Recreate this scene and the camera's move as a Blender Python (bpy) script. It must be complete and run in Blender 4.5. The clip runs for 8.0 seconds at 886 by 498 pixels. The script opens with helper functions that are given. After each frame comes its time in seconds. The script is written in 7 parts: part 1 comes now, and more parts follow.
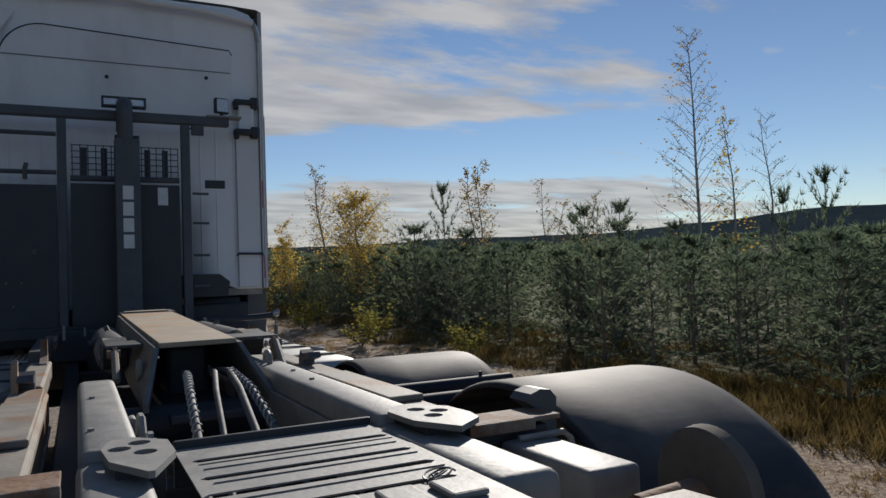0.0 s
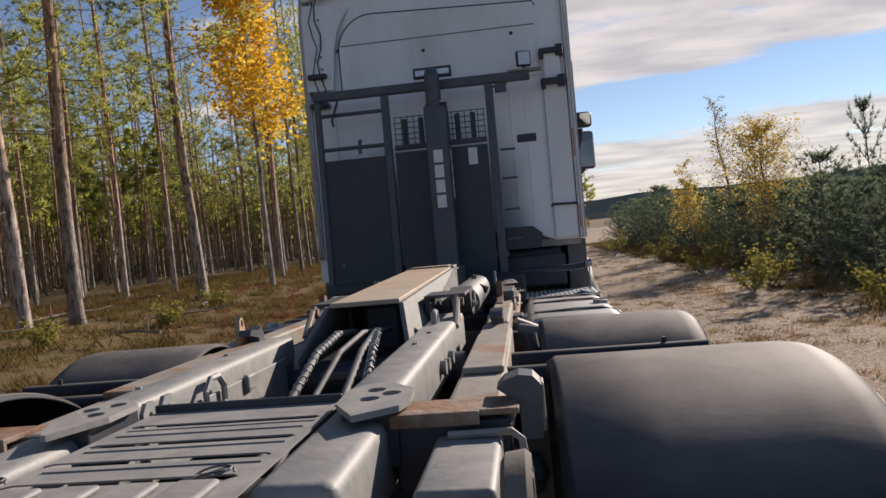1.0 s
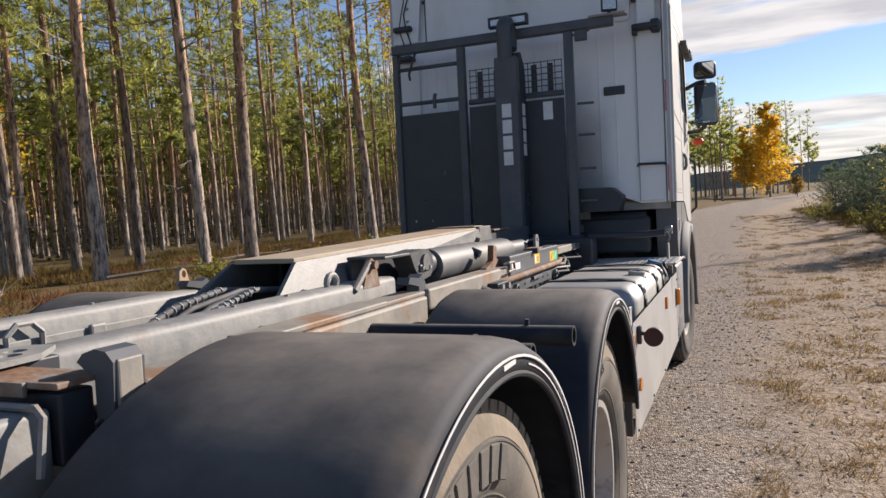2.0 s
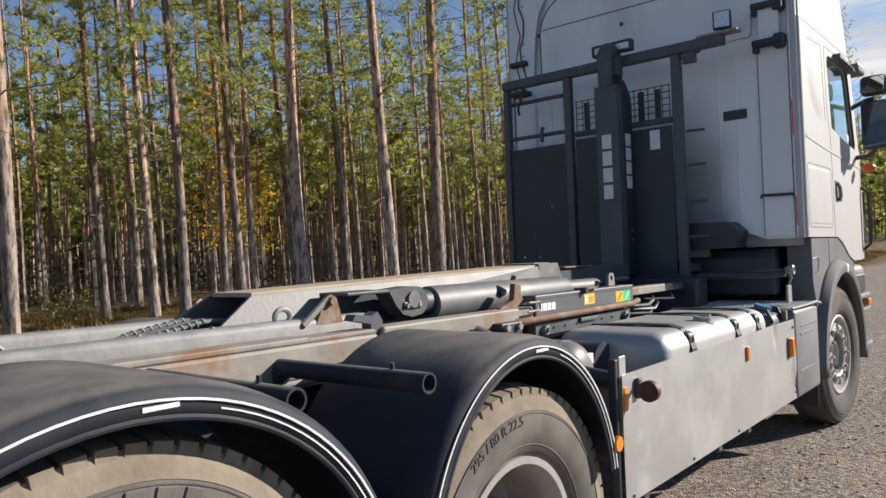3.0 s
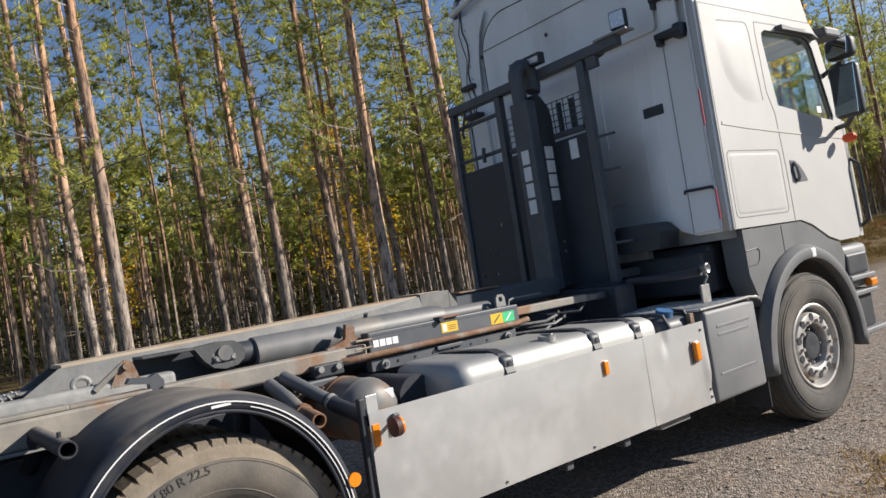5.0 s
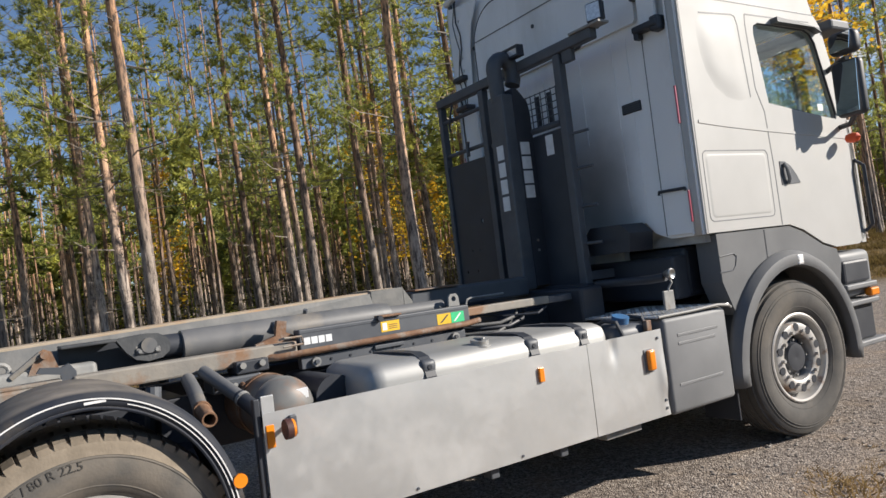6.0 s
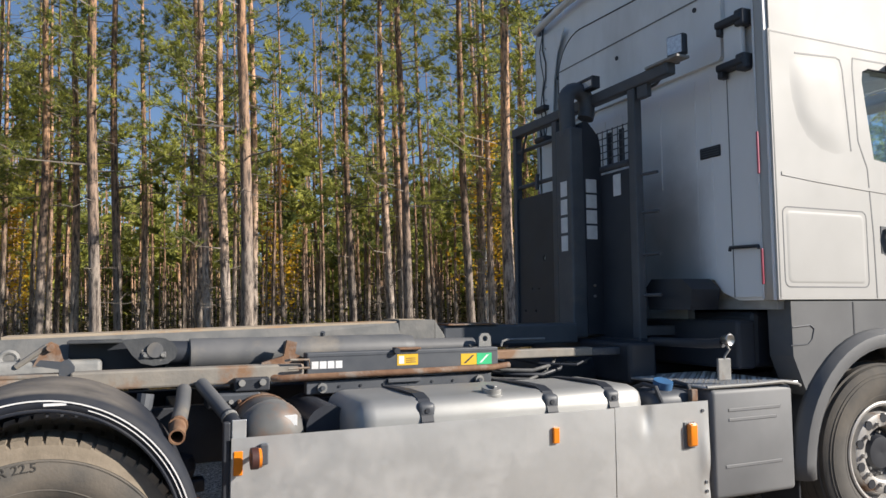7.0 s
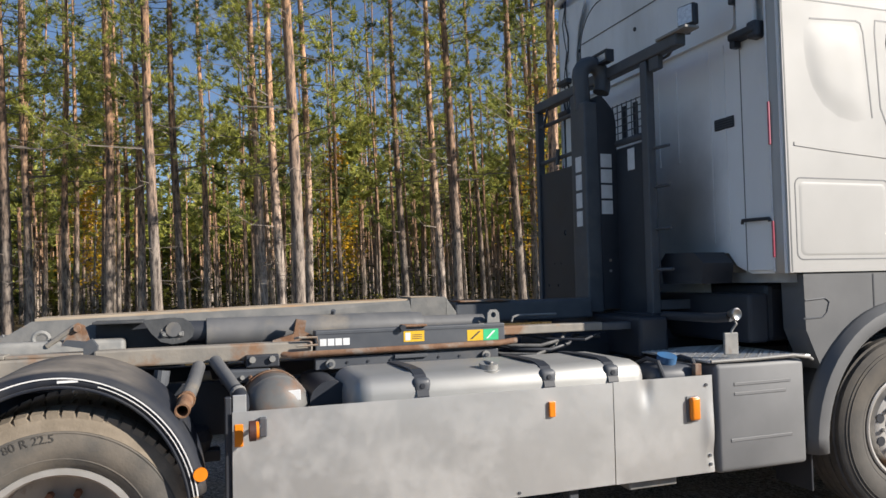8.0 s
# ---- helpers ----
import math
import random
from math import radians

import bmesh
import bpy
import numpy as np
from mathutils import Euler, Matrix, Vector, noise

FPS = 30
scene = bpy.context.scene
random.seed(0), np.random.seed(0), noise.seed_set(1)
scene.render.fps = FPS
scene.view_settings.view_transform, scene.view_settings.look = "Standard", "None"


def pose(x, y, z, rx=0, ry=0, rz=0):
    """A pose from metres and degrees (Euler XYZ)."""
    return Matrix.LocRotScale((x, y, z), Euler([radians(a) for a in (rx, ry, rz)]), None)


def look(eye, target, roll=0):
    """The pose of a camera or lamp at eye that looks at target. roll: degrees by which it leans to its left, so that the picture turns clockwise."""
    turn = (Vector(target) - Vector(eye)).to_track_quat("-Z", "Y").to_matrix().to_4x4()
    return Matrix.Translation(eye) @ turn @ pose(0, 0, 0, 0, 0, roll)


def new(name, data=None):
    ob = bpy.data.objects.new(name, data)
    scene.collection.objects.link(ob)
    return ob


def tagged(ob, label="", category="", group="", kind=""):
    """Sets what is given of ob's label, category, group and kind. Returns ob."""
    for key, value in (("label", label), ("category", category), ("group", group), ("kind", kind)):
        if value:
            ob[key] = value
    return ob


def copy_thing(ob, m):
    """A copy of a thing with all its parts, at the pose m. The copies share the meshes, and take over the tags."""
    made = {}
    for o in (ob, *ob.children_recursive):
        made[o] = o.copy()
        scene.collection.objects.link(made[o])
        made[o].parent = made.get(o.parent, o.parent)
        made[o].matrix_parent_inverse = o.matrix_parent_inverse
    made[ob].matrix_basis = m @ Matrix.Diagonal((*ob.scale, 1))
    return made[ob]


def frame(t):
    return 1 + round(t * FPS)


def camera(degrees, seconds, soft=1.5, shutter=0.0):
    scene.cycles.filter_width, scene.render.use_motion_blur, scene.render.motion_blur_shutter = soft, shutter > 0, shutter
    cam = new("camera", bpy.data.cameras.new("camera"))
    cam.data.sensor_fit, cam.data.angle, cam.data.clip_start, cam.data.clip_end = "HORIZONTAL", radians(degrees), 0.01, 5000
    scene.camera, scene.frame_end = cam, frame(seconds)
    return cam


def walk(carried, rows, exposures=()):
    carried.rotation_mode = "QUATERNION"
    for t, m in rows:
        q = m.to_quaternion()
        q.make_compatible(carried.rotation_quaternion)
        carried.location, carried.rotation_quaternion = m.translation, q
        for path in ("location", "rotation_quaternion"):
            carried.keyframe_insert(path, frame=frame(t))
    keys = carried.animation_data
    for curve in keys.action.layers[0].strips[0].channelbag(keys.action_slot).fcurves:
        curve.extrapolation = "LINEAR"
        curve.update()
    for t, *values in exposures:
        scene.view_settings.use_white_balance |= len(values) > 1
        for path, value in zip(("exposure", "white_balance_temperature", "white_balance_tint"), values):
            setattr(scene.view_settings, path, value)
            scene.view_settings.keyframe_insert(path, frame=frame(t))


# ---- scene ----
cam = camera(62.9, 8.0)
PATH = [
    (0, (-0.341, -2.908, 1.555), (0.562, -1.125, 1.631), -2.1),
    (0.5, (0.107, -2.889, 1.555), (0.343, -0.903, 1.531), -3.1),
    (1, (0.633, -2.857, 1.538), (0.411, -0.869, 1.531), -5.0),
    (1.5, (1.13, -2.673, 1.498), (0.625, -0.739, 1.433), -5.2),
    (2, (1.629, -2.426, 1.489), (0.873, -0.577, 1.397), -2.8),
    (2.2, (1.824, -2.33, 1.456), (0.904, -0.556, 1.373), -2.8),
    (3.3, (2.718, -1.707, 1.467), (1.377, -0.225, 1.517), -3.2),
    (3.5, (2.901, -1.626, 1.476), (1.545, -0.156, 1.513), -5.2),
    (4, (3.215, -1.332, 1.451), (1.771, 0.051, 1.405), -7.0),
    (4.5, (3.505, -1.079, 1.488), (1.998, 0.235, 1.542), -7.6),
    (4.7, (3.621, -0.985, 1.485), (2.076, 0.282, 1.566), -8.3),
    (5.8, (3.978, -0.385, 1.485), (2.336, 0.756, 1.538), -7.7),
    (6, (4.049, -0.278, 1.466), (2.377, 0.818, 1.533), -6.9),
    (6.5, (4.118, -0.006, 1.467), (2.368, 0.955, 1.584), -3.4),
    (7, (4.066, 0.227, 1.494), (2.249, 1.049, 1.65), -0.4),
    (7.5, (4.143, 0.407, 1.493), (2.275, 1.106, 1.649), 0.1),
    (8, (4.269, 0.475, 1.521), (2.384, 1.14, 1.603), -1.2),
]
# the truck stands a little nose-down and leans towards the verge
CHASSIS = pose(0, 0, 0, -1.0, 1.2, 0)
EXPOSURES = [(0.0, 0.06, 6550, 11), (0.5, 0.34, 6850, 14), (1.0, 0.64, 7150, 18), (2.0, 0.89, 6950, 16), (3.5, 0.85, 6650, 11), (8.0, 0.81, 6700, 11)]
walk(cam, [(t, CHASSIS @ look(eye, target, roll)) for t, eye, target, roll in PATH], EXPOSURES)

# ---- world, sun, exposure ----
SUN_AZ, SUN_EL = 36.0, 25.0  # degrees clockwise from +y, and above the horizon
sun_data = bpy.data.lights.new("sun", "SUN")
sun_data.energy, sun_data.angle, sun_data.color = 4.3, radians(0.6), (1.0, 0.945, 0.86)
sun = new("sun", sun_data)
_sd = Vector((math.sin(radians(SUN_AZ)) * math.cos(radians(SUN_EL)), math.cos(radians(SUN_AZ)) * math.cos(radians(SUN_EL)), math.sin(radians(SUN_EL))))
sun.matrix_world = look(tuple(_sd * 60), (0, 0, 0))

world = bpy.data.worlds.new("world")
scene.world = world
world.use_nodes = True
wn, wl = world.node_tree.nodes, world.node_tree.links
wn.clear()

sky = wn.new("ShaderNodeTexSky")
sky.sky_type = "NISHITA"
sky.sun_disc = False
sky.altitude = 1500.0
sky.sun_elevation, sky.sun_rotation = radians(SUN_EL), radians(SUN_AZ)
sky.air_density, sky.dust_density, sky.ozone_density = 1.0, 0.0, 3.2
coord = wn.new("ShaderNodeTexCoord")
sep = wn.new("ShaderNodeSeparateXYZ")
wl.new(coord.outputs["Generated"], sep.inputs[0])
zmax = wn.new("ShaderNodeMath")
zmax.operation = "MAXIMUM"
zmax.inputs[1].default_value = 0.0
wl.new(sep.outputs["Z"], zmax.inputs[0])
zadd = wn.new("ShaderNodeMath")
zadd.operation = "ADD"
zadd.inputs[1].default_value = 0.10
wl.new(zmax.outputs[0], zadd.inputs[0])
divs = []
for ax in ("X", "Y"):
    dv = wn.new("ShaderNodeMath")
    dv.operation = "DIVIDE"
    wl.new(sep.outputs[ax], dv.inputs[0])
    wl.new(zadd.outputs[0], dv.inputs[1])
    divs.append(dv)
comb = wn.new("ShaderNodeCombineXYZ")
wl.new(divs[0].outputs[0], comb.inputs[0])
wl.new(divs[1].outputs[0], comb.inputs[1])
cloud_map = wn.new("ShaderNodeMapping")
cloud_map.inputs["Location"].default_value = (2.1, 0.55, 0.0)
cloud_map.inputs["Rotation"].default_value = (0, 0, radians(-25))
cloud_map.inputs["Scale"].default_value = (0.50, 1.0, 1.0)
wl.new(comb.outputs[0], cloud_map.inputs["Vector"])
cn = wn.new("ShaderNodeTexNoise")
cn.inputs["Scale"].default_value, cn.inputs["Detail"].default_value, cn.inputs["Roughness"].default_value = 1.5, 12.0, 0.62
wl.new(cloud_map.outputs[0], cn.inputs["Vector"])
# clouds lie in two layers towards the sun: a low bank and a higher sheet
layers = wn.new("ShaderNodeValToRGB")
el = layers.color_ramp.elements
el[0].position, el[0].color = 0.0, (0.8, 0.8, 0.8, 1)
el[1].position, el[1].color = 1.0, (0.2, 0.2, 0.2, 1)
for pos, v in ((0.02, 1.5), (0.085, 1.45), (0.115, 0.2), (0.160, 0.1), (0.19, 1.15), (0.32, 1.2), (0.42, 0.3)):
    k_ = el.new(pos)
    k_.color = (v, v, v, 1)
wl.new(sep.outputs["Z"], layers.inputs[0])
side = wn.new("ShaderNodeVectorMath")
side.operation = "DOT_PRODUCT"
side.inputs[1].default_value = (math.sin(radians(12)), math.cos(radians(12)), 0.0)
wl.new(coord.outputs["Generated"], side.inputs[0])
sfac = wn.new("ShaderNodeMapRange")
sfac.inputs[1].default_value, sfac.inputs[2].default_value, sfac.inputs[3].default_value, sfac.inputs[4].default_value = 0.72, 0.90, 0.0, 1.0
wl.new(side.outputs["Value"], sfac.inputs[0])
lmul = wn.new("ShaderNodeMath")
lmul.operation = "MULTIPLY"
wl.new(layers.outputs[0], lmul.inputs[0])
wl.new(sfac.outputs[0], lmul.inputs[1])
lsum = wn.new("ShaderNodeMath")
lsum.operation = "MULTIPLY_ADD"
wl.new(lmul.outputs[0], lsum.inputs[0])
lsum.inputs[1].default_value = 0.23
wl.new(cn.outputs["Fac"], lsum.inputs[2])
cr = wn.new("ShaderNodeValToRGB")
cr.color_ramp.elements[0].position, cr.color_ramp.elements[1].position = 0.63, 0.75
wl.new(lsum.outputs[0], cr.inputs[0])
cmul = wn.new("ShaderNodeMath")
cmul.operation = "MULTIPLY"
cmul.inputs[1].default_value = 0.85
wl.new(cr.outputs[0], cmul.inputs[0])
cmix = wn.new("ShaderNodeMix")
cmix.data_type = "RGBA"
wl.new(cmul.outputs[0], cmix.inputs["Factor"])
deep_blue = wn.new("ShaderNodeMix")
deep_blue.data_type, deep_blue.blend_type = "RGBA", "MULTIPLY"
deep_blue.inputs["Factor"].default_value = 1.0
deep_blue.inputs[7].default_value = (1.035, 1.0, 0.985, 1)
wl.new(sky.outputs[0], deep_blue.inputs[6])
wl.new(deep_blue.outputs[2], cmix.inputs[6])
cn2 = wn.new("ShaderNodeTexNoise")
cn2.inputs["Scale"].default_value, cn2.inputs["Detail"].default_value = 4.2, 8.0
wl.new(cloud_map.outputs[0], cn2.inputs["Vector"])
cshade = wn.new("ShaderNodeValToRGB")
cshade.color_ramp.elements[0].position, cshade.color_ramp.elements[1].position = 0.36, 0.62
cshade.color_ramp.elements[0].color, cshade.color_ramp.elements[1].color = (4.7, 4.7, 4.75, 1), (7.0, 6.9, 6.7, 1)
wl.new(cn2.outputs["Fac"], cshade.inputs[0])
wl.new(cshade.outputs[0], cmix.inputs[7])
bg = wn.new("ShaderNodeBackground")
bg.inputs["Strength"].default_value = 0.075
wl.new(cmix.outputs[2], bg.inputs["Color"])
wout = wn.new("ShaderNodeOutputWorld")
wl.new(bg.outputs[0], wout.inputs["Surface"])

# ---- materials ----


def mat(name, c1, c2=None, rough=0.6, metal=0.0, scale=6.0, c3=None, s3=1.2, lo3=0.56, hi3=0.66, bump=0.0, bump_scale=60.0, rough2=None, stretch=(1, 1, 1), coat=0.0, spec=0.5):
    """Two colours mixed by a fine noise, a third one in patches by a coarse noise, with bump and uneven gloss."""
    m = bpy.data.materials.new(name)
    m.use_nodes = True
    nt = m.node_tree
    bs = nt.nodes["Principled BSDF"]
    c2 = c2 or tuple(v * 0.82 for v in c1)
    tc = nt.nodes.new("ShaderNodeTexCoord")
    mp = nt.nodes.new("ShaderNodeMapping")
    mp.inputs["Scale"].default_value = stretch
    nt.links.new(tc.outputs["Object"], mp.inputs["Vector"])
    n1 = nt.nodes.new("ShaderNodeTexNoise")
    n1.inputs["Scale"].default_value, n1.inputs["Detail"].default_value = scale, 6.0
    nt.links.new(mp.outputs[0], n1.inputs["Vector"])
    r1 = nt.nodes.new("ShaderNodeValToRGB")
    r1.color_ramp.elements[0].position, r1.color_ramp.elements[1].position = 0.35, 0.68
    r1.color_ramp.elements[0].color, r1.color_ramp.elements[1].color = (*c1, 1), (*c2, 1)
    nt.links.new(n1.outputs["Fac"], r1.inputs[0])
    out = r1.outputs[0]
    if c3:
        n2 = nt.nodes.new("ShaderNodeTexNoise")
        n2.inputs["Scale"].default_value, n2.inputs["Detail"].default_value, n2.inputs["Roughness"].default_value = s3, 8.0, 0.65
        nt.links.new(mp.outputs[0], n2.inputs["Vector"])
        r2 = nt.nodes.new("ShaderNodeValToRGB")
        r2.color_ramp.elements[0].position, r2.color_ramp.elements[1].position = lo3, hi3
        nt.links.new(n2.outputs["Fac"], r2.inputs[0])
        mx = nt.nodes.new("ShaderNodeMix")
        mx.data_type = "RGBA"
        nt.links.new(r2.outputs[0], mx.inputs["Factor"])
        nt.links.new(out, mx.inputs[6])
        mx.inputs[7].default_value = (*c3, 1)
        out = mx.outputs[2]
        if metal > 0:
            mm = nt.nodes.new("ShaderNodeMath")
            mm.operation = "MULTIPLY_ADD"
            nt.links.new(r2.outputs[0], mm.inputs[0])
            mm.inputs[1].default_value, mm.inputs[2].default_value = -metal, metal
            nt.links.new(mm.outputs[0], bs.inputs["Metallic"])
    nt.links.new(out, bs.inputs["Base Color"])
    bs.inputs["Metallic"].default_value = metal
    rr = nt.nodes.new("ShaderNodeMapRange")
    rr.inputs[3].default_value, rr.inputs[4].default_value = rough, rough2 if rough2 is not None else min(1.0, rough + 0.18)
    nt.links.new(n1.outputs["Fac"], rr.inputs[0])
    nt.links.new(rr.outputs[0], bs.inputs["Roughness"])
    bs.inputs["Coat Weight"].default_value = coat
    bs.inputs["Specular IOR Level"].default_value = spec
    if bump > 0:
        nb = nt.nodes.new("ShaderNodeTexNoise")
        nb.inputs["Scale"].default_value, nb.inputs["Detail"].default_value = bump_scale, 4.0
        nt.links.new(mp.outputs[0], nb.inputs["Vector"])
        bp = nt.nodes.new("ShaderNodeBump")
        bp.inputs["Strength"].default_value, bp.inputs["Distance"].default_value = bump, 0.01
        nt.links.new(nb.outputs["Fac"], bp.inputs["Height"])
        nt.links.new(bp.outputs[0], bs.inputs["Normal"])
    return m


RUST = (0.16, 0.078, 0.042)
# Light painted into one cab white: darker for the sunny side, lighter for the shaded back
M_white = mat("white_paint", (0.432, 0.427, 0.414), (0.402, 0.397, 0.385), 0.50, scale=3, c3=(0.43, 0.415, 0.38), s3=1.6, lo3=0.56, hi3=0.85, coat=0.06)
M_shade_dirtwhite = mat("shade_dirty_white", (0.80, 0.81, 0.82), (0.73, 0.74, 0.75), 0.45, scale=2.5, c3=(0.56, 0.555, 0.54), s3=1.1, lo3=0.55, hi3=0.8, stretch=(1, 1, 0.35))
M_shade_rear = mat("shade_rear_wall_white", (0.86, 0.87, 0.88), (0.80, 0.81, 0.82), 0.45, scale=2.5, c3=(0.62, 0.62, 0.61), s3=1.1, lo3=0.55, hi3=0.8, stretch=(1, 1, 0.35))


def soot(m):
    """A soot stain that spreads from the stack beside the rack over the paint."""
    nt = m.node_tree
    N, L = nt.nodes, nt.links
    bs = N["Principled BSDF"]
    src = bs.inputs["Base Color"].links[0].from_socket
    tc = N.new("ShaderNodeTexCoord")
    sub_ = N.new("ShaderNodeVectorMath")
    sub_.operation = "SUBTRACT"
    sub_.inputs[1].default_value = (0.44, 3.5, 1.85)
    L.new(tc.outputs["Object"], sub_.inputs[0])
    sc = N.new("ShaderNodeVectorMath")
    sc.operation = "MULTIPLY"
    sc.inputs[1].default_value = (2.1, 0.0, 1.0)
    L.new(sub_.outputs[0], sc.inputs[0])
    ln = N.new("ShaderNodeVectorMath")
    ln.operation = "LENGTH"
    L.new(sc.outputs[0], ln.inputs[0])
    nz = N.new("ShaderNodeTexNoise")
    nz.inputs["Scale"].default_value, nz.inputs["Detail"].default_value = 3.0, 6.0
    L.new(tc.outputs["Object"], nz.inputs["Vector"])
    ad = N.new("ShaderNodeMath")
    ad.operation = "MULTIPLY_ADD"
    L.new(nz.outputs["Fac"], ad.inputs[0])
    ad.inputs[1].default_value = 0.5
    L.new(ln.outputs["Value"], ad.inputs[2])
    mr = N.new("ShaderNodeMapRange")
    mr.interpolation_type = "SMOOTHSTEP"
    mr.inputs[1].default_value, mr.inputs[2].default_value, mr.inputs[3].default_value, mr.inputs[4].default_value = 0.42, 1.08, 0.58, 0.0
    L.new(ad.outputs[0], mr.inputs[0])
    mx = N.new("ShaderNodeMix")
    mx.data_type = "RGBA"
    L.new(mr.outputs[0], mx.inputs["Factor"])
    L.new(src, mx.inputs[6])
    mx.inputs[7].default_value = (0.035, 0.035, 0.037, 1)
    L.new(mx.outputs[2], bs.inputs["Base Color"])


soot(M_shade_rear)
M_frame = mat("grey_frame_paint", (0.20, 0.203, 0.20), (0.285, 0.278, 0.262), 0.50, scale=14, c3=(0.21, 0.135, 0.085), s3=4.2, lo3=0.60, hi3=0.72, bump=0.12)
# frame grey again, toned down on the beam to paint in its lack of glare
M_beamside = mat("beam_paint_without_glare", (0.125, 0.128, 0.126), (0.185, 0.180, 0.170), 0.46, scale=12, c3=(0.22, 0.14, 0.085), s3=4.0, lo3=0.60, hi3=0.72, bump=0.12)
M_frametop = mat("worn_rail_paint", (0.215, 0.20, 0.178), (0.30, 0.268, 0.225), 0.54, scale=9, c3=(0.24, 0.135, 0.075), s3=3.4, lo3=0.5, hi3=0.62, bump=0.12)
M_beamtop = mat("worn_beam_top", (0.42, 0.34, 0.25), (0.33, 0.27, 0.20), 0.6, scale=7, c3=(0.40, 0.22, 0.10), s3=3.0, lo3=0.5, hi3=0.68, bump=0.1)
M_rust = mat("rusty_steel", RUST, (0.25, 0.145, 0.085), 0.7, scale=14, c3=(0.27, 0.24, 0.21), s3=5, lo3=0.5, hi3=0.62, bump=0.3)
M_dark = mat("dark_grey_paint", (0.062, 0.069, 0.082), (0.088, 0.095, 0.107), 0.42, scale=7, c3=(0.13, 0.12, 0.11), s3=2.2, lo3=0.6, hi3=0.8)
M_black = mat("black_paint", (0.024, 0.028, 0.038), (0.037, 0.041, 0.050), 0.42, scale=5, c3=(0.045, 0.044, 0.045), s3=2.0, lo3=0.62, hi3=0.85)
M_earpaint = mat("chipped_dark_paint", (0.050, 0.054, 0.060), (0.082, 0.084, 0.086), 0.45, scale=9, c3=(0.36, 0.33, 0.29), s3=9.0, lo3=0.63, hi3=0.68, bump=0.15)
M_cyl = mat("cylinder_paint", (0.10, 0.104, 0.11), (0.145, 0.145, 0.147), 0.42, scale=7, c3=(0.24, 0.21, 0.17), s3=2.4, lo3=0.58, hi3=0.75)
M_fender = mat("black_fender_plastic", (0.013, 0.018, 0.031), (0.036, 0.038, 0.044), 0.64, scale=5, c3=(0.15, 0.115, 0.08), s3=2.8, lo3=0.54, hi3=0.80, rough2=0.74, bump=0.03, bump_scale=40, stretch=(0.5, 1.4, 1.4), spec=0.30)


def dust_and_lit_top(m, colour, lo, hi, amount):
    """Grey-brown road dust in patches on what faces up, with the lit top's brightness put into its colour."""
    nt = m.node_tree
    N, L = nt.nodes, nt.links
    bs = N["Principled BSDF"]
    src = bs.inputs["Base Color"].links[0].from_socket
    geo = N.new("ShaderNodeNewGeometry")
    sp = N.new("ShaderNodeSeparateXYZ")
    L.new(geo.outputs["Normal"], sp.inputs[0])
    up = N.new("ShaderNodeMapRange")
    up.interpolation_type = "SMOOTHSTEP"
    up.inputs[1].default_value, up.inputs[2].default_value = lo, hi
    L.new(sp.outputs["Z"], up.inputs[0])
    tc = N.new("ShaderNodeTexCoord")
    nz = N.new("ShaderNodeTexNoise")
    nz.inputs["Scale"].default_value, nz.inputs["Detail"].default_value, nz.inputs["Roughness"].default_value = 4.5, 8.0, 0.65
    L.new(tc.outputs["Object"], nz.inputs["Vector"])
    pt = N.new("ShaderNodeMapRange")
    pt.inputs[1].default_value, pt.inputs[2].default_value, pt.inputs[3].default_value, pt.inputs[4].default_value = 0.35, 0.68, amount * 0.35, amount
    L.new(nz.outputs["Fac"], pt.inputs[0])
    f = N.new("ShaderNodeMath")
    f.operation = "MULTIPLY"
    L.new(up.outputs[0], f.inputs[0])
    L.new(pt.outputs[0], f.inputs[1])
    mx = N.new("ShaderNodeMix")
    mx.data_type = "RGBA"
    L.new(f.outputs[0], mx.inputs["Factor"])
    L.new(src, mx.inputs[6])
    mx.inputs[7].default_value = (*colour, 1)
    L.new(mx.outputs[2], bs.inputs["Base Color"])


dust_and_lit_top(M_fender, (0.30, 0.265, 0.225), 0.70, 0.96, 0.66)
M_alu = mat("aluminium_sheet", (0.655, 0.665, 0.67), (0.54, 0.55, 0.555), 0.36, metal=0.8, scale=3.2, c3=(0.50, 0.49, 0.475), s3=2.6, lo3=0.5, hi3=0.85, bump=0.5, bump_scale=2.0, rough2=0.5)
M_tank = mat("tank_aluminium", (0.42, 0.42, 0.41), (0.35, 0.35, 0.34), 0.46, metal=0.6, scale=3, c3=(0.46, 0.44, 0.40), s3=2.2, lo3=0.58, hi3=0.85)
M_grey = mat("grey_plastic", (0.15, 0.155, 0.162), (0.185, 0.19, 0.197), 0.48, scale=3.5, c3=(0.22, 0.215, 0.20), s3=1.5, lo3=0.58, hi3=0.85, bump=0.05, bump_scale=160)
M_skirt = mat("dark_grey_skirt_plastic", (0.098, 0.102, 0.108), (0.128, 0.132, 0.138), 0.5, scale=3.5, c3=(0.16, 0.156, 0.145), s3=1.5, lo3=0.55, hi3=0.85, bump=0.05, bump_scale=160)
M_chequer = mat("chequer_plate", (0.66, 0.67, 0.68), (0.54, 0.545, 0.55), 0.36, metal=0.75, scale=8)
M_rubber = mat("tyre_rubber", (0.105, 0.10, 0.093), (0.145, 0.135, 0.122), 0.85, scale=10, c3=(0.22, 0.19, 0.155), s3=3.0, lo3=0.48, hi3=0.75, bump=0.1, bump_scale=90, spec=0.3)
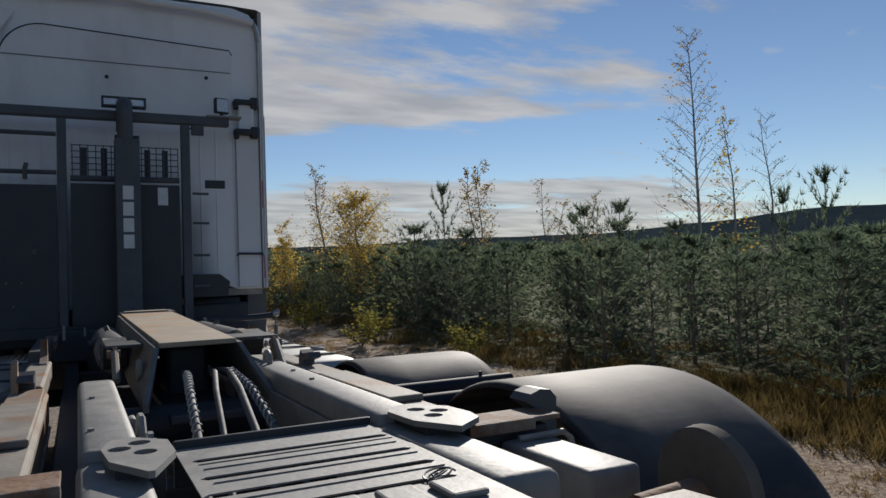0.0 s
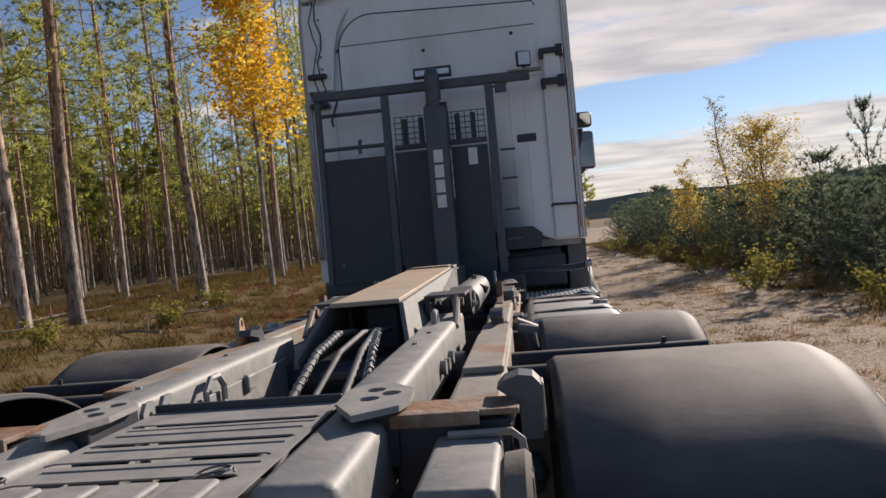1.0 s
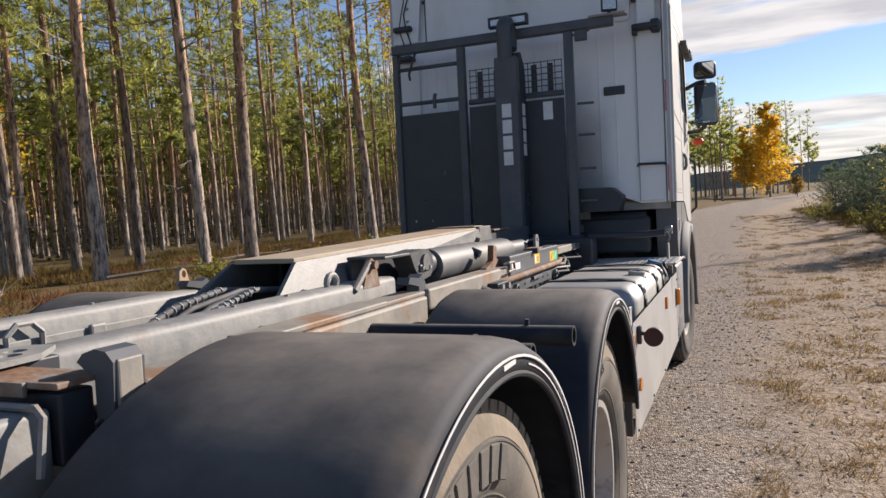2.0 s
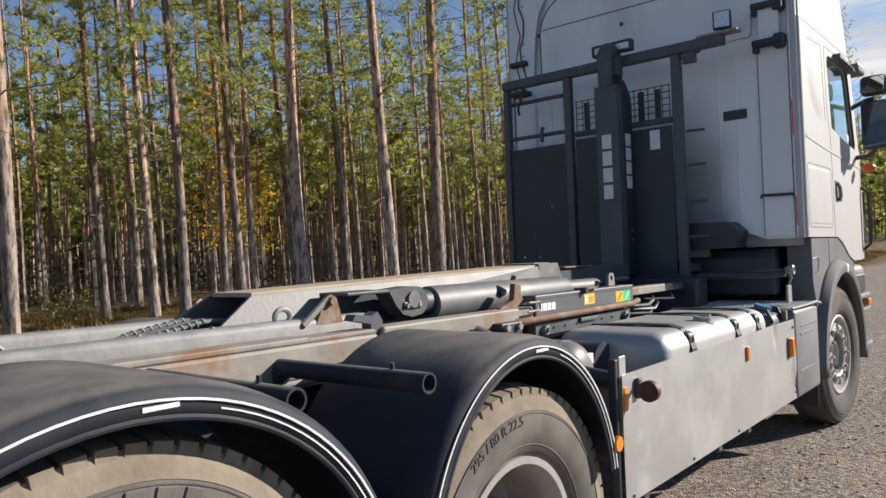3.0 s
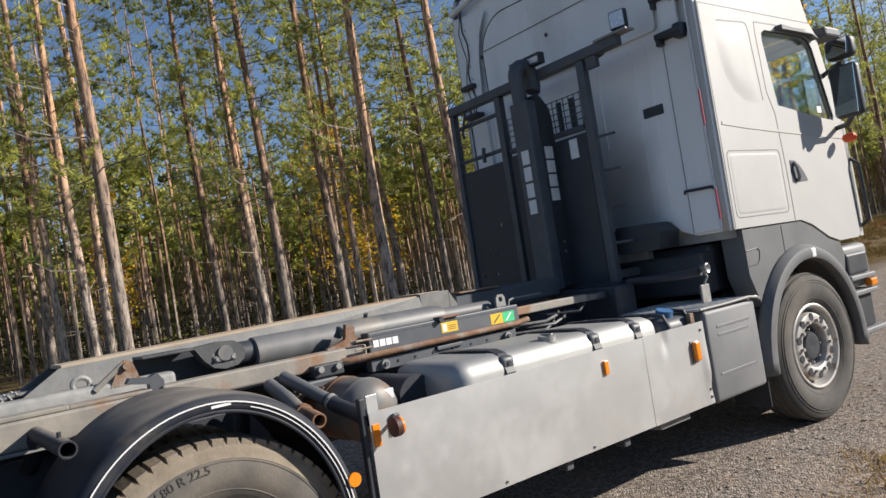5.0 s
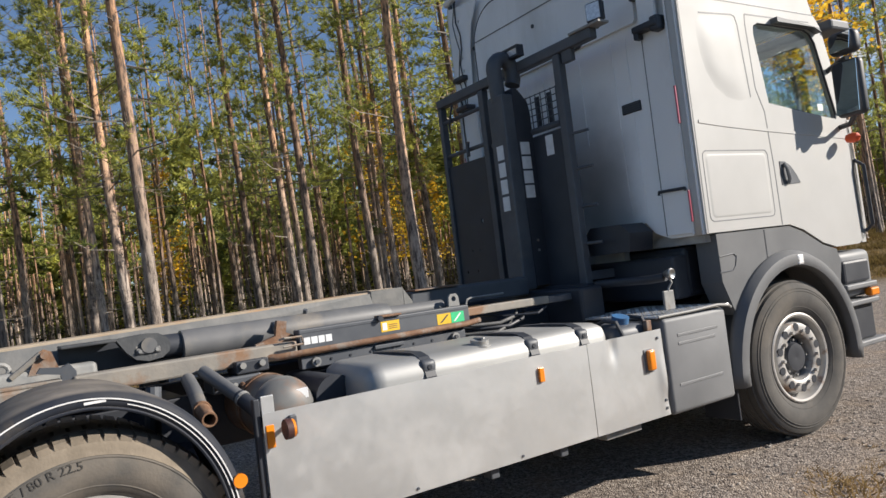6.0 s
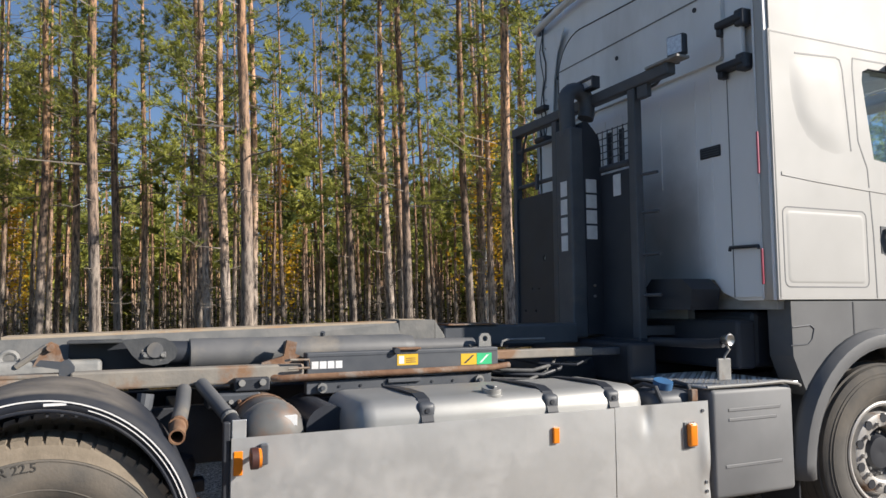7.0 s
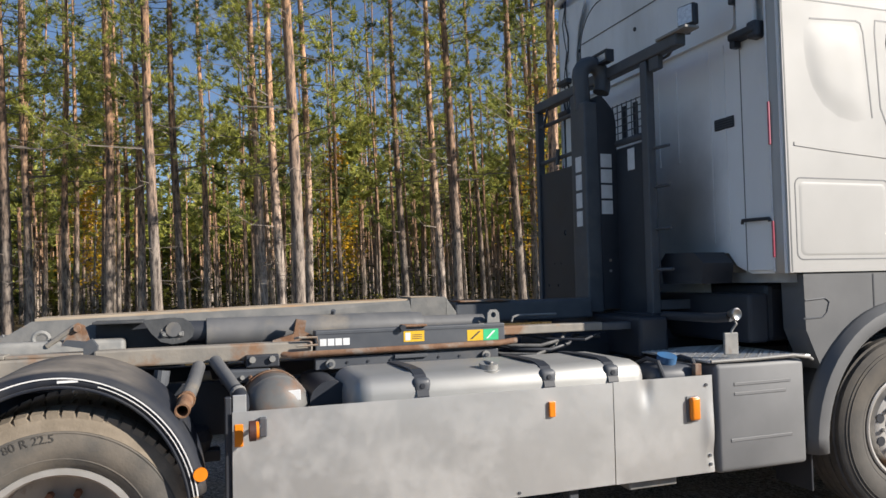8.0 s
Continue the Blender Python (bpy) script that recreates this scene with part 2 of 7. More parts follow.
M_lettering = mat("raised_rubber_lettering", (0.058, 0.056, 0.053), (0.085, 0.080, 0.073), 0.8, scale=25, spec=0.3)
M_rubber_clean = mat("front_tyre_rubber", (0.085, 0.082, 0.078), (0.115, 0.108, 0.10), 0.8, scale=10, c3=(0.17, 0.15, 0.125), s3=2.6, lo3=0.5, hi3=0.8, bump=0.08, bump_scale=90, spec=0.3)
M_tread = mat("dusty_tread", (0.27, 0.225, 0.172), (0.19, 0.158, 0.12), 0.9, scale=12, bump=0.2)
M_rim = mat("worn_rim", (0.46, 0.45, 0.435), (0.36, 0.345, 0.325), 0.4, metal=0.35, scale=8, c3=(0.19, 0.115, 0.07), s3=6.0, lo3=0.58, hi3=0.70)
M_hub = mat("rusty_hub", (0.26, 0.12, 0.07), (0.20, 0.085, 0.05), 0.7, scale=9, bump=0.2)
M_wrap = mat("pale_spiral_plastic", (0.40, 0.40, 0.39), (0.30, 0.30, 0.29), 0.5, scale=30)
M_hose = mat("hose_wrap", (0.15, 0.15, 0.148), (0.09, 0.09, 0.09), 0.6, scale=30, c3=(0.12, 0.12, 0.12), s3=9)
M_orange = mat("orange_lens", (0.85, 0.26, 0.015), (0.78, 0.22, 0.01), 0.22, scale=20, coat=0.6)
M_red = mat("red_lens", (0.42, 0.075, 0.115), (0.34, 0.05, 0.085), 0.25, scale=20, coat=0.5)
M_maroon = mat("maroon_disc", (0.055, 0.02, 0.018), (0.075, 0.03, 0.025), 0.5, scale=9)
M_yellow = mat("yellow_sticker", (0.74, 0.47, 0.025), (0.66, 0.40, 0.02), 0.4, scale=16)
M_green = mat("green_sticker", (0.03, 0.52, 0.22), (0.03, 0.46, 0.19), 0.4, scale=16)
M_letter = mat("white_letter", (0.74, 0.75, 0.76), (0.64, 0.65, 0.66), 0.5, scale=20)
M_line = mat("reflective_line", (0.80, 0.80, 0.80), (0.66, 0.66, 0.66), 0.35, scale=12)
M_blue = mat("blue_cap", (0.05, 0.16, 0.34), (0.05, 0.13, 0.26), 0.4, scale=14)
M_seat = mat("seat_fabric", (0.05, 0.052, 0.055), (0.075, 0.075, 0.08), 0.9, scale=40)
M_interior = mat("cab_interior", (0.38, 0.38, 0.37), (0.30, 0.30, 0.29), 0.8, scale=12)
M_mirror = bpy.data.materials.new("mirror_glass")
M_mirror.use_nodes = True
_b = M_mirror.node_tree.nodes["Principled BSDF"]
_b.inputs["Base Color"].default_value, _b.inputs["Metallic"].default_value, _b.inputs["Roughness"].default_value = (0.75, 0.77, 0.78, 1), 1.0, 0.03
M_glass = bpy.data.materials.new("tinted_glass")
M_glass.use_nodes = True
_b = M_glass.node_tree.nodes["Principled BSDF"]
_b.inputs["Base Color"].default_value, _b.inputs["Roughness"].default_value, _b.inputs["Transmission Weight"].default_value, _b.inputs["IOR"].default_value = (0.80, 0.92, 0.92, 1), 0.02, 1.0, 1.45
M_chrome = mat("worn_chrome", (0.42, 0.42, 0.42), (0.30, 0.30, 0.30), 0.22, metal=0.9, scale=30)
M_lamp = mat("lamp_glass", (0.70, 0.71, 0.72), (0.5, 0.5, 0.52), 0.15, metal=0.3, scale=60)

# ---- mesh helpers ----


def part(name, bm, material, parent=None, label="", smooth=False):
    me = bpy.data.meshes.new(name)
    bmesh.ops.recalc_face_normals(bm, faces=bm.faces)
    bm.to_mesh(me)
    bm.free()
    me.materials.append(material)
    if smooth:
        for p in me.polygons:
            p.use_smooth = True
        me.set_sharp_from_angle(angle=radians(38))
    ob = new(name, me)
    if parent is not None:
        ob.parent = parent
    if label:
        ob["label"] = label
    return ob


def hexa(bm, pts):
    """A solid from eight corners: four below, four above, in the same turn."""
    v = [bm.verts.new(p) for p in pts]
    for f in ((3, 2, 1, 0), (4, 5, 6, 7), (0, 1, 5, 4), (1, 2, 6, 5), (2, 3, 7, 6), (3, 0, 4, 7)):
        bm.faces.new([v[i] for i in f])
    return v


def box(x0, x1, y0, y1, z0, z1, bevel=0.0, seg=2, bm=None):
    own = bm is None
    b = bmesh.new() if own else bm
    tmp = bmesh.new()
    hexa(tmp, [(x0, y0, z0), (x1, y0, z0), (x1, y1, z0), (x0, y1, z0), (x0, y0, z1), (x1, y0, z1), (x1, y1, z1), (x0, y1, z1)])
    if bevel > 0:
        bmesh.ops.bevel(tmp, geom=list(tmp.edges), offset=bevel, segments=seg, profile=0.5, affect="EDGES")
    merge(b, tmp)
    return b


def merge(b, tmp, m=None):
    idx = {}
    for v in tmp.verts:
        idx[v] = b.verts.new(m @ v.co if m is not None else v.co)
    for f in tmp.faces:
        try:
            b.faces.new([idx[v] for v in f.verts])
        except ValueError:
            pass
    tmp.free()
    return b


def frame_of(d):
    d = Vector(d).normalized()
    a = Vector((0, 0, 1)) if abs(d.z) < 0.9 else Vector((1, 0, 0))
    u = d.cross(a).normalized()
    return u, d.cross(u).normalized()


def tube(bm, pts, r, seg=10, cap=True, r1=None):
    """A round bar along a line of points; r1: its radius at the end."""
    pts = [Vector(p) for p in pts]
    rings = []
    u = None
    for i, p in enumerate(pts):
        d = (pts[min(i + 1, len(pts) - 1)] - pts[max(i - 1, 0)]).normalized()
        if u is None:
            u, w = frame_of(d)
        else:
            u = (u - d * u.dot(d)).normalized()
            w = d.cross(u)
        k = i / max(1, len(pts) - 1)
        rad = r if r1 is None else r + (r1 - r) * k
        rings.append([bm.verts.new(p + (u * math.cos(2 * math.pi * j / seg) + w * math.sin(2 * math.pi * j / seg)) * rad) for j in range(seg)])
    for a, b in zip(rings, rings[1:]):
        for j in range(seg):
            bm.faces.new((a[j], a[(j + 1) % seg], b[(j + 1) % seg], b[j]))
    if cap:
        bm.faces.new(rings[0][::-1])
        bm.faces.new(rings[-1])
    return bm


def bar(p0, p1, r, seg=12, r1=None):
    return tube(bmesh.new(), [p0, p1], r, seg, True, r1)


def pipe(p0, p1, r, wall=0.006, seg=16):
    """An open pipe with a wall."""
    bm = bmesh.new()
    p0, p1 = Vector(p0), Vector(p1)
    u, w = frame_of(p1 - p0)
    rings = []
    for p, rad in ((p0, r), (p1, r), (p1, r - wall), (p0, r - wall)):
        rings.append([bm.verts.new(p + (u * math.cos(2 * math.pi * j / seg) + w * math.sin(2 * math.pi * j / seg)) * rad) for j in range(seg)])
    for i in range(4):
        a, b = rings[i], rings[(i + 1) % 4]
        for j in range(seg):
            bm.faces.new((a[j], a[(j + 1) % seg], b[(j + 1) % seg], b[j]))
    return bm


def plate(outer, holes, axis, a, b, bm=None):
    """A flat plate with holes: outlines in the other two axes, thick from a to b along axis (0, 1 or 2)."""
    tmp = bmesh.new()

    def at(p):
        c = list(p)
        c.insert(axis, a)
        return c
    edges = []
    for loop in [outer] + list(holes):
        vs = [tmp.verts.new(at(p)) for p in loop]
        edges += [tmp.edges.new((vs[i], vs[(i + 1) % len(vs)])) for i in range(len(vs))]
    bmesh.ops.triangle_fill(tmp, use_beauty=True, use_dissolve=False, edges=edges)
    ext = bmesh.ops.extrude_face_region(tmp, geom=list(tmp.faces))
    d = [0, 0, 0]
    d[axis] = b - a
    bmesh.ops.translate(tmp, vec=d, verts=[g for g in ext["geom"] if isinstance(g, bmesh.types.BMVert)])
    return merge(bm if bm is not None else bmesh.new(), tmp)


def disc_pts(cx, cy, rx, ry=None, n=16, a0=0.0):
    ry = ry or rx
    return [(cx + rx * math.cos(a0 + 2 * math.pi * i / n), cy + ry * math.sin(a0 + 2 * math.pi * i / n)) for i in range(n)]


def lathe(profile, centre, seg=48):
    """A body turned round the x axis: profile of (x, radius)."""
    bm = bmesh.new()
    cx, cy, cz = centre
    rings = []
    for x, r in profile:
        rings.append([bm.verts.new((cx + x, cy + r * math.cos(2 * math.pi * j / seg), cz + r * math.sin(2 * math.pi * j / seg))) for j in range(seg)])
    for a, b in zip(rings, rings[1:]):
        for j in range(seg):
            bm.faces.new((a[j], a[(j + 1) % seg], b[(j + 1) % seg], b[j]))
    return bm


def lofted(rows, closed=False):
    """A skin over rows of points, all of one length."""
    bm = bmesh.new()
    vs = [[bm.verts.new(p) for p in row] for row in rows]
    n = len(rows[0])
    for a, b in zip(vs, vs[1:]):
        for j in range(n if closed else n - 1):
            bm.faces.new((a[j], a[(j + 1) % n], b[(j + 1) % n], b[j]))
    return bm


def thick(ob, t, offset=-1.0):
    md = ob.modifiers.new("thickness", "SOLIDIFY")
    md.thickness, md.offset = t, offset
    return ob

# ---- ground ----


def smooth01(a, b, v):
    t = min(1.0, max(0.0, (v - a) / (b - a)))
    return t * t * (3 - 2 * t)


def road_x(y):
    return 0.0 if y < 20 else 0.0018 * (y - 20) ** 2


def gz(x, y):
    """The ground's height: a slight crossfall under the truck, a low bank at the wood, a shallow dip on the other side."""
    xr = x - road_x(y)
    h = -0.021 * max(-3.0, min(3.0, xr))
    h += 0.50 * smooth01(-4.0, -9.5, xr) if xr < -4 else 0.0
    h -= 0.25 * smooth01(6.0, 14.0, xr)
    far = smooth01(1.6, 4.0, abs(xr))
    h += far * 0.05 * noise.noise((x * 0.55, y * 0.55, 1.7)) + 0.008 * noise.noise((x * 2.1, y * 2.1, 4.0))
    if xr < -6:
        h += 0.10 * noise.noise((x * 0.3, y * 0.3, 7.0))
    return h


def axis(lo, hi, step, far):
    a = list(np.arange(lo, hi + 1e-6, step))
    d, v = step, lo
    low = []
    while v > -far:
        d *= 1.35
        v -= d
        low.append(v)
    d, v = step, hi
    high = []
    while v < far:
        d *= 1.35
        v += d
        high.append(v)
    return low[::-1] + a + high


gx, gy = axis(-14.0, 12.0, 0.28, 2600), axis(-6.0, 34.0, 0.34, 2600)
verts = [(x, y, gz(x, y)) for y in gy for x in gx]
nx = len(gx)
faces = [(j * nx + i, j * nx + i + 1, (j + 1) * nx + i + 1, (j + 1) * nx + i) for j in range(len(gy) - 1) for i in range(nx - 1)]
me = bpy.data.meshes.new("ground")
me.from_pydata(verts, [], faces)
for p in me.polygons:
    p.use_smooth = True
ground = new("ground", me)
tagged(ground, "gravel track with sandy verge and mossy forest floor", "ground", kind="structure")


def ground_material():
    m = bpy.data.materials.new("ground")
    m.use_nodes = True
    nt = m.node_tree
    N, L = nt.nodes, nt.links
    bs = N["Principled BSDF"]
    tc = N.new("ShaderNodeTexCoord")
    sp = N.new("ShaderNodeSeparateXYZ")
    L.new(tc.outputs["Object"], sp.inputs[0])

    # the track bends to the east beyond y = 20
    def arith(op, a, b):
        q = N.new("ShaderNodeMath")
        q.operation = op
        for k_, v_ in enumerate((a, b)):
            if isinstance(v_, float):
                q.inputs[k_].default_value = v_
            else:
                L.new(v_, q.inputs[k_])
        return q.outputs[0]
    ahead = arith("MAXIMUM", arith("SUBTRACT", sp.outputs["Y"], 20.0), 0.0)
    across = arith("SUBTRACT", sp.outputs["X"], arith("MULTIPLY", arith("MULTIPLY", ahead, ahead), 0.0018))

    def noise_tex(scale, detail=6.0, rough=0.6):
        n = N.new("ShaderNodeTexNoise")
        n.inputs["Scale"].default_value, n.inputs["Detail"].default_value, n.inputs["Roughness"].default_value = scale, detail, rough
        L.new(tc.outputs["Object"], n.inputs["Vector"])
        return n

    def ramp(src, stops):
        r = N.new("ShaderNodeValToRGB")
        e = r.color_ramp.elements
        e[0].position, e[0].color = stops[0][0], (*stops[0][1], 1)
        e[1].position, e[1].color = stops[-1][0], (*stops[-1][1], 1)
        for pos, c in stops[1:-1]:
            k = e.new(pos)
            k.color = (*c, 1)
        L.new(src, r.inputs[0])
        return r.outputs[0]

    def mix(f, a, b):
        x = N.new("ShaderNodeMix")
        x.data_type = "RGBA"
        L.new(f, x.inputs["Factor"])
        L.new(a, x.inputs[6])
        L.new(b, x.inputs[7])
        return x.outputs[2]

    def band(lo, hi, wob, scale):
        """0 below lo, 1 above hi, along x, with an uneven edge."""
        n = noise_tex(scale, 5.0)
        ma = N.new("ShaderNodeMath")
        ma.operation = "MULTIPLY_ADD"
        L.new(n.outputs["Fac"], ma.inputs[0])
        ma.inputs[1].default_value = wob
        L.new(across, ma.inputs[2])
        mr = N.new("ShaderNodeMapRange")
        mr.inputs[1].default_value, mr.inputs[2].default_value = lo + wob / 2, hi + wob / 2
        L.new(ma.outputs[0], mr.inputs[0])
        return mr.outputs[0]
    fine, grit, big = noise_tex(30, 5, 0.7), noise_tex(22, 5), noise_tex(0.9, 5)
    peb = N.new("ShaderNodeTexVoronoi")
    peb.inputs["Scale"].default_value = 88.0
    L.new(tc.outputs["Object"], peb.inputs["Vector"])
    psep = N.new("ShaderNodeSeparateColor")
    L.new(peb.outputs["Color"], psep.inputs[0])
    pmix = N.new("ShaderNodeMath")
    pmix.operation = "MULTIPLY_ADD"
    L.new(psep.outputs[0], pmix.inputs[0])
    pmix.inputs[1].default_value = 0.34
    L.new(fine.outputs["Fac"], pmix.inputs[2])
    gravel = ramp(pmix.outputs[0], [(0.44, (0.085, 0.071, 0.062)), (0.64, (0.205, 0.170, 0.145)), (0.86, (0.46, 0.40, 0.345))])
    sand = ramp(grit.outputs["Fac"], [(0.34, (0.165, 0.115, 0.08)), (0.5, (0.345, 0.262, 0.19)), (0.64, (0.49, 0.395, 0.30))])
    moss = ramp(grit.outputs["Fac"], [(0.3, (0.055, 0.05, 0.022)), (0.5, (0.13, 0.10, 0.045)), (0.62, (0.20, 0.12, 0.055)), (0.75, (0.22, 0.19, 0.10))])
    litter = ramp(big.outputs["Fac"], [(0.35, (0.10, 0.10, 0.035)), (0.5, (0.17, 0.09, 0.045)), (0.65, (0.20, 0.16, 0.08))])
    green = ramp(grit.outputs["Fac"], [(0.3, (0.04, 0.05, 0.018)), (0.6, (0.10, 0.095, 0.035)), (0.75, (0.17, 0.13, 0.06))])
    c = mix(band(1.45, 2.3, 1.5, 0.7), gravel, sand)
    patch = ramp(noise_tex(2.1, 6, 0.62).outputs["Fac"], [(0.50, (0.0, 0.0, 0.0)), (0.68, (0.62, 0.62, 0.62))])
    c = mix(patch, c, sand)
    damp = ramp(noise_tex(5.5, 4, 0.6).outputs["Fac"], [(0.52, (0.0, 0.0, 0.0)), (0.72, (0.45, 0.45, 0.45))])
    c = mix(damp, c, gravel)
    c = mix(band(4.7, 6.6, 2.2, 0.5), c, green)
    half = N.new("ShaderNodeMath")
    half.operation = "MULTIPLY"
    half.inputs[1].default_value = 0.6
    L.new(big.outputs["Fac"], half.inputs[0])
    floor_c = mix(half.outputs[0], moss, litter)
    inv = N.new("ShaderNodeMath")
    inv.operation = "SUBTRACT"
    inv.inputs[0].default_value = 1.0
    L.new(band(-3.9, -2.9, 1.4, 0.8), inv.inputs[1])
    c = mix(inv.outputs[0], c, floor_c)
    L.new(c, bs.inputs["Base Color"])
    bs.inputs["Roughness"].default_value = 0.95
    bs.inputs["Specular IOR Level"].default_value = 0.2
    bp = N.new("ShaderNodeBump")
    bp.inputs["Strength"].default_value, bp.inputs["Distance"].default_value = 0.7, 0.03
    hmix = N.new("ShaderNodeMath")
    hmix.operation = "MULTIPLY_ADD"
    L.new(peb.outputs["Distance"], hmix.inputs[0])
    hmix.inputs[1].default_value = -0.5
    L.new(grit.outputs["Fac"], hmix.inputs[2])
    L.new(hmix.outputs[0], bp.inputs["Height"])
    L.new(bp.outputs[0], bs.inputs["Normal"])
    return m


ground.data.materials.append(ground_material())

# far wooded hills, a closed ring round the place; distance haze is painted into their blue
rng = random.Random(5)
hv, hf = [], []
for k in range(361):
    a = radians(k)
    for r, b in ((900, 0.0), (1150, 1.0), (1700, 0.0)):
        hgt = (26 + 15 * noise.noise((math.cos(a) * 2.2, math.sin(a) * 2.2, 0.3)) + 6 * noise.noise((math.cos(a) * 9, math.sin(a) * 9, 2.0)) + 1.6 * noise.noise((math.cos(a) * 90, math.sin(a) * 90, 5.0)) + 26 * math.exp(-((k - 58) / 13) ** 2)) * b - 2
        hv.append((r * math.sin(a), r * math.cos(a), hgt))
for k in range(360):
    for j in range(2):
        i = k * 3 + j
        hf.append((i, i + 1, i + 4, i + 3))
me = bpy.data.meshes.new("backdrop_hills")
me.from_pydata(hv, [], hf)
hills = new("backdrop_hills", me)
me.materials.append(mat("far_wood_haze_blue", (0.030, 0.046, 0.056), (0.042, 0.058, 0.066), 1.0, scale=0.02, c3=(0.075, 0.065, 0.05), s3=0.006, lo3=0.55, hi3=0.7, spec=0.0))
tagged(hills, "low blue-green wooded hills on the horizon", "hills", kind="structure")

# ---- the truck ----
truck = new("hooklift_truck")
truck.matrix_world = CHASSIS
tagged(truck, "white hook-lift lorry with bare grey frame, parked on gravel", "truck")


def P(name, bm, material, parent=truck, label="", smooth=False):
    return part(name, bm, material, parent, label, smooth)


# -- wheels --
TYRE = [(-0.10, 0.300), (-0.125, 0.325), (-0.147, 0.39), (-0.147, 0.44), (-0.135, 0.485), (-0.122, 0.508), (-0.07, 0.5195), (0, 0.522),
        (0.07, 0.5195), (0.122, 0.508), (0.135, 0.485), (0.147, 0.44), (0.147, 0.39), (0.125, 0.325), (0.10, 0.300)]


def text_mesh(s, size):
    cu = bpy.data.curves.new("txt", "FONT")
    cu.body, cu.size, cu.extrude, cu.align_x = s, size, 0.002, "CENTER"
    ob = bpy.data.objects.new("txt", cu)
    me = bpy.data.meshes.new_from_object(ob)
    bpy.data.objects.remove(ob)
    return me


def arc_text(s, size, c, radius, x, a_mid, sgn):
    """Letters on a sidewall, round the wheel's middle; a_mid: radians from +y towards +z."""
    me = text_mesh(s, size)
    bm = bmesh.new()
    bm.from_mesh(me)
    for v in bm.verts:
        a = a_mid - sgn * v.co.x / radius * 1.0
        rr = radius + v.co.y
        v.co = Vector((x + sgn * v.co.z, c[1] + rr * math.cos(a), c[2] + rr * math.sin(a)))
    return bm


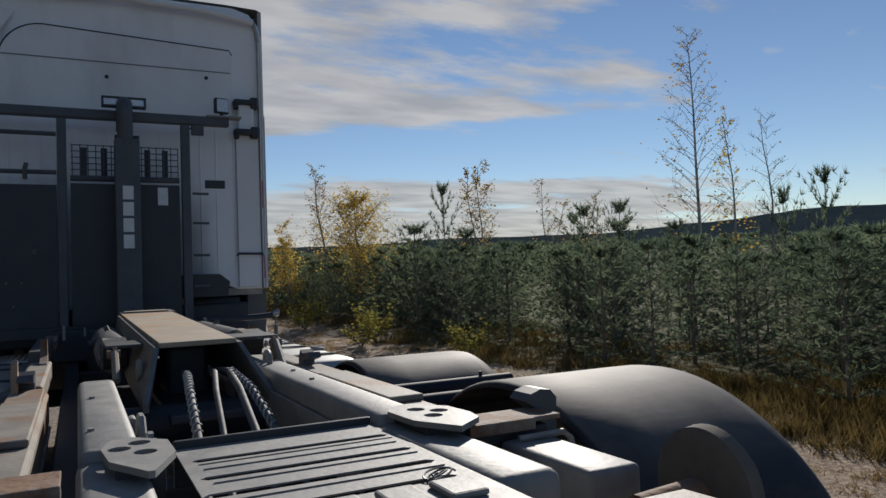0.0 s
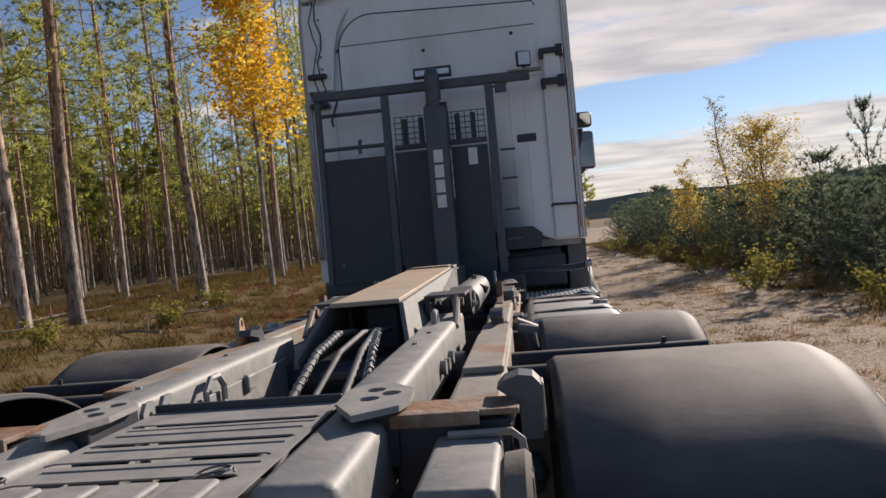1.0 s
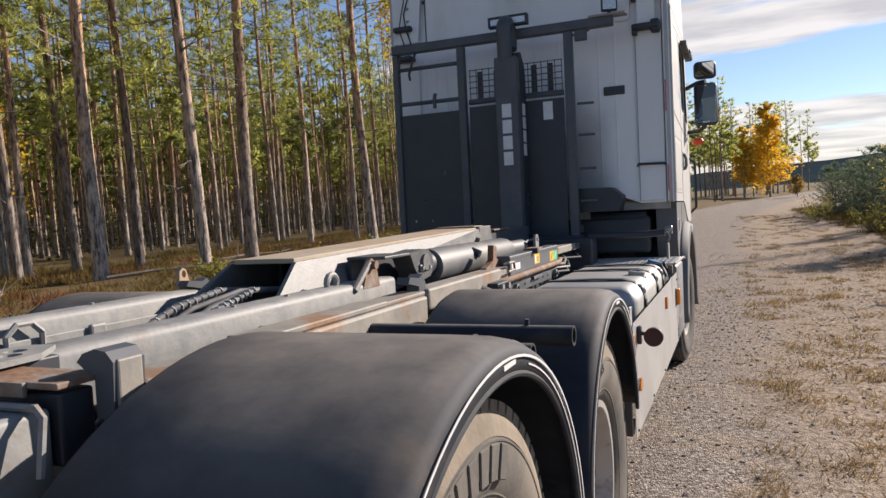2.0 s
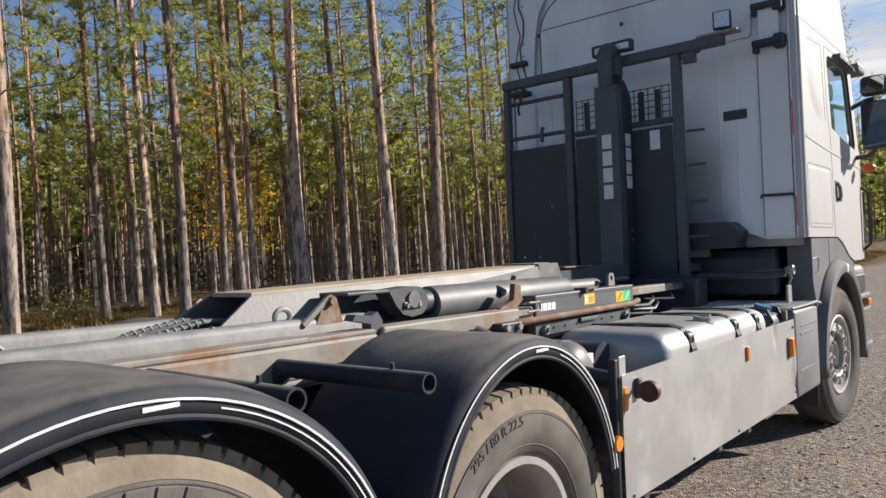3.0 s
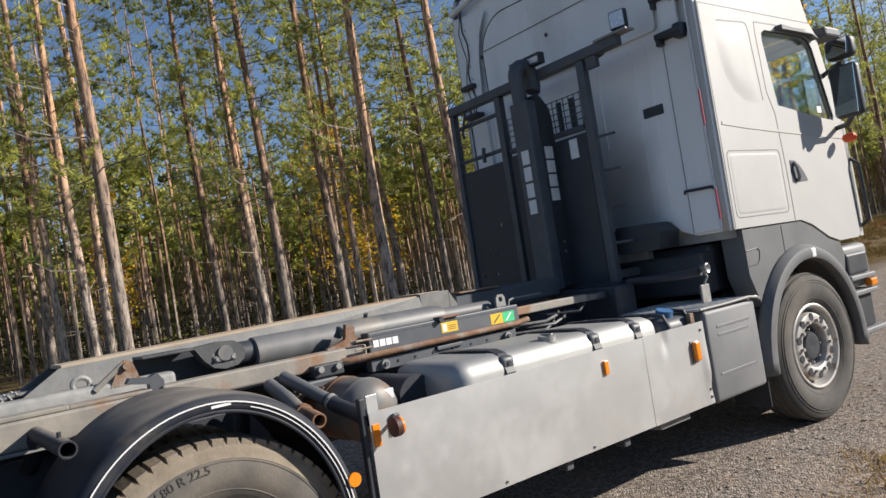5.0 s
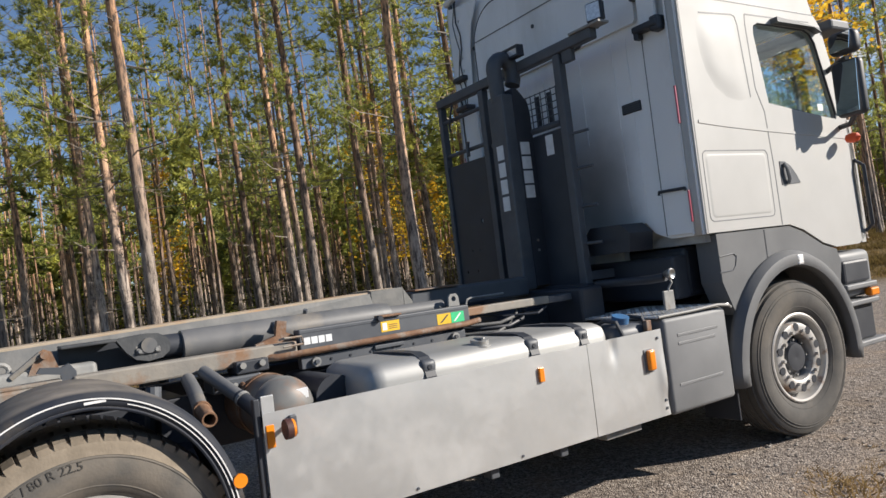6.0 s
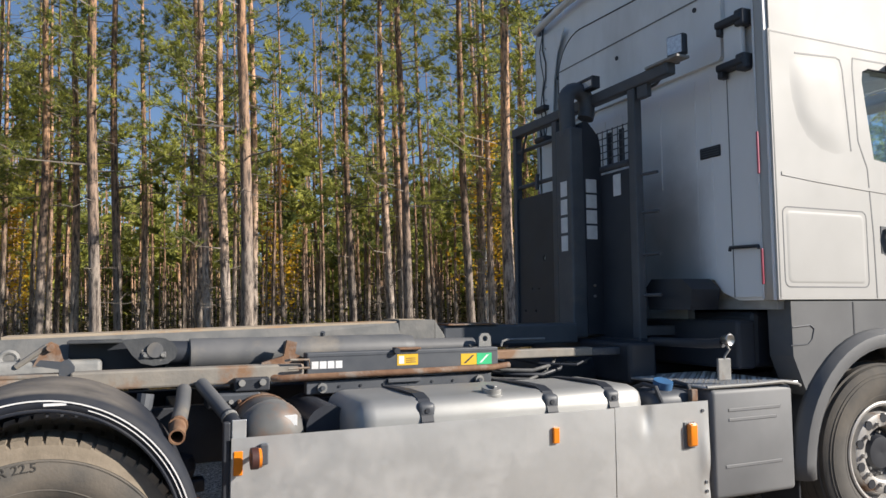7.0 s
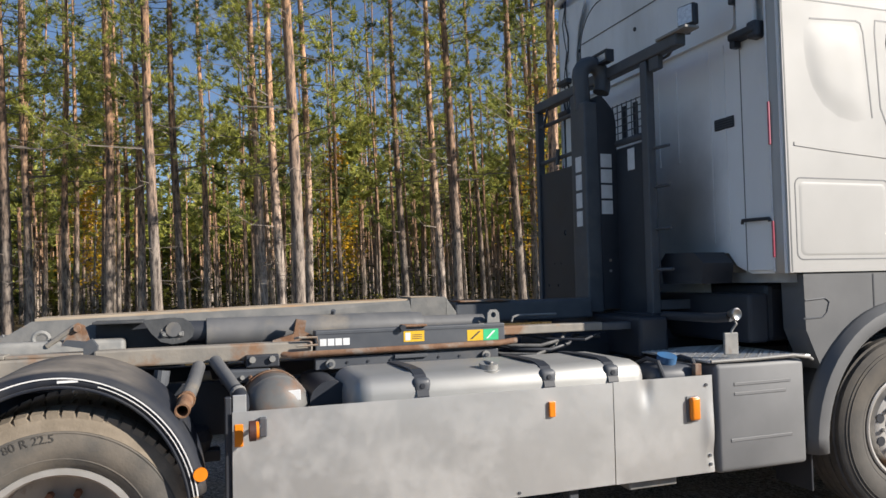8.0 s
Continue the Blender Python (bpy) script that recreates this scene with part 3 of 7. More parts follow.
def wheel(c, sgn, kind, parent=truck):
    """One tyre with its rim. c: the tyre's middle; sgn: +1 with the outer face towards +x."""
    w = P("wheel", lathe([(sgn * x, r) for x, r in TYRE], c, 72), M_rubber_clean if kind == "front" else M_rubber, parent,
          {"front": "worn steer tyre on a bright rim", "drive": "dusty drive tyre with chunky tread", "tag": "dusty tyre on a lifted axle"}[kind], True)
    for r_ in (0.345, 0.452, 0.470) if kind == "front" else (0.345, 0.445):
        k = (0.147 - 0.022 * smooth01(0.39, 0.325, r_)) if r_ < 0.44 else 0.147 - 0.012 * (r_ - 0.44) / 0.045
        part("sidewall_ring", lathe([(sgn * (k - 0.004), r_ - 0.004), (sgn * (k + 0.003), r_ - 0.002), (sgn * (k + 0.003), r_ + 0.002), (sgn * (k - 0.005), r_ + 0.004)], c, 72), M_rubber_clean if kind == "front" else M_rubber, w, "", True)
    if kind == "front":
        for x_ in (-0.085, -0.03, 0.03, 0.085):
            part("tread_rib", lathe([(x_ - 0.018, 0.515), (x_ - 0.017, 0.529), (x_ + 0.017, 0.529), (x_ + 0.018, 0.515)], c, 72), M_rubber_clean, w, "", True)
    bm = bmesh.new()
    n = 60 if kind != "front" else 0
    for i in range(n):
        a = 2 * math.pi * i / n
        for side in (-1, 1):
            x0, x1 = (0.045, 0.132) if side > 0 else (-0.132, -0.045)
            tmp = bmesh.new()
            hexa(tmp, [(x0, -0.021, 0.488), (x1, -0.021, 0.482), (x1, 0.021, 0.482), (x0, 0.021, 0.488), (x0, -0.020, 0.531), (x1, -0.020, 0.519), (x1, 0.020, 0.519), (x0, 0.020, 0.531)])
            merge(bm, tmp, Matrix.Translation(c) @ Matrix.Rotation(a + side * 0.02, 4, "X"))
    if n:
        sh = part("tyre_shoulder", lathe([(sgn * x, r) for x, r in ((0.1455, 0.452), (0.1395, 0.474), (0.1375, 0.4865), (0.124, 0.5105), (0.07, 0.5215), (-0.07, 0.5215), (-0.124, 0.5105), (-0.1375, 0.4865), (-0.1395, 0.474))], c, 72), M_tread, w, "tan dusty tyre shoulder", True)
        P("tread", bm, M_tread, w)["kind"] = "stuff"
    # rim: flange, dished well and disc
    if kind == "front":
        prof = [(0.10, 0.305), (0.118, 0.305), (0.122, 0.296), (0.118, 0.282), (0.10, 0.274), (0.045, 0.266), (0.035, 0.258), (0.060, 0.248), (0.094, 0.238), (0.106, 0.232), (0.112, 0.215), (0.112, 0.172), (0.104, 0.158), (0.085, 0.151), (0.03, 0.146), (0.03, 0.0)]
    else:
        prof = [(0.10, 0.305), (0.118, 0.305), (0.118, 0.282), (0.10, 0.272), (-0.02, 0.262), (-0.09, 0.25), (-0.10, 0.12), (-0.10, 0.0)]
    rim = P("rim", lathe([(sgn * x, r) for x, r in prof], c, 48), M_rim, w, "scuffed steel rim", True)
    if kind == "front":
        for i in range(10):
            a = 2 * math.pi * (i + 0.5) / 10
            y, z = c[1] + 0.207 * math.cos(a), c[2] + 0.207 * math.sin(a)
            part("hand_hole", bar((c[0] + sgn * 0.085, y, z), (c[0] + sgn * 0.1136, y, z), 0.0275, 18), M_black, rim, "dark hand hole")
            a += math.pi / 10
            y, z = c[1] + 0.183 * math.cos(a), c[2] + 0.183 * math.sin(a)
            part("wheel_nut", bar((c[0] + sgn * 0.108, y, z), (c[0] + sgn * 0.132, y, z), 0.0125, 6), M_rim, rim)
        part("hub_cap", lathe([(sgn * 0.03, 0.145), (sgn * 0.05, 0.138), (sgn * 0.062, 0.105), (sgn * 0.088, 0.092), (sgn * 0.092, 0.06), (sgn * 0.086, 0.0)], c, 28), M_black, rim, "", True)
        for i in range(8):
            a = 2 * math.pi * i / 8
            y, z = c[1] + 0.120 * math.cos(a), c[2] + 0.120 * math.sin(a)
            part("hub_bolt", bar((c[0] + sgn * 0.06, y, z), (c[0] + sgn * 0.082, y, z), 0.008, 6), M_frame, rim)
    else:
        part("hub", lathe([(sgn * -0.10, 0.135), (sgn * 0.0, 0.13), (sgn * 0.03, 0.115), (sgn * 0.06, 0.105), (sgn * 0.065, 0.085), (sgn * 0.05, 0.07), (sgn * 0.05, 0.0)], c, 28), M_hub, rim, "rusty brown hub", True)
        for i in range(10):
            a = 2 * math.pi * i / 10
            y, z = c[1] + 0.165 * math.cos(a), c[2] + 0.165 * math.sin(a)
            part("wheel_nut", bar((c[0] - sgn * 0.10, y, z), (c[0] - sgn * 0.055, y, z), 0.016, 6), M_hub, rim)
    return w


AXLES = {"front": (4.41, 0.605), "drive": (0.0, 0.528), "tag": (-1.26, 0.632)}
XW = 1.05
for sgn in (1, -1):
    wf = wheel((sgn * XW, AXLES["front"][0], AXLES["front"][1]), sgn, "front")
    cpt = Vector((sgn * XW, AXLES["front"][0], AXLES["front"][1]))
    wf.matrix_basis = Matrix.Translation(cpt) @ Matrix.Rotation(radians(-3.3), 4, "Z") @ Matrix.Translation(-cpt)
    wd = wheel((sgn * XW, AXLES["drive"][0], AXLES["drive"][1]), sgn, "drive")
    wheel((sgn * (XW - 0.33), AXLES["drive"][0], AXLES["drive"][1]), -sgn, "drive")
    wt = wheel((sgn * XW, AXLES["tag"][0], AXLES["tag"][1]), sgn, "tag")
    if sgn > 0:
        part("size_lettering", arc_text("295 / 80 R 22.5", 0.044, (0, 0.0, AXLES["drive"][1]), 0.412, XW + 0.1475, radians(109), 1), M_lettering, wd)
        for k in range(7):  # raised maker's mark as plain blocks
            a = radians(118 - k * 8)
            bm = bmesh.new()
            tmp = box(-0.003, 0.003, -0.020, 0.020, -0.034, 0.034, 0.002, 1)
            merge(bm, tmp, Matrix.Translation((XW + 0.148, AXLES["tag"][0], AXLES["tag"][1])) @ Matrix.Rotation(a - math.pi / 2, 4, "X") @ Matrix.Translation((0, 0, 0.405)))
            part("raised_mark", bm, M_rubber, wt)
for key in AXLES:
    y, z = AXLES[key]
    P("axle", bar((-0.85, y, z), (0.85, y, z), 0.075 if key != "drive" else 0.10, 14), M_black, smooth=True)
P("axle_housing", lathe([(-0.25, 0.08), (-0.16, 0.2), (0.16, 0.2), (0.25, 0.08)], (0, 0, 0.528), 20), M_black, smooth=True)


# -- mudguards --
def fender(yc, zc, a, b, y_front, y_back, sgn, t_front, t_back):
    """A half-round mudguard over a wheel; angles t in degrees from the front horizon."""
    rows = []
    sec = [(0.665, -0.012), (0.685, 0.0), (0.85, 0.0), (1.10, 0.0), (1.180, -0.001), (1.215, -0.006), (1.235, -0.018), (1.2415, -0.034), (1.240, -0.066)]
    n = 44
    line = []
    for i in range(n + 1):
        t = radians(t_front + (t_back - t_front) * i / n)
        y, z = yc + a * math.cos(t), zc + b * math.sin(t)
        nrm = Vector((0, math.cos(t) / a, math.sin(t) / b)).normalized()
        rows.append([(sgn * x, y + nrm.y * o, z + nrm.z * o) for x, o in sec])
        line.append([(sgn * (1.2405 + dx), y + nrm.y * o, z + nrm.z * o) for dx, o in ((0.0085, -0.030), (0.0085, -0.0350))])
    f = P("mudguard", lofted(rows), M_fender, truck, "black plastic mudguard, dusty and scratched", True)
    thick(f, 0.007, 0.0)
    thick(part("edge_line", lofted(line), M_line, f), 0.001, 0.0)
    second = [[(sgn * (1.2405 + dx), yc + a * math.cos(t) + nv.y * o, zc + b * math.sin(t) + nv.z * o) for dx, o in ((0.0055, -0.0455), (0.0055, -0.0490))]
              for t, nv in ((radians(d), Vector((0, math.cos(radians(d)) / a, math.sin(radians(d)) / b)).normalized()) for d in range(int(t_front), 76, 4))]
    thick(part("edge_line", lofted(second), M_line, f), 0.001, 0.0)
    part("edge_roll", tube(bmesh.new(), [(r[-1][0], r[-1][1], r[-1][2]) for r in rows], 0.007, 8), M_fender, f, "", True)
    part("pale_mark", box(min(sgn * 1.2405, sgn * 1.2462), max(sgn * 1.2405, sgn * 1.2462), yc + 0.015, yc + 0.085, zc + b - 0.052, zc + b - 0.043), M_line, f)
    return f


for sgn in (1, -1):
    fender(0.0, 0.615, 0.545, 0.60, 0, 0, sgn, 8, 172)
    fender(-1.25, 0.640, 0.66, 0.625, 0, 0, sgn, 2, 178)
    for y, z, x0 in ((-0.425, 1.135, 0.55), (-0.862, 1.165, 0.55)):
        pm = P("stay_tube", pipe((sgn * x0, y, z), (sgn * 1.195, y, z), 0.029), M_fender, truck, "black mudguard stay tube with open end", True)
        part("clamp", bar((sgn * 1.06, y, z + 0.028), (sgn * 1.06, y, z + 0.046), 0.007, 6), M_fender, pm)
        part("arm", tube(bmesh.new(), [(sgn * 0.42, y - 0.02, z - 0.14), (sgn * 0.52, y, z - 0.06), (sgn * 0.58, y, z)], 0.035, 10), M_black, pm)
    pm = P("stay_tube", pipe((sgn * 0.92, 0.474, 1.042), (sgn * 1.165, 0.450, 1.014), 0.030, 0.007), M_rust, truck, "rusty open stay tube under the mudguard", True)
    part("arm", tube(bmesh.new(), [(sgn * 0.576, 0.521, 1.122), (sgn * 0.78, 0.498, 1.078), (sgn * 0.96, 0.470, 1.036)], 0.032, 12), M_cyl, pm, "grey painted arm", True)
    part("clamp_ring", bar((sgn * 0.99, 0.467, 1.034), (sgn * 1.015, 0.465, 1.031), 0.037, 16), M_rust, pm)
    pm = P("stay_tube", bar((sgn * 0.56, 0.597, 1.145), (sgn * 0.82, 0.688, 1.02), 0.031, 16), M_cyl, truck, "grey stay tube with a black sleeve", True)
    part("sleeve", tube(bmesh.new(), [(sgn * 0.80, 0.682, 1.03), (sgn * 0.86, 0.70, 1.0), (sgn * 1.0, 0.69, 0.985), (sgn * 1.17, 0.66, 0.972)], 0.034, 14), M_black, pm, "dark sleeve", True)
    part("hose_clip", bar((sgn * 0.812, 0.687, 1.024), (sgn * 0.826, 0.691, 1.016), 0.037, 16), M_frame, pm)
P("side_lamp", bar((1.243, 0.517, 0.777), (1.256, 0.517, 0.777), 0.027, 20), M_orange, label="round orange side reflector")

# -- chassis --
for sgn in (1, -1):
    P("frame_rail", box(sgn * 0.38 - 0.04, sgn * 0.38 + 0.04, -1.95, 5.2, 0.76, 1.03, 0.008), M_black, label="black main chassis rail")
for y in (-1.85, -0.7, 0.55, 1.6, 2.6, 3.6):
    P("cross_member", box(-0.34, 0.34, y - 0.05, y + 0.05, 0.80, 1.0, 0.01), M_black)
# plain black box added between the rails to block light under the truck
P("under_box", box(-0.28, 0.28, 2.6, 4.9, 0.50, 1.18, 0.08), M_black)
for sgn in (1, -1):
    P("spring", box(sgn * 0.52 - 0.04, sgn * 0.52 + 0.04, -0.6, 0.62, 0.66, 0.72, 0.01), M_black)
    for y in (-0.45, 0.45):
        P("air_bag", lathe([(-0.0, 0.0), (0.0, 0.12), (0.05, 0.135), (0.1, 0.12), (0.1, 0.0)], (0, 0, 0), 18), M_black).matrix_basis = Matrix.Translation((sgn * 0.52, y, 0.72)) @ Matrix.Rotation(radians(-90), 4, "Y")
    P("shock_absorber", bar((sgn * 0.68, 0.30, 0.65), (sgn * 0.62, 0.36, 1.12), 0.035, 12), M_dark)

# -- hook-lift frame --
RAIL = ((0.237, 0.357, 0.18), (-0.345, -0.235, -0.26))
for x0, x1, yf in RAIL:
    r = P("main_rail", box(x0, x1, -1.42, yf, 1.105, 1.258, 0.020, 3), M_frame, truck, "grey square-tube rail, scuffed", True)
    part("rail_tail", box(x0 - 0.004, x1 + 0.004, -1.93, -1.38, 1.09, 1.238, 0.022, 3), M_frame, r, "", True)
    part("inner_plate", box(x1 + 0.006 if x1 < 0 else x0 - 0.014, x1 + 0.014 if x1 < 0 else x0 - 0.006, -1.35, yf - 0.15, 1.07, 1.20, 0.003), M_frame, r)
    s = 1 if x0 > 0 else -1
    xm = (x0 + x1) / 2
    # gusset plate with three holes
    if s > 0:
        out = [(0.258, -1.43), (0.264, -1.555), (0.318, -1.66), (0.39, -1.60), (0.402, -1.54), (0.395, -1.45), (0.335, -1.37), (0.285, -1.38)]
        spots3 = ((0.318, -1.446), (0.355, -1.485), (0.321, -1.528))
    else:
        out = [(-0.308, -1.45), (-0.298, -1.56), (-0.245, -1.665), (-0.235, -1.665), (-0.19, -1.54), (-0.192, -1.43), (-0.25, -1.365), (-0.29, -1.375)]
        spots3 = ((-0.278, -1.466), (-0.242, -1.427), (-0.238, -1.514))
    holes = [disc_pts(hx, hy, 0.020, 0.022, 16) for hx, hy in spots3]
    g = P("gusset_plate", plate(out, holes, 2, 1.254, 1.266), M_frame, truck, "grey plate with three round holes")
    part("gusset_skirt", box(min(p[0] for p in out) + 0.02, max(p[0] for p in out) - 0.02, -1.58, -1.40, 1.15, 1.2535, 0.004), M_black, g)
    # rusty cross bar out to the stop
    P("cross_bar", box(min(s * 0.37, s * 0.60), max(s * 0.37, s * 0.60), -1.59, -1.485, 1.236, 1.247, 0.002), M_rust, truck, "rusty cross bar")
    P("cross_lip", box(min(s * 0.37, s * 0.53), max(s * 0.37, s * 0.53), -1.598, -1.588, 1.222, 1.247, 0.002), M_rust)
    P("cross_bar", box(min(s * 0.37, s * 0.58), max(s * 0.37, s * 0.58), -1.57, -1.50, 1.10, 1.225, 0.006), M_black, truck, "black inner cross bar")
    # dark block paints the stop's shaded face, a lighter worn plate its lit side
    st = P("stop_block", plate([(s * 0.600, 1.17), (s * 0.640, 1.17), (s * 0.644, 1.268), (s * 0.628, 1.286), (s * 0.602, 1.290), (s * 0.574, 1.281), (s * 0.560, 1.266), (s * 0.582, 1.250), (s * 0.600, 1.236)], [], 1, -1.515, -1.445), M_dark, truck, "worn steel guide stop")
    part("stop_lit_side", box(min(s * 0.634, s * 0.6445), max(s * 0.634, s * 0.6475), -1.508, -1.452, 1.18, 1.272, 0.004), M_frametop, st)
    # outer rail with rusty wear plates
    o = P("outer_rail", box(min(s * 0.435, s * 0.560), max(s * 0.435, s * 0.560), -1.36, 0.02, 1.085, 1.198, 0.012), M_frametop, truck, "outer guide rail with rust-worn top")
    part("wear_plate", box(min(s * 0.445, s * 0.555), max(s * 0.445, s * 0.555), -0.98, -0.30, 1.199, 1.218, 0.005), M_frametop, o)
    part("wear_plate", box(min(s * 0.448, s * 0.552), max(s * 0.448, s * 0.552), -0.30, 0.015, 1.199, 1.214, 0.004), M_frametop, o)
    part("flange", box(min(s * 0.43, s * 0.572), max(s * 0.43, s * 0.572), -1.30, 0.0, 1.07, 1.084, 0.003), M_frame, o)
    o2 = P("outer_rail", box(min(s * 0.455, s * 0.548), max(s * 0.455, s * 0.548), 0.06, 1.075, 1.135, 1.218, 0.010), M_frametop, truck, "outer guide rail with rust-worn top")
    # latch between the two rails
    la = P("latch", plate([(0.02, 1.10), (0.075, 1.10), (0.075, 1.24), (0.05, 1.275), (0.02, 1.262), (-0.06, 1.272), (-0.075, 1.25), (0.015, 1.232)], [], 0, s * 0.478, s * 0.528), M_dark, truck, "dark steel latch hook")
    # rear lower beam
    P("rear_beam", box(min(s * 0.450, s * 0.568), max(s * 0.450, s * 0.568), -1.88, -1.575, 1.05, 1.205, 0.012, 3), M_frame, truck, "grey rounded rear beam", True)
    P("strap_bracket", tube(bmesh.new(), [(s * 0.475, -1.615, 1.212), (s * 0.585, -1.618, 1.214), (s * 0.602, -1.62, 1.20), (s * 0.612, -1.64, 1.11)], 0.007, 6), M_frame)
    tb = P("tail_bracket", plate([(-2.36, 1.04), (-2.08, 1.04), (-2.08, 1.225), (-2.30, 1.225), (-2.36, 1.15)], [], 0, s * 0.33, s * 0.36), M_frametop, truck, "rust-edged tail bracket")
    part("slot_plate", plate([(s * 0.33, -2.08), (s * 0.47, -2.08), (s * 0.50, -2.36), (s * 0.36, -2.36)], [[(s * 0.355, -2.13), (s * 0.395, -2.13), (s * 0.41, -2.33), (s * 0.375, -2.33)], [(s * 0.41, -2.13), (s * 0.445, -2.13), (s * 0.475, -2.33), (s * 0.435, -2.33)]], 2, 1.205, 1.222), M_frametop, tb)
    P("pin_tube", bar((s * 0.43, -2.02, 1.181), (s * 0.585, -2.0, 1.181), 0.024, 14), M_rust, truck, "", True)
    ro = P("tail_roller", lathe([(s * x_, r_) for x_, r_ in ((-0.022, 0.0), (-0.022, 0.094), (-0.016, 0.104), (0.008, 0.107), (0.015, 0.101), (0.012, 0.092), (0.012, 0.0))], (s * 0.605, -2.0, 1.181), 40), M_rubber, truck, "worn black roller with ribbed face at the frame's tail", True)
    for k in range(8):
        tmp = box(0.008, 0.0165, -0.010, 0.010, 0.022, 0.090, 0.004, 1)
        rb = bmesh.new()
        merge(rb, tmp, Matrix.Translation((s * 0.605, -2.0, 1.181)) @ (Matrix.Identity(4) if s > 0 else Matrix.Scale(-1, 4, (1, 0, 0))) @ Matrix.Rotation(2 * math.pi * k / 8 + 0.2, 4, "X"))
        part("rib", rb, M_rubber, ro)
    part("axle_end", bar((s * 0.605, -2.0, 1.181), (s * 0.622, -2.0, 1.181), 0.017, 12), M_rust, ro)

# pressed deck cover between the rails, with long slots that stand in for its shaded steps
slots = []
for y, w, xa, xb in ((-1.514, 0.012, -0.150, 0.222), (-1.545, 0.006, -0.150, 0.222), (-1.648, 0.012, -0.154, 0.216), (-1.756, 0.013, -0.165, 0.212), (-1.862, 0.012, -0.16, 0.20)):
    slots.append([(xa, y - w), (xb - w, y - w), (xb, y), (xb - w, y + w), (xa, y + w), (xa - w, y)])
deck = P("deck_cover", plate([(-0.178, -2.16), (0.232, -2.16), (0.232, -1.39), (-0.178, -1.39)], slots, 2, 1.233, 1.236), M_frame, truck, "grey deck cover with long slots for its shaded steps and raised marks")
# lip coloured black to paint the shade on its rear face
part("front_lip_shaded", box(-0.178, 0.232, -1.392, -1.380, 1.16, 1.252, 0.003), M_black, deck)
# black box added below so that the slots read as dark shade
part("slot_backing", box(-0.176, 0.230, -2.15, -1.40, 1.02, 1.09, 0.004), M_black, deck, "black backing added to keep the slots dark")
for y in (-1.60, -1.70, -1.81):  # low folds beside the slots
    part("fold", box(-0.15, 0.21, y + 0.012, y + 0.016, 1.2362, 1.2385), M_frame, deck)
for k in range(4):  # embossed mark as plain blocks
    x = -0.105 + k * 0.088
    part("embossed_block", box(x - 0.031, x + 0.031, -1.985, -1.90, 1.236, 1.247, 0.005), M_frame, deck)
for x in (-0.19, 0.165):
    c = [(x + (0.030 - 0.0003 * a) * math.cos(a * 0.33), -1.865 + 0.017 * math.sin(a * 0.33 + 0.02 * a), 1.240 + 0.004 * (1 + math.sin(a * 0.41))) for a in range(48)]
    P("tie_wire", tube(bmesh.new(), c, 0.0018, 5), M_dark, truck, "twisted loop of rusty wire")
# fittings on the left rail's inner face and between the rails
for y, r in ((-1.36, 0.028), (-1.28, 0.03)):
    P("lug_plate", plate([(y - 0.03, 1.19), (y + 0.03, 1.19), (y + 0.03, 1.235), (y + 0.015, 1.255), (y - 0.015, 1.255), (y - 0.03, 1.235)], [disc_pts(y, 1.225, 0.009, n=8)], 0, -0.215, -0.205), M_frame)
rg = P("tie_ring", tube(bmesh.new(), [(-0.21, -1.02 + 0.06 * math.cos(2 * math.pi * i / 8 + 0.39), 1.195 + 0.055 * math.sin(2 * math.pi * i / 8 + 0.39)) for i in range(9)], 0.009, 6), M_frame, truck, "hexagonal steel lashing ring")
P("lug_plate", box(-0.225, -0.205, -0.80, -0.74, 1.16, 1.21, 0.008), M_frame)
for (x, y) in ((-0.32, -1.2), (-0.31, -0.7), (0.29, -0.75), (0.30, -0.5)):
    P("bolt", bar((x, y, 1.256), (x, y, 1.264), 0.008, 6), M_frame)
for (y, z) in ((-0.72, 1.18), (-0.62, 1.17), (-0.5, 1.175)):
    P("weld_lug", bar((0.357, y, z), (0.375, y, z), 0.022, 12), M_frame, truck, "", True)

# hook beam: a long tapered box, open at its sloping rear end
BR0, BR1 = -0.095, 0.165  # the top plate's rear width
BF0, BF1 = -0.118, 0.165  # its front width


def beam_solid(y0, y1, zb0, zb1, zt0, zt1, xa0, xa1, xb0, xb1):
    """A tapered bar along y: heights and widths at its two ends."""
    bm = bmesh.new()
    hexa(bm, [(xa0, y0, zb0), (xa1, y0, zb0), (xb1, y1, zb1), (xb0, y1, zb1), (xa0, y0, zt0), (xa1, y0, zt0), (xb1, y1, zt1), (xb0, y1, zt1)])
    bmesh.ops.bevel(bm, geom=list(bm.edges), offset=0.003, segments=1, affect="EDGES")
    return bm


def beam_cheek(sg):
    """One leaning side plate of the beam, cut back at its open rear end."""
    bm = bmesh.new()
    out = [(-0.26, 1.350, 0), (1.70, 1.398, 0), (1.72, 1.25, 1), (0.4, 1.17, 1), (-0.50, 1.17, 1), (-0.50, 1.20, 1)]
    lay = []
    for t in (0.0, 0.016):
        row = []
        for y, z, low in out:
            k = max(0.0, min(1.0, (y + 0.26) / 1.96))
            top = (BR1 + (BF1 - BR1) * k) if sg > 0 else (BR0 + (BF0 - BR0) * k)
            row.append(bm.verts.new((top + sg * (t + low * 0.055 * (1 - 0.6 * k)), y, z)))
        lay.append(row)
    n = len(out)
    for i in range(n):
        bm.faces.new((lay[0][i], lay[0][(i + 1) % n], lay[1][(i + 1) % n], lay[1][i]))
    bm.faces.new(lay[0][::-1])
    bm.faces.new(lay[1])
    return bm


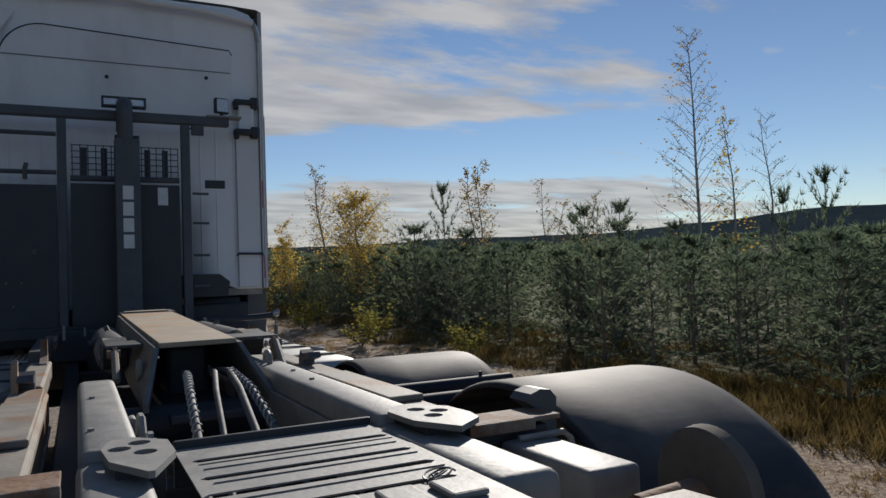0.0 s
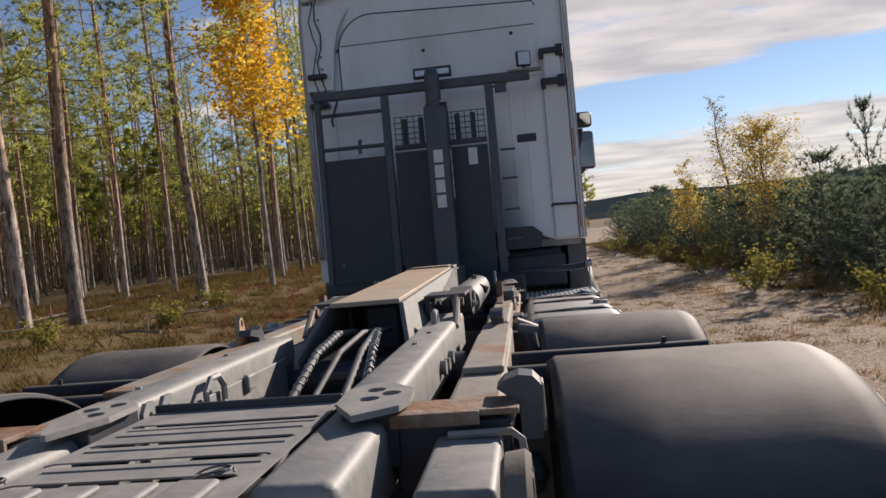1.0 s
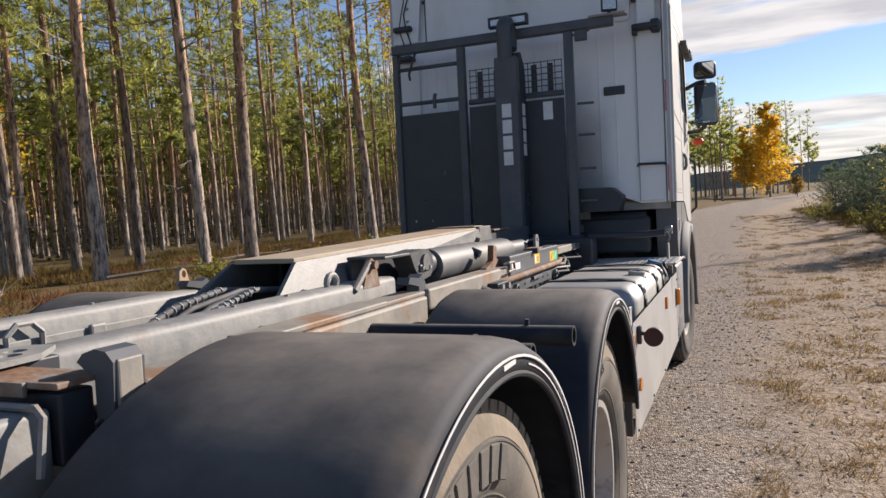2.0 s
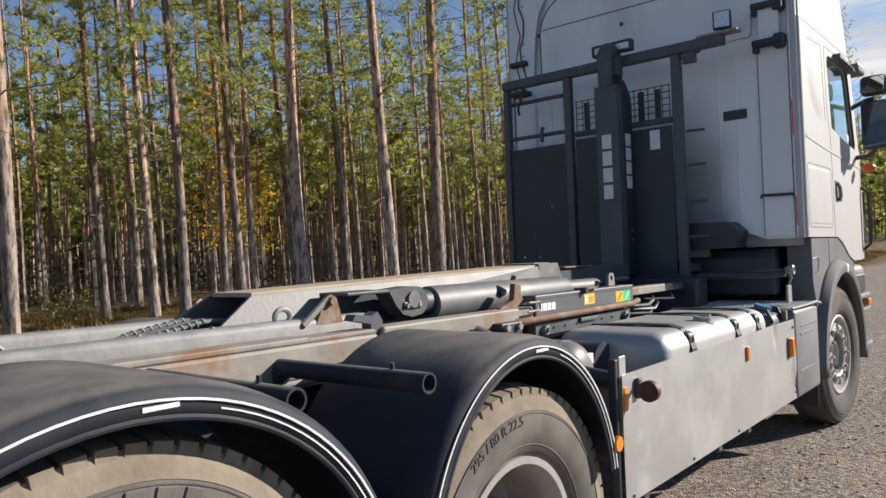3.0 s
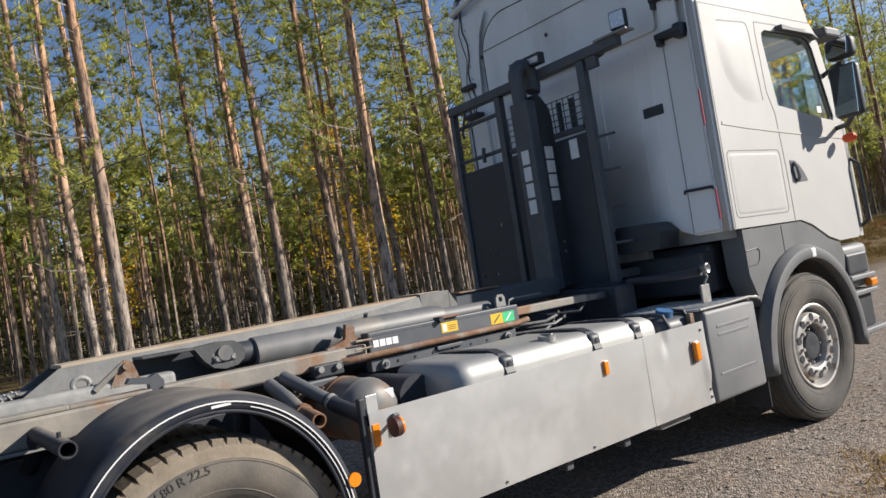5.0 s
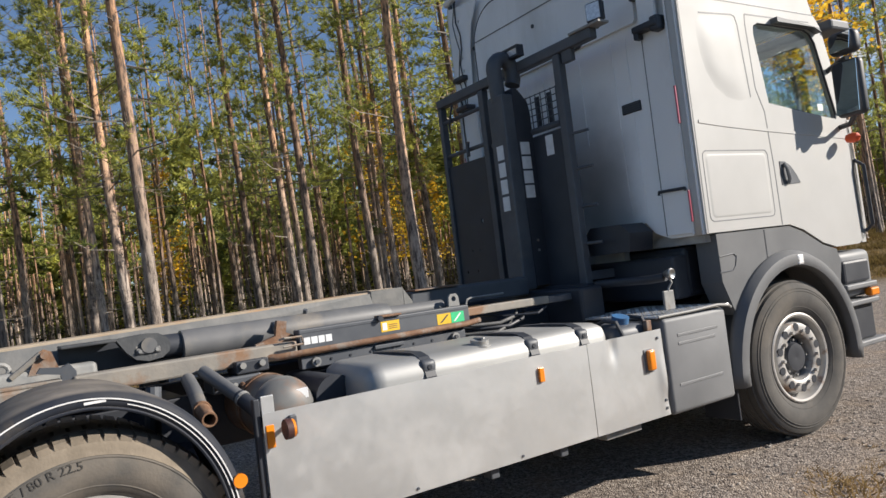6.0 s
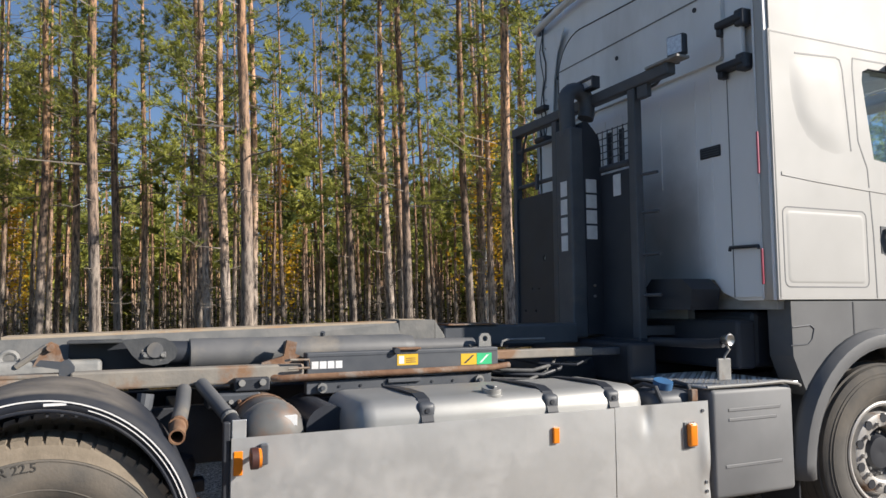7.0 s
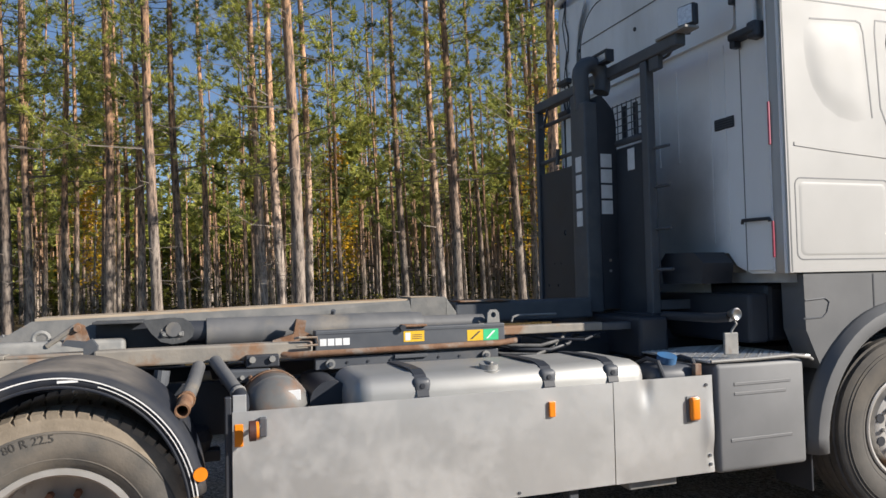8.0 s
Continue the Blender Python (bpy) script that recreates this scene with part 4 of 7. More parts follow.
beam_top = P("hook_beam", beam_cheek(1), M_beamside, truck, "grey hook-arm box beam with rust-worn top")
part("beam_side", beam_cheek(-1), M_beamside, beam_top)
part("beam_top", beam_solid(-0.25, 1.70, 1.345, 1.388, 1.363, 1.406, BR0, BR1, BF0, BF1), M_beamtop, beam_top, "tan rust-stained top plate")
part("beam_nose", beam_solid(1.706, 1.93, 1.25, 1.25, 1.410, 1.413, BF0 - 0.004, BF1 + 0.018, BF0, BF1 + 0.014), M_beamside, beam_top, "grey nose block with a slanted joint")
part("beam_nose_tip", beam_solid(1.93, 2.0, 1.25, 1.25, 1.411, 1.318, BF0, BF1 + 0.013, BF0 + 0.01, BF1), M_beamside, beam_top)
part("nose_joint", beam_solid(1.701, 1.7055, 1.25, 1.25, 1.407, 1.407, BF0 + 0.004, BF1 + 0.015, BF0 + 0.004, BF1 + 0.015), M_black, beam_top)
part("beam_nose_plate", box(BF0 + 0.02, BF1 - 0.02, 1.72, 1.88, 1.4125, 1.4165, 0.001), M_beamtop, beam_top)
part("inner_block", box(BR0 + 0.05, BR1 - 0.05, 0.05, 0.3, 1.10, 1.33, 0.02), M_black, beam_top)
part("base_plate", box(BR0 + 0.01, BR1 - 0.01, -0.48, 1.68, 1.12, 1.148, 0.005), M_dark, beam_top)
P("beam_extension", box(-0.06, 0.15, 2.0, 2.95, 1.25, 1.375, 0.012), M_dark, truck, "dark inner section of the hook arm")
P("extension_guide", box(-0.08, 0.17, 2.02, 2.36, 1.376, 1.386, 0.003), M_rust, truck, "rust-brown wear strip on the inner section")
P("torsion_tube", bar((-0.33, -0.35, 1.10), (0.40, -0.35, 1.10), 0.07, 16), M_black, truck, "", True)
for s, x in ((1, 0.325), (-1, -0.195)):
    # ear with its pin, then the lifting cylinder
    ear = [(0.262, 1.343), (0.40, 1.352), (0.452, 1.347), (0.488, 1.325), (0.505, 1.290), (0.495, 1.255), (0.462, 1.230), (0.40, 1.222), (0.345, 1.236), (0.305, 1.275)]
    e = P("cylinder_ear", plate(ear, [], 0, x - s * 0.03, x + s * 0.058), M_earpaint, truck, "chipped dark steel cylinder ear with pin plate")
    kp = part("pin_plate", box(min(x + s * 0.0585, x + s * 0.066), max(x + s * 0.0585, x + s * 0.066), 0.345, 0.455, 1.258, 1.288, 0.005), M_cyl, e)
    for yb in (0.362, 0.438):
        part("plate_bolt", bar((x + s * 0.066, yb, 1.273), (x + s * 0.074, yb, 1.273), 0.009, 6), M_frame, kp)
    part("pin", bar((x + s * 0.055, 0.405, 1.296), (x + s * 0.070, 0.405, 1.296), 0.036, 20), M_cyl, e, "", True)
    part("ear_web", box(min(x - s * 0.11, x + s * 0.058), max(x - s * 0.11, x + s * 0.058), 0.035, 0.265, 1.332, 1.345, 0.004), M_earpaint, e)
    part("ear_back", box(min(x - s * 0.11, x - s * 0.09), max(x - s * 0.11, x - s * 0.09), 0.035, 0.46, 1.20, 1.332, 0.004), M_black, e)
    c = P("lift_cylinder", lathe([(0.0, 0.0), (0.0, 0.066), (0.004, 0.079), (0.018, 0.0795), (1.10, 0.0765), (1.115, 0.074), (1.16, 0.070), (1.16, 0.0)], (0, 0, 0), 36), M_cyl, truck, "dark grey hydraulic lifting cylinder", True)
    c.matrix_basis = Matrix.Translation((x, 0.56, 1.264)) @ Matrix.Rotation(radians(90), 4, "Z")
    P("cylinder_gland", bar((x, 0.47, 1.276), (x, 0.562, 1.274), 0.058, 24), M_black, truck, "black cylinder gland", True)
    P("cylinder_nose", bar((x, 1.715, 1.268), (x, 2.10, 1.265), 0.046, 20), M_cyl, truck, "", True)
    P("hose_port", bar((x + s * 0.05, 1.02, 1.305), (x + s * 0.095, 1.02, 1.285), 0.020, 10), M_black)
    P("hose_port", bar((x + s * 0.0, 1.22, 1.32), (x + s * 0.02, 1.22, 1.362), 0.013, 8), M_dark)
    # rusty triangular bracket behind the ear
    P("pivot_bracket", plate([(-0.10, 1.235), (0.03, 1.235), (0.0, 1.33), (-0.03, 1.345), (-0.055, 1.33)], [disc_pts(-0.03, 1.315, 0.012, n=10)], 0, x + s * 0.02, x + s * 0.034), M_rust, truck, "rusty pivot bracket")
    P("brace_bar", tube(bmesh.new(), [(x + s * 0.03, -0.165, 1.236), (x + s * 0.03, -0.045, 1.325)], 0.013, 8), M_frametop, truck, "slanted brace bar beside the pivot", True)
    P("pivot_pin", bar((x + s * 0.01, -0.03, 1.318), (x + s * 0.055, -0.03, 1.318), 0.016, 12), M_rust)
    P("eye_ring", tube(bmesh.new(), [(x - s * 0.04, -0.20 + 0.035 * math.cos(2 * math.pi * i / 12), 1.27 + 0.03 * math.sin(2 * math.pi * i / 12)) for i in range(13)], 0.011, 8), M_frame, truck, "", True)
    # side bearer with stickers
    b0, b1 = (0.478, 0.556) if s > 0 else (-0.556, -0.478)
    sb = P("side_bearer", box(b0, b1, 1.085, 2.14, 1.155, 1.268, 0.006), M_dark, truck, "dark bearer beam with warning stickers")
    tu = P("rust_tube", tube(bmesh.new(), [(s * 0.52, 0.90, 1.16), (s * 0.565, 0.96, 1.152), (s * 0.567, 2.10, 1.160), (s * 0.55, 2.21, 1.168)], 0.017, 10), M_rust, truck, "rust-brown guide tube", True)
    lr = P("lower_rail", box(min(s * 0.50, s * 0.55), max(s * 0.50, s * 0.55), 1.085, 2.10, 1.068, 1.130, 0.004), M_dark, truck, "lower steel rail with bolts")
    for y in (1.16, 2.02):
        part("bolt_boss", bar((s * 0.55, y, 1.098), (s * 0.572, y, 1.098), 0.024, 14), M_frame, lr)
        part("bolt_head", bar((s * 0.572, y, 1.098), (s * 0.582, y, 1.098), 0.012, 6), M_dark, lr)
    for y in (1.25, 1.36, 1.48, 1.62, 1.75, 1.87):
        part("bolt_head", bar((s * 0.55, y, 1.10), (s * 0.555, y, 1.10), 0.007, 6), M_black, lr)
    part("ledge", box(min(s * 0.55, s * 0.566), max(s * 0.55, s * 0.566), 1.50, 1.68, 1.105, 1.125, 0.003), M_dark, lr)
    ex = P("bearer_extension", box(min(s * 0.46, s * 0.535), max(s * 0.46, s * 0.535), 2.14, 2.78, 1.198, 1.246, 0.006), M_frametop, truck, "scuffed bearer end")
    P("guide_bar", box(min(s * 0.465, s * 0.53), max(s * 0.465, s * 0.53), 2.78, 3.16, 1.196, 1.240, 0.006), M_dark, truck, "dark guide bar in front of the bearer")
    P("grab_loop", tube(bmesh.new(), [(s * 0.30, 2.30, 1.255), (s * 0.30, 2.31, 1.283), (s * 0.30, 2.34, 1.292), (s * 0.30, 2.60, 1.292)], 0.007, 8), M_frame, truck, "thin steel loop", True)
    part("clip", box(min(s * 0.535, s * 0.545), max(s * 0.535, s * 0.545), 1.99, 2.02, 1.246, 1.27, 0.003), M_frametop, ex)
    le = P("lashing_eye", plate([(2.09, 1.25), (2.17, 1.25), (2.165, 1.32), (2.15, 1.338), (2.11, 1.338), (2.095, 1.32)], [disc_pts(2.13, 1.308, 0.016, n=12)], 0, s * 0.41, s * 0.425), M_frame, truck, "steel lashing eye")
    kn = P("rust_bracket", plate([(0.86, 1.19), (1.10, 1.19), (1.10, 1.235), (1.04, 1.265), (1.05, 1.32), (1.0, 1.33), (0.985, 1.255), (0.88, 1.225)], [], 0, s * 0.47, s * 0.50), M_rust, truck, "rusty catch bracket")
    if s > 0:
        part("sticker", box(0.5562, 0.5574, 1.553, 1.668, 1.190, 1.246), M_yellow, sb, "yellow warning sticker")
        part("sticker", box(0.5562, 0.5574, 1.915, 2.008, 1.178, 1.238), M_yellow, sb, "yellow warning sticker")
        part("sticker", box(0.5562, 0.5574, 2.010, 2.10, 1.178, 1.238), M_green, sb, "green safety sticker")
        part("sticker_mark", box(0.5575, 0.5582, 1.562, 1.590, 1.198, 1.238), M_letter, sb)
        for zz in (1.203, 1.213, 1.223):
            part("sticker_mark", box(0.5575, 0.5582, 1.600, 1.655, zz, zz + 0.004), M_rust, sb)
        bm = bmesh.new()
        hexa(bm, [(0.5575, 1.930, 1.187), (0.5582, 1.930, 1.187), (0.5582, 1.943, 1.187), (0.5575, 1.943, 1.187), (0.5575, 1.982, 1.229), (0.5582, 1.982, 1.229), (0.5582, 1.995, 1.229), (0.5575, 1.995, 1.229)])
        part("sticker_mark", bm, M_black, sb)
        bm = bmesh.new()
        hexa(bm, [(0.5575, 2.025, 1.187), (0.5582, 2.025, 1.187), (0.5582, 2.038, 1.187), (0.5575, 2.038, 1.187), (0.5575, 2.070, 1.229), (0.5582, 2.070, 1.229), (0.5582, 2.083, 1.229), (0.5575, 2.083, 1.229)])
        part("sticker_mark", bm, M_letter, sb)
        for k in range(4):
            part("letter_block", box(0.5562, 0.5576, 1.108 + k * 0.040, 1.142 + k * 0.040, 1.190, 1.226), M_letter, sb)
        cl_ = part("lever_clip", box(0.50, 0.575, 1.545, 1.680, 1.269, 1.281, 0.004), M_rust, sb, "rusty lever over the sticker")
        part("lever_end", bar((0.545, 1.545, 1.266), (0.582, 1.545, 1.266), 0.016, 12), M_black, cl_)
        part("bearer_seam", box(0.5562, 0.5572, 1.09, 2.135, 1.247, 1.250), M_black, sb)
        part("hook_clip", tube(bmesh.new(), [(0.555, 0.98, 1.235), (0.575, 1.0, 1.24), (0.575, 1.09, 1.238), (0.575, 1.095, 1.20), (0.575, 0.99, 1.197)], 0.006, 6), M_frametop, sb)
# upright lug on the left, toothed
P("upright_lug", plate([(-0.07, 1.20), (0.05, 1.20), (0.05, 1.235), (0.0, 1.25), (-0.02, 1.315), (-0.04, 1.325), (-0.06, 1.31)], [disc_pts(-0.035, 1.298, 0.012, 0.016, 10)], 0, -0.545, -0.525), M_beamtop, truck, "tan upright lug with an eye")

# hoses in the beam's mouth
for k, (x, lean) in enumerate(((-0.045, 0.03), (0.03, 0.05), (0.10, 0.01), (0.135, -0.04))):
    pts = [(x + lean, -0.20, 1.25), (x + lean * 0.6, -0.42, 1.268), (x, -0.62, 1.235), (x - lean * 0.4, -0.85, 1.15), (x - lean, -1.15, 1.02)]
    P("hydraulic_hose", tube(bmesh.new(), pts, 0.009 if k % 2 else 0.0115, 10), M_hose, truck, "hydraulic hose in a pale spiral wrap", True)
    if k in (0, 3):
        bm = bmesh.new()
        sp = []
        for i in range(90):
            f = i / 89 * 2.2
            j = min(int(f) + 1, 3)
            a, b = Vector(pts[j - 1 + 1]), Vector(pts[min(j + 1, 4)])
            q = a.lerp(b, f - int(f))
            sp.append(q + Vector((0.0125 * math.cos(i * 1.05), 0, 0.0125 * math.sin(i * 1.05))))
        P("spiral_wrap", tube(bm, sp, 0.0035, 5), M_wrap)
for k, (z, y0, y1, r) in enumerate(((1.165, 2.05, 2.95, 0.010), (1.14, 2.1, 2.75, 0.011), (1.12, 2.0, 2.9, 0.009), (1.19, 2.3, 2.8, 0.008))):
    pts = [(0.40, y0, z), (0.50, y0 + 0.15, z - 0.03), (0.54 + 0.02 * k, y0 + 0.32, z - 0.035), (0.52, y0 + 0.46, z - 0.01), (0.44, y0 + 0.54, z + 0.035), (0.3, y1, z + 0.02)]
    P("hydraulic_hose", tube(bmesh.new(), pts, r, 8), M_hose if k % 2 == 0 else M_black, truck, "", True)



def dented_sheet(s, x, y0, y1, z0, z1, ny, nz, seed, dents):
    """A thin sheet on the truck's side: slight waves, and dents as (y, z, half width, half height, depth)."""
    bm = bmesh.new()
    skins = []
    for back in (0.0, -0.0022):
        grid = []
        for i in range(ny + 1):
            y = y0 + (y1 - y0) * i / ny
            col = []
            for k in range(nz + 1):
                z = z0 + (z1 - z0) * k / nz
                d = 0.0022 * noise.noise((y * 2.2, z * 2.6, seed)) + 0.0008 * noise.noise((y * 7.0, z * 7.0, seed + 4))
                for yd, zd, wy, wz, dep in dents:
                    d += dep * math.exp(-((y - yd) / wy) ** 2 - ((z - zd) / wz) ** 2)
                col.append(bm.verts.new((s * (x + d + back), y, z)))
            grid.append(col)
        skins.append(grid)
        for i in range(ny):
            for k in range(nz):
                bm.faces.new((grid[i][k], grid[i + 1][k], grid[i + 1][k + 1], grid[i][k + 1]))
    rim = [(i, 0) for i in range(ny)] + [(ny, k) for k in range(nz)] + [(i, nz) for i in range(ny, 0, -1)] + [(0, k) for k in range(nz, 0, -1)]
    for (a, b), (c, d) in zip(rim, rim[1:] + rim[:1]):
        bm.faces.new((skins[0][a][b], skins[0][c][d], skins[1][c][d], skins[1][a][b]))
    return bm


# -- side panel, tank, boxes on the right; plain fairings on the left --
for s in (1, -1):
    pa = P("side_panel", dented_sheet(s, 1.212, 0.640, 2.408, 0.515, 1.001, 54, 16, 3.0, ()), M_alu, truck, "dented aluminium side guard panel", True)
    pb = P("side_panel", dented_sheet(s, 1.210, 2.414, 2.994, 0.513, 1.003, 40, 32, 9.0, ((2.60, 0.955, 0.030, 0.075, -0.011), (2.97, 0.70, 0.035, 0.16, 0.012), (2.985, 0.60, 0.030, 0.06, -0.012))), M_alu, truck, "dented aluminium side guard panel, creased at its corner", True)
    for y, z in ((2.955, 0.955), (2.965, 0.60), (2.968, 0.555)):
        part("bolt_head", bar((s * 1.21, y, z), (s * 1.217, y, z), 0.009, 6), M_dark, pb)
    for y in (0.70, 1.3, 1.9):
        part("bolt_head", bar((s * 1.212, y, 0.535), (s * 1.217, y, 0.535), 0.007, 6), M_dark, pa)
    P("guard_post", box(min(s * 1.168, s * 1.20), max(s * 1.168, s * 1.20), 0.612, 0.638, 0.53, 1.06, 0.005), M_black, truck, "black guard post")
    P("guard_bracket", box(min(s * 1.193, s * 1.2015), max(s * 1.193, s * 1.2015), 0.643, 0.696, 0.985, 1.067, 0.002), M_alu, truck, "bent aluminium tab above the panel")
    t = P("fuel_tank", box(min(s * 0.60, s * 1.165), max(s * 0.60, s * 1.165), 1.15, 2.65, 0.56, 1.098, 0.085, 5), M_tank, truck, "dull aluminium fuel tank with black straps", True)
    for y in (1.46, 2.09, 2.44):
        rr = [(0.66, 1.10), (0.90, 1.108), (1.06, 1.106), (1.12, 1.088), (1.155, 1.05), (1.172, 1.0), (1.176, 0.9)]
        st = part("strap", lofted([[(s * x, y - 0.028, z) for x, z in rr], [(s * x, y + 0.028, z) for x, z in rr]]), M_black, t, "black tank strap")
        thick(st, 0.008, 0.0)
        part("buckle", box(min(s * 1.11, s * 1.165), max(s * 1.11, s * 1.168), y - 0.044, y + 0.044, 1.004, 1.080, 0.024, 3), M_dark, t, "dark strap buckle", True)
        part("buckle_bolt", bar((s * 1.16, y, 1.045), (s * 1.172, y, 1.045), 0.012, 6), M_black, t)
    ca = part("filler_cap", bar((s * 1.08, 1.815, 1.085), (s * 1.085, 1.815, 1.118), 0.046, 20), M_tank, t, "dull round filler cap", True)
    part("cap_neck", bar((s * 1.078, 1.815, 1.06), (s * 1.08, 1.815, 1.09), 0.058, 20), M_tank, t, "", True)
    part("cap_grip", box(s * 1.085 - 0.04, s * 1.085 + 0.04, 1.808, 1.822, 1.118, 1.128, 0.003), M_tank, t)
    at = P("additive_tank", box(min(s * 0.85, s * 1.16), max(s * 0.85, s * 1.16), 2.69, 2.99, 0.6, 1.055, 0.06, 4), M_dark, truck, "dark additive tank with a blue cap", True)
    part("blue_cap", bar((s * 1.07, 2.82, 1.05), (s * 1.085, 2.82, 1.10), 0.05, 18), M_blue, at, "blue plastic cap", True)
    for y in (2.72, 2.93):
        part("loop_strap", tube(bmesh.new(), [(s * 0.95, y, 1.05), (s * 1.05, y, 1.085), (s * 1.13, y + 0.01, 1.075), (s * 1.16, y + 0.02, 1.0)], 0.012, 8), M_black, at)
    part("peg", box(min(s * 1.16, s * 1.19), max(s * 1.16, s * 1.19), 2.91, 2.95, 1.0, 1.06, 0.004), M_rust, at)
    sb = P("step_box", box(min(s * 0.85, s * 1.212), max(s * 0.85, s * 1.212), 3.02, 3.605, 0.495, 1.055, 0.028, 3), M_grey, truck, "grey plastic battery box cover", True)
    for z, y0, y1 in ((0.945, 3.13, 3.50), (0.895, 3.13, 3.47), (0.66, 3.10, 3.50)):
        part("pressed_line", box(min(s * 1.211, s * 1.2145), max(s * 1.211, s * 1.2145), y0, y1, z - 0.009, z + 0.009, 0.003), M_grey, sb)
    ch = P("chequer_step", box(min(s * 0.52, s * 1.20), max(s * 0.52, s * 1.20), 2.99, 3.66, 1.058, 1.070, 0.003), M_chequer, truck, "chequer-plate step, bent at its front corner")
    bm = bmesh.new()
    for i in range(17):
        for j in range(16):
            x, y = 0.55 + i * 0.038, 3.02 + j * 0.04
            a = 0.78 if (i + j) % 2 else -0.78
            tmp = box(-0.012, 0.012, -0.0035, 0.0035, 0, 0.0022)
            merge(bm, tmp, Matrix.Translation((s * x, y, 1.070)) @ Matrix.Rotation(a, 4, "Z"))
    tagged(part("chequer_relief", bm, M_chequer, ch), kind="stuff")
    part("bent_edge", tube(bmesh.new(), [(s * 1.20, 3.0, 1.066), (s * 1.212, 3.3, 1.068), (s * 1.222, 3.52, 1.075), (s * 1.225, 3.62, 1.06), (s * 1.21, 3.66, 1.045)], 0.009, 8), M_frame, ch, "", True)
    P("under_bracket", box(min(s * 1.0, s * 1.16), max(s * 1.0, s * 1.16), 2.52, 2.80, 0.46, 0.51, 0.008), M_frame)
    for y in (0.9, 1.75, 2.2):
        P("under_bracket", box(min(s * 1.1, s * 1.17), max(s * 1.1, s * 1.17), y - 0.02, y + 0.03, 0.455, 0.52, 0.006), M_dark)
    P("mud_flap", box(min(s * 0.92, s * 1.18), max(s * 0.92, s * 1.18), 3.655, 3.668, 0.33, 0.74, 0.004), M_black, truck, "black rubber mud flap")
P("side_marker", box(1.212, 1.226, 2.058, 2.090, 0.866, 0.938, 0.004), M_orange, label="small amber side marker")
ind = P("side_indicator", box(1.210, 1.240, 2.845, 2.90, 0.785, 0.90, 0.012, 3), M_orange, label="large orange indicator lamp", smooth=True)
part("lamp_base", box(1.2098, 1.2145, 2.832, 2.90, 0.775, 0.905, 0.003), M_grey, ind)
P("side_reflector", box(1.212, 1.2165, 0.648, 0.682, 0.862, 0.952, 0.003), M_orange, label="amber reflector")
rl = P("rear_lamp_bracket", box(1.213, 1.232, 0.742, 0.775, 0.895, 0.975, 0.006), M_dark, label="lamp bracket with a dark red disc")
part("lamp_disc", bar((1.286, 0.700, 0.935), (1.286, 0.725, 0.935), 0.040, 22), M_maroon, rl, "dark red round lamp", True)
part("lamp_front", bar((1.286, 0.725, 0.935), (1.286, 0.736, 0.935), 0.036, 22), M_orange, rl, "", True)
part("lamp_arm", bar((1.23, 0.745, 0.945), (1.286, 0.722, 0.935), 0.009, 8), M_black, rl)
M_airtank = mat("air_tank_paint", (0.12, 0.122, 0.12), (0.175, 0.173, 0.167), 0.42, scale=6, c3=(0.20, 0.11, 0.065), s3=3.4, lo3=0.46, hi3=0.60)
air = P("air_tank", lathe([(-0.28, 0.0), (-0.28, 0.145), (0.24, 0.145), (0.262, 0.1475), (0.266, 0.144), (0.29, 0.140), (0.315, 0.128), (0.338, 0.106), (0.354, 0.074), (0.362, 0.036), (0.364, 0.0)], (0.58, 0.86, 0.945), 36), M_airtank, truck, "dark rust-stained air tank", True)
part("tank_strap", lathe([(0.0, 0.147), (0.0, 0.151), (0.045, 0.151), (0.045, 0.147)], (0.62, 0.86, 0.945), 30), M_rust, air, "rusty clamp strap", True)
bk = P("tank_bracket", box(0.44, 0.60, 0.74, 0.90, 1.105, 1.165, 0.006), M_black, truck, "black bracket with two bolts above the air tank")
for y in (0.77, 0.865):
    part("bolt_head", bar((0.60, y, 1.145), (0.618, y, 1.145), 0.016, 8), M_frame, bk)
part("tank_label", box(0.895, 0.925, 0.900, 0.955, 0.985, 1.03, 0.002), M_letter, air)
P("air_tank", bar((0.40, 1.10, 0.96), (0.90, 1.10, 0.96), 0.10, 22), M_black, truck, "", True)
P("valve_block", box(0.44, 0.60, 0.62, 0.86, 1.03, 1.10, 0.012), M_dark, truck, "valve block with fittings")
for k in range(6):
    P("fitting", bar((0.60, 0.64 + k * 0.04, 1.06), (0.635, 0.64 + k * 0.04, 1.065 - 0.01 * (k % 2)), 0.011, 8), M_rust if k % 3 == 0 else M_frame)

# ---- the cab and the headboard behind it ----
CX0, CX1 = -1.215, 1.185  # the cab's sides
side_out = [(3.56, 1.515), (4.46, 1.515), (4.62, 1.47), (4.85, 1.36), (5.02, 1.315), (5.34, 1.315), (5.43, 1.36), (5.47, 1.46), (5.46, 1.9), (5.40, 2.25), (5.20, 2.96), (5.12, 3.05), (3.56, 3.05)]
window = [(4.41, 2.36), (5.10, 2.275), (5.25, 2.262), (5.27, 2.30), (5.10, 2.84), (5.05, 2.90), (4.98, 2.925), (4.40, 2.925), (4.345, 2.90), (4.335, 2.84)]
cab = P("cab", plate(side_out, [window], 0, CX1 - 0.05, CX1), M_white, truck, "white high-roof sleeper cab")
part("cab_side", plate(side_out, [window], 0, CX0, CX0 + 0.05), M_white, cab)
part("floor", box(CX0 + 0.05, CX1 - 0.05, 3.60, 5.40, 1.46, 1.52), M_interior, cab)
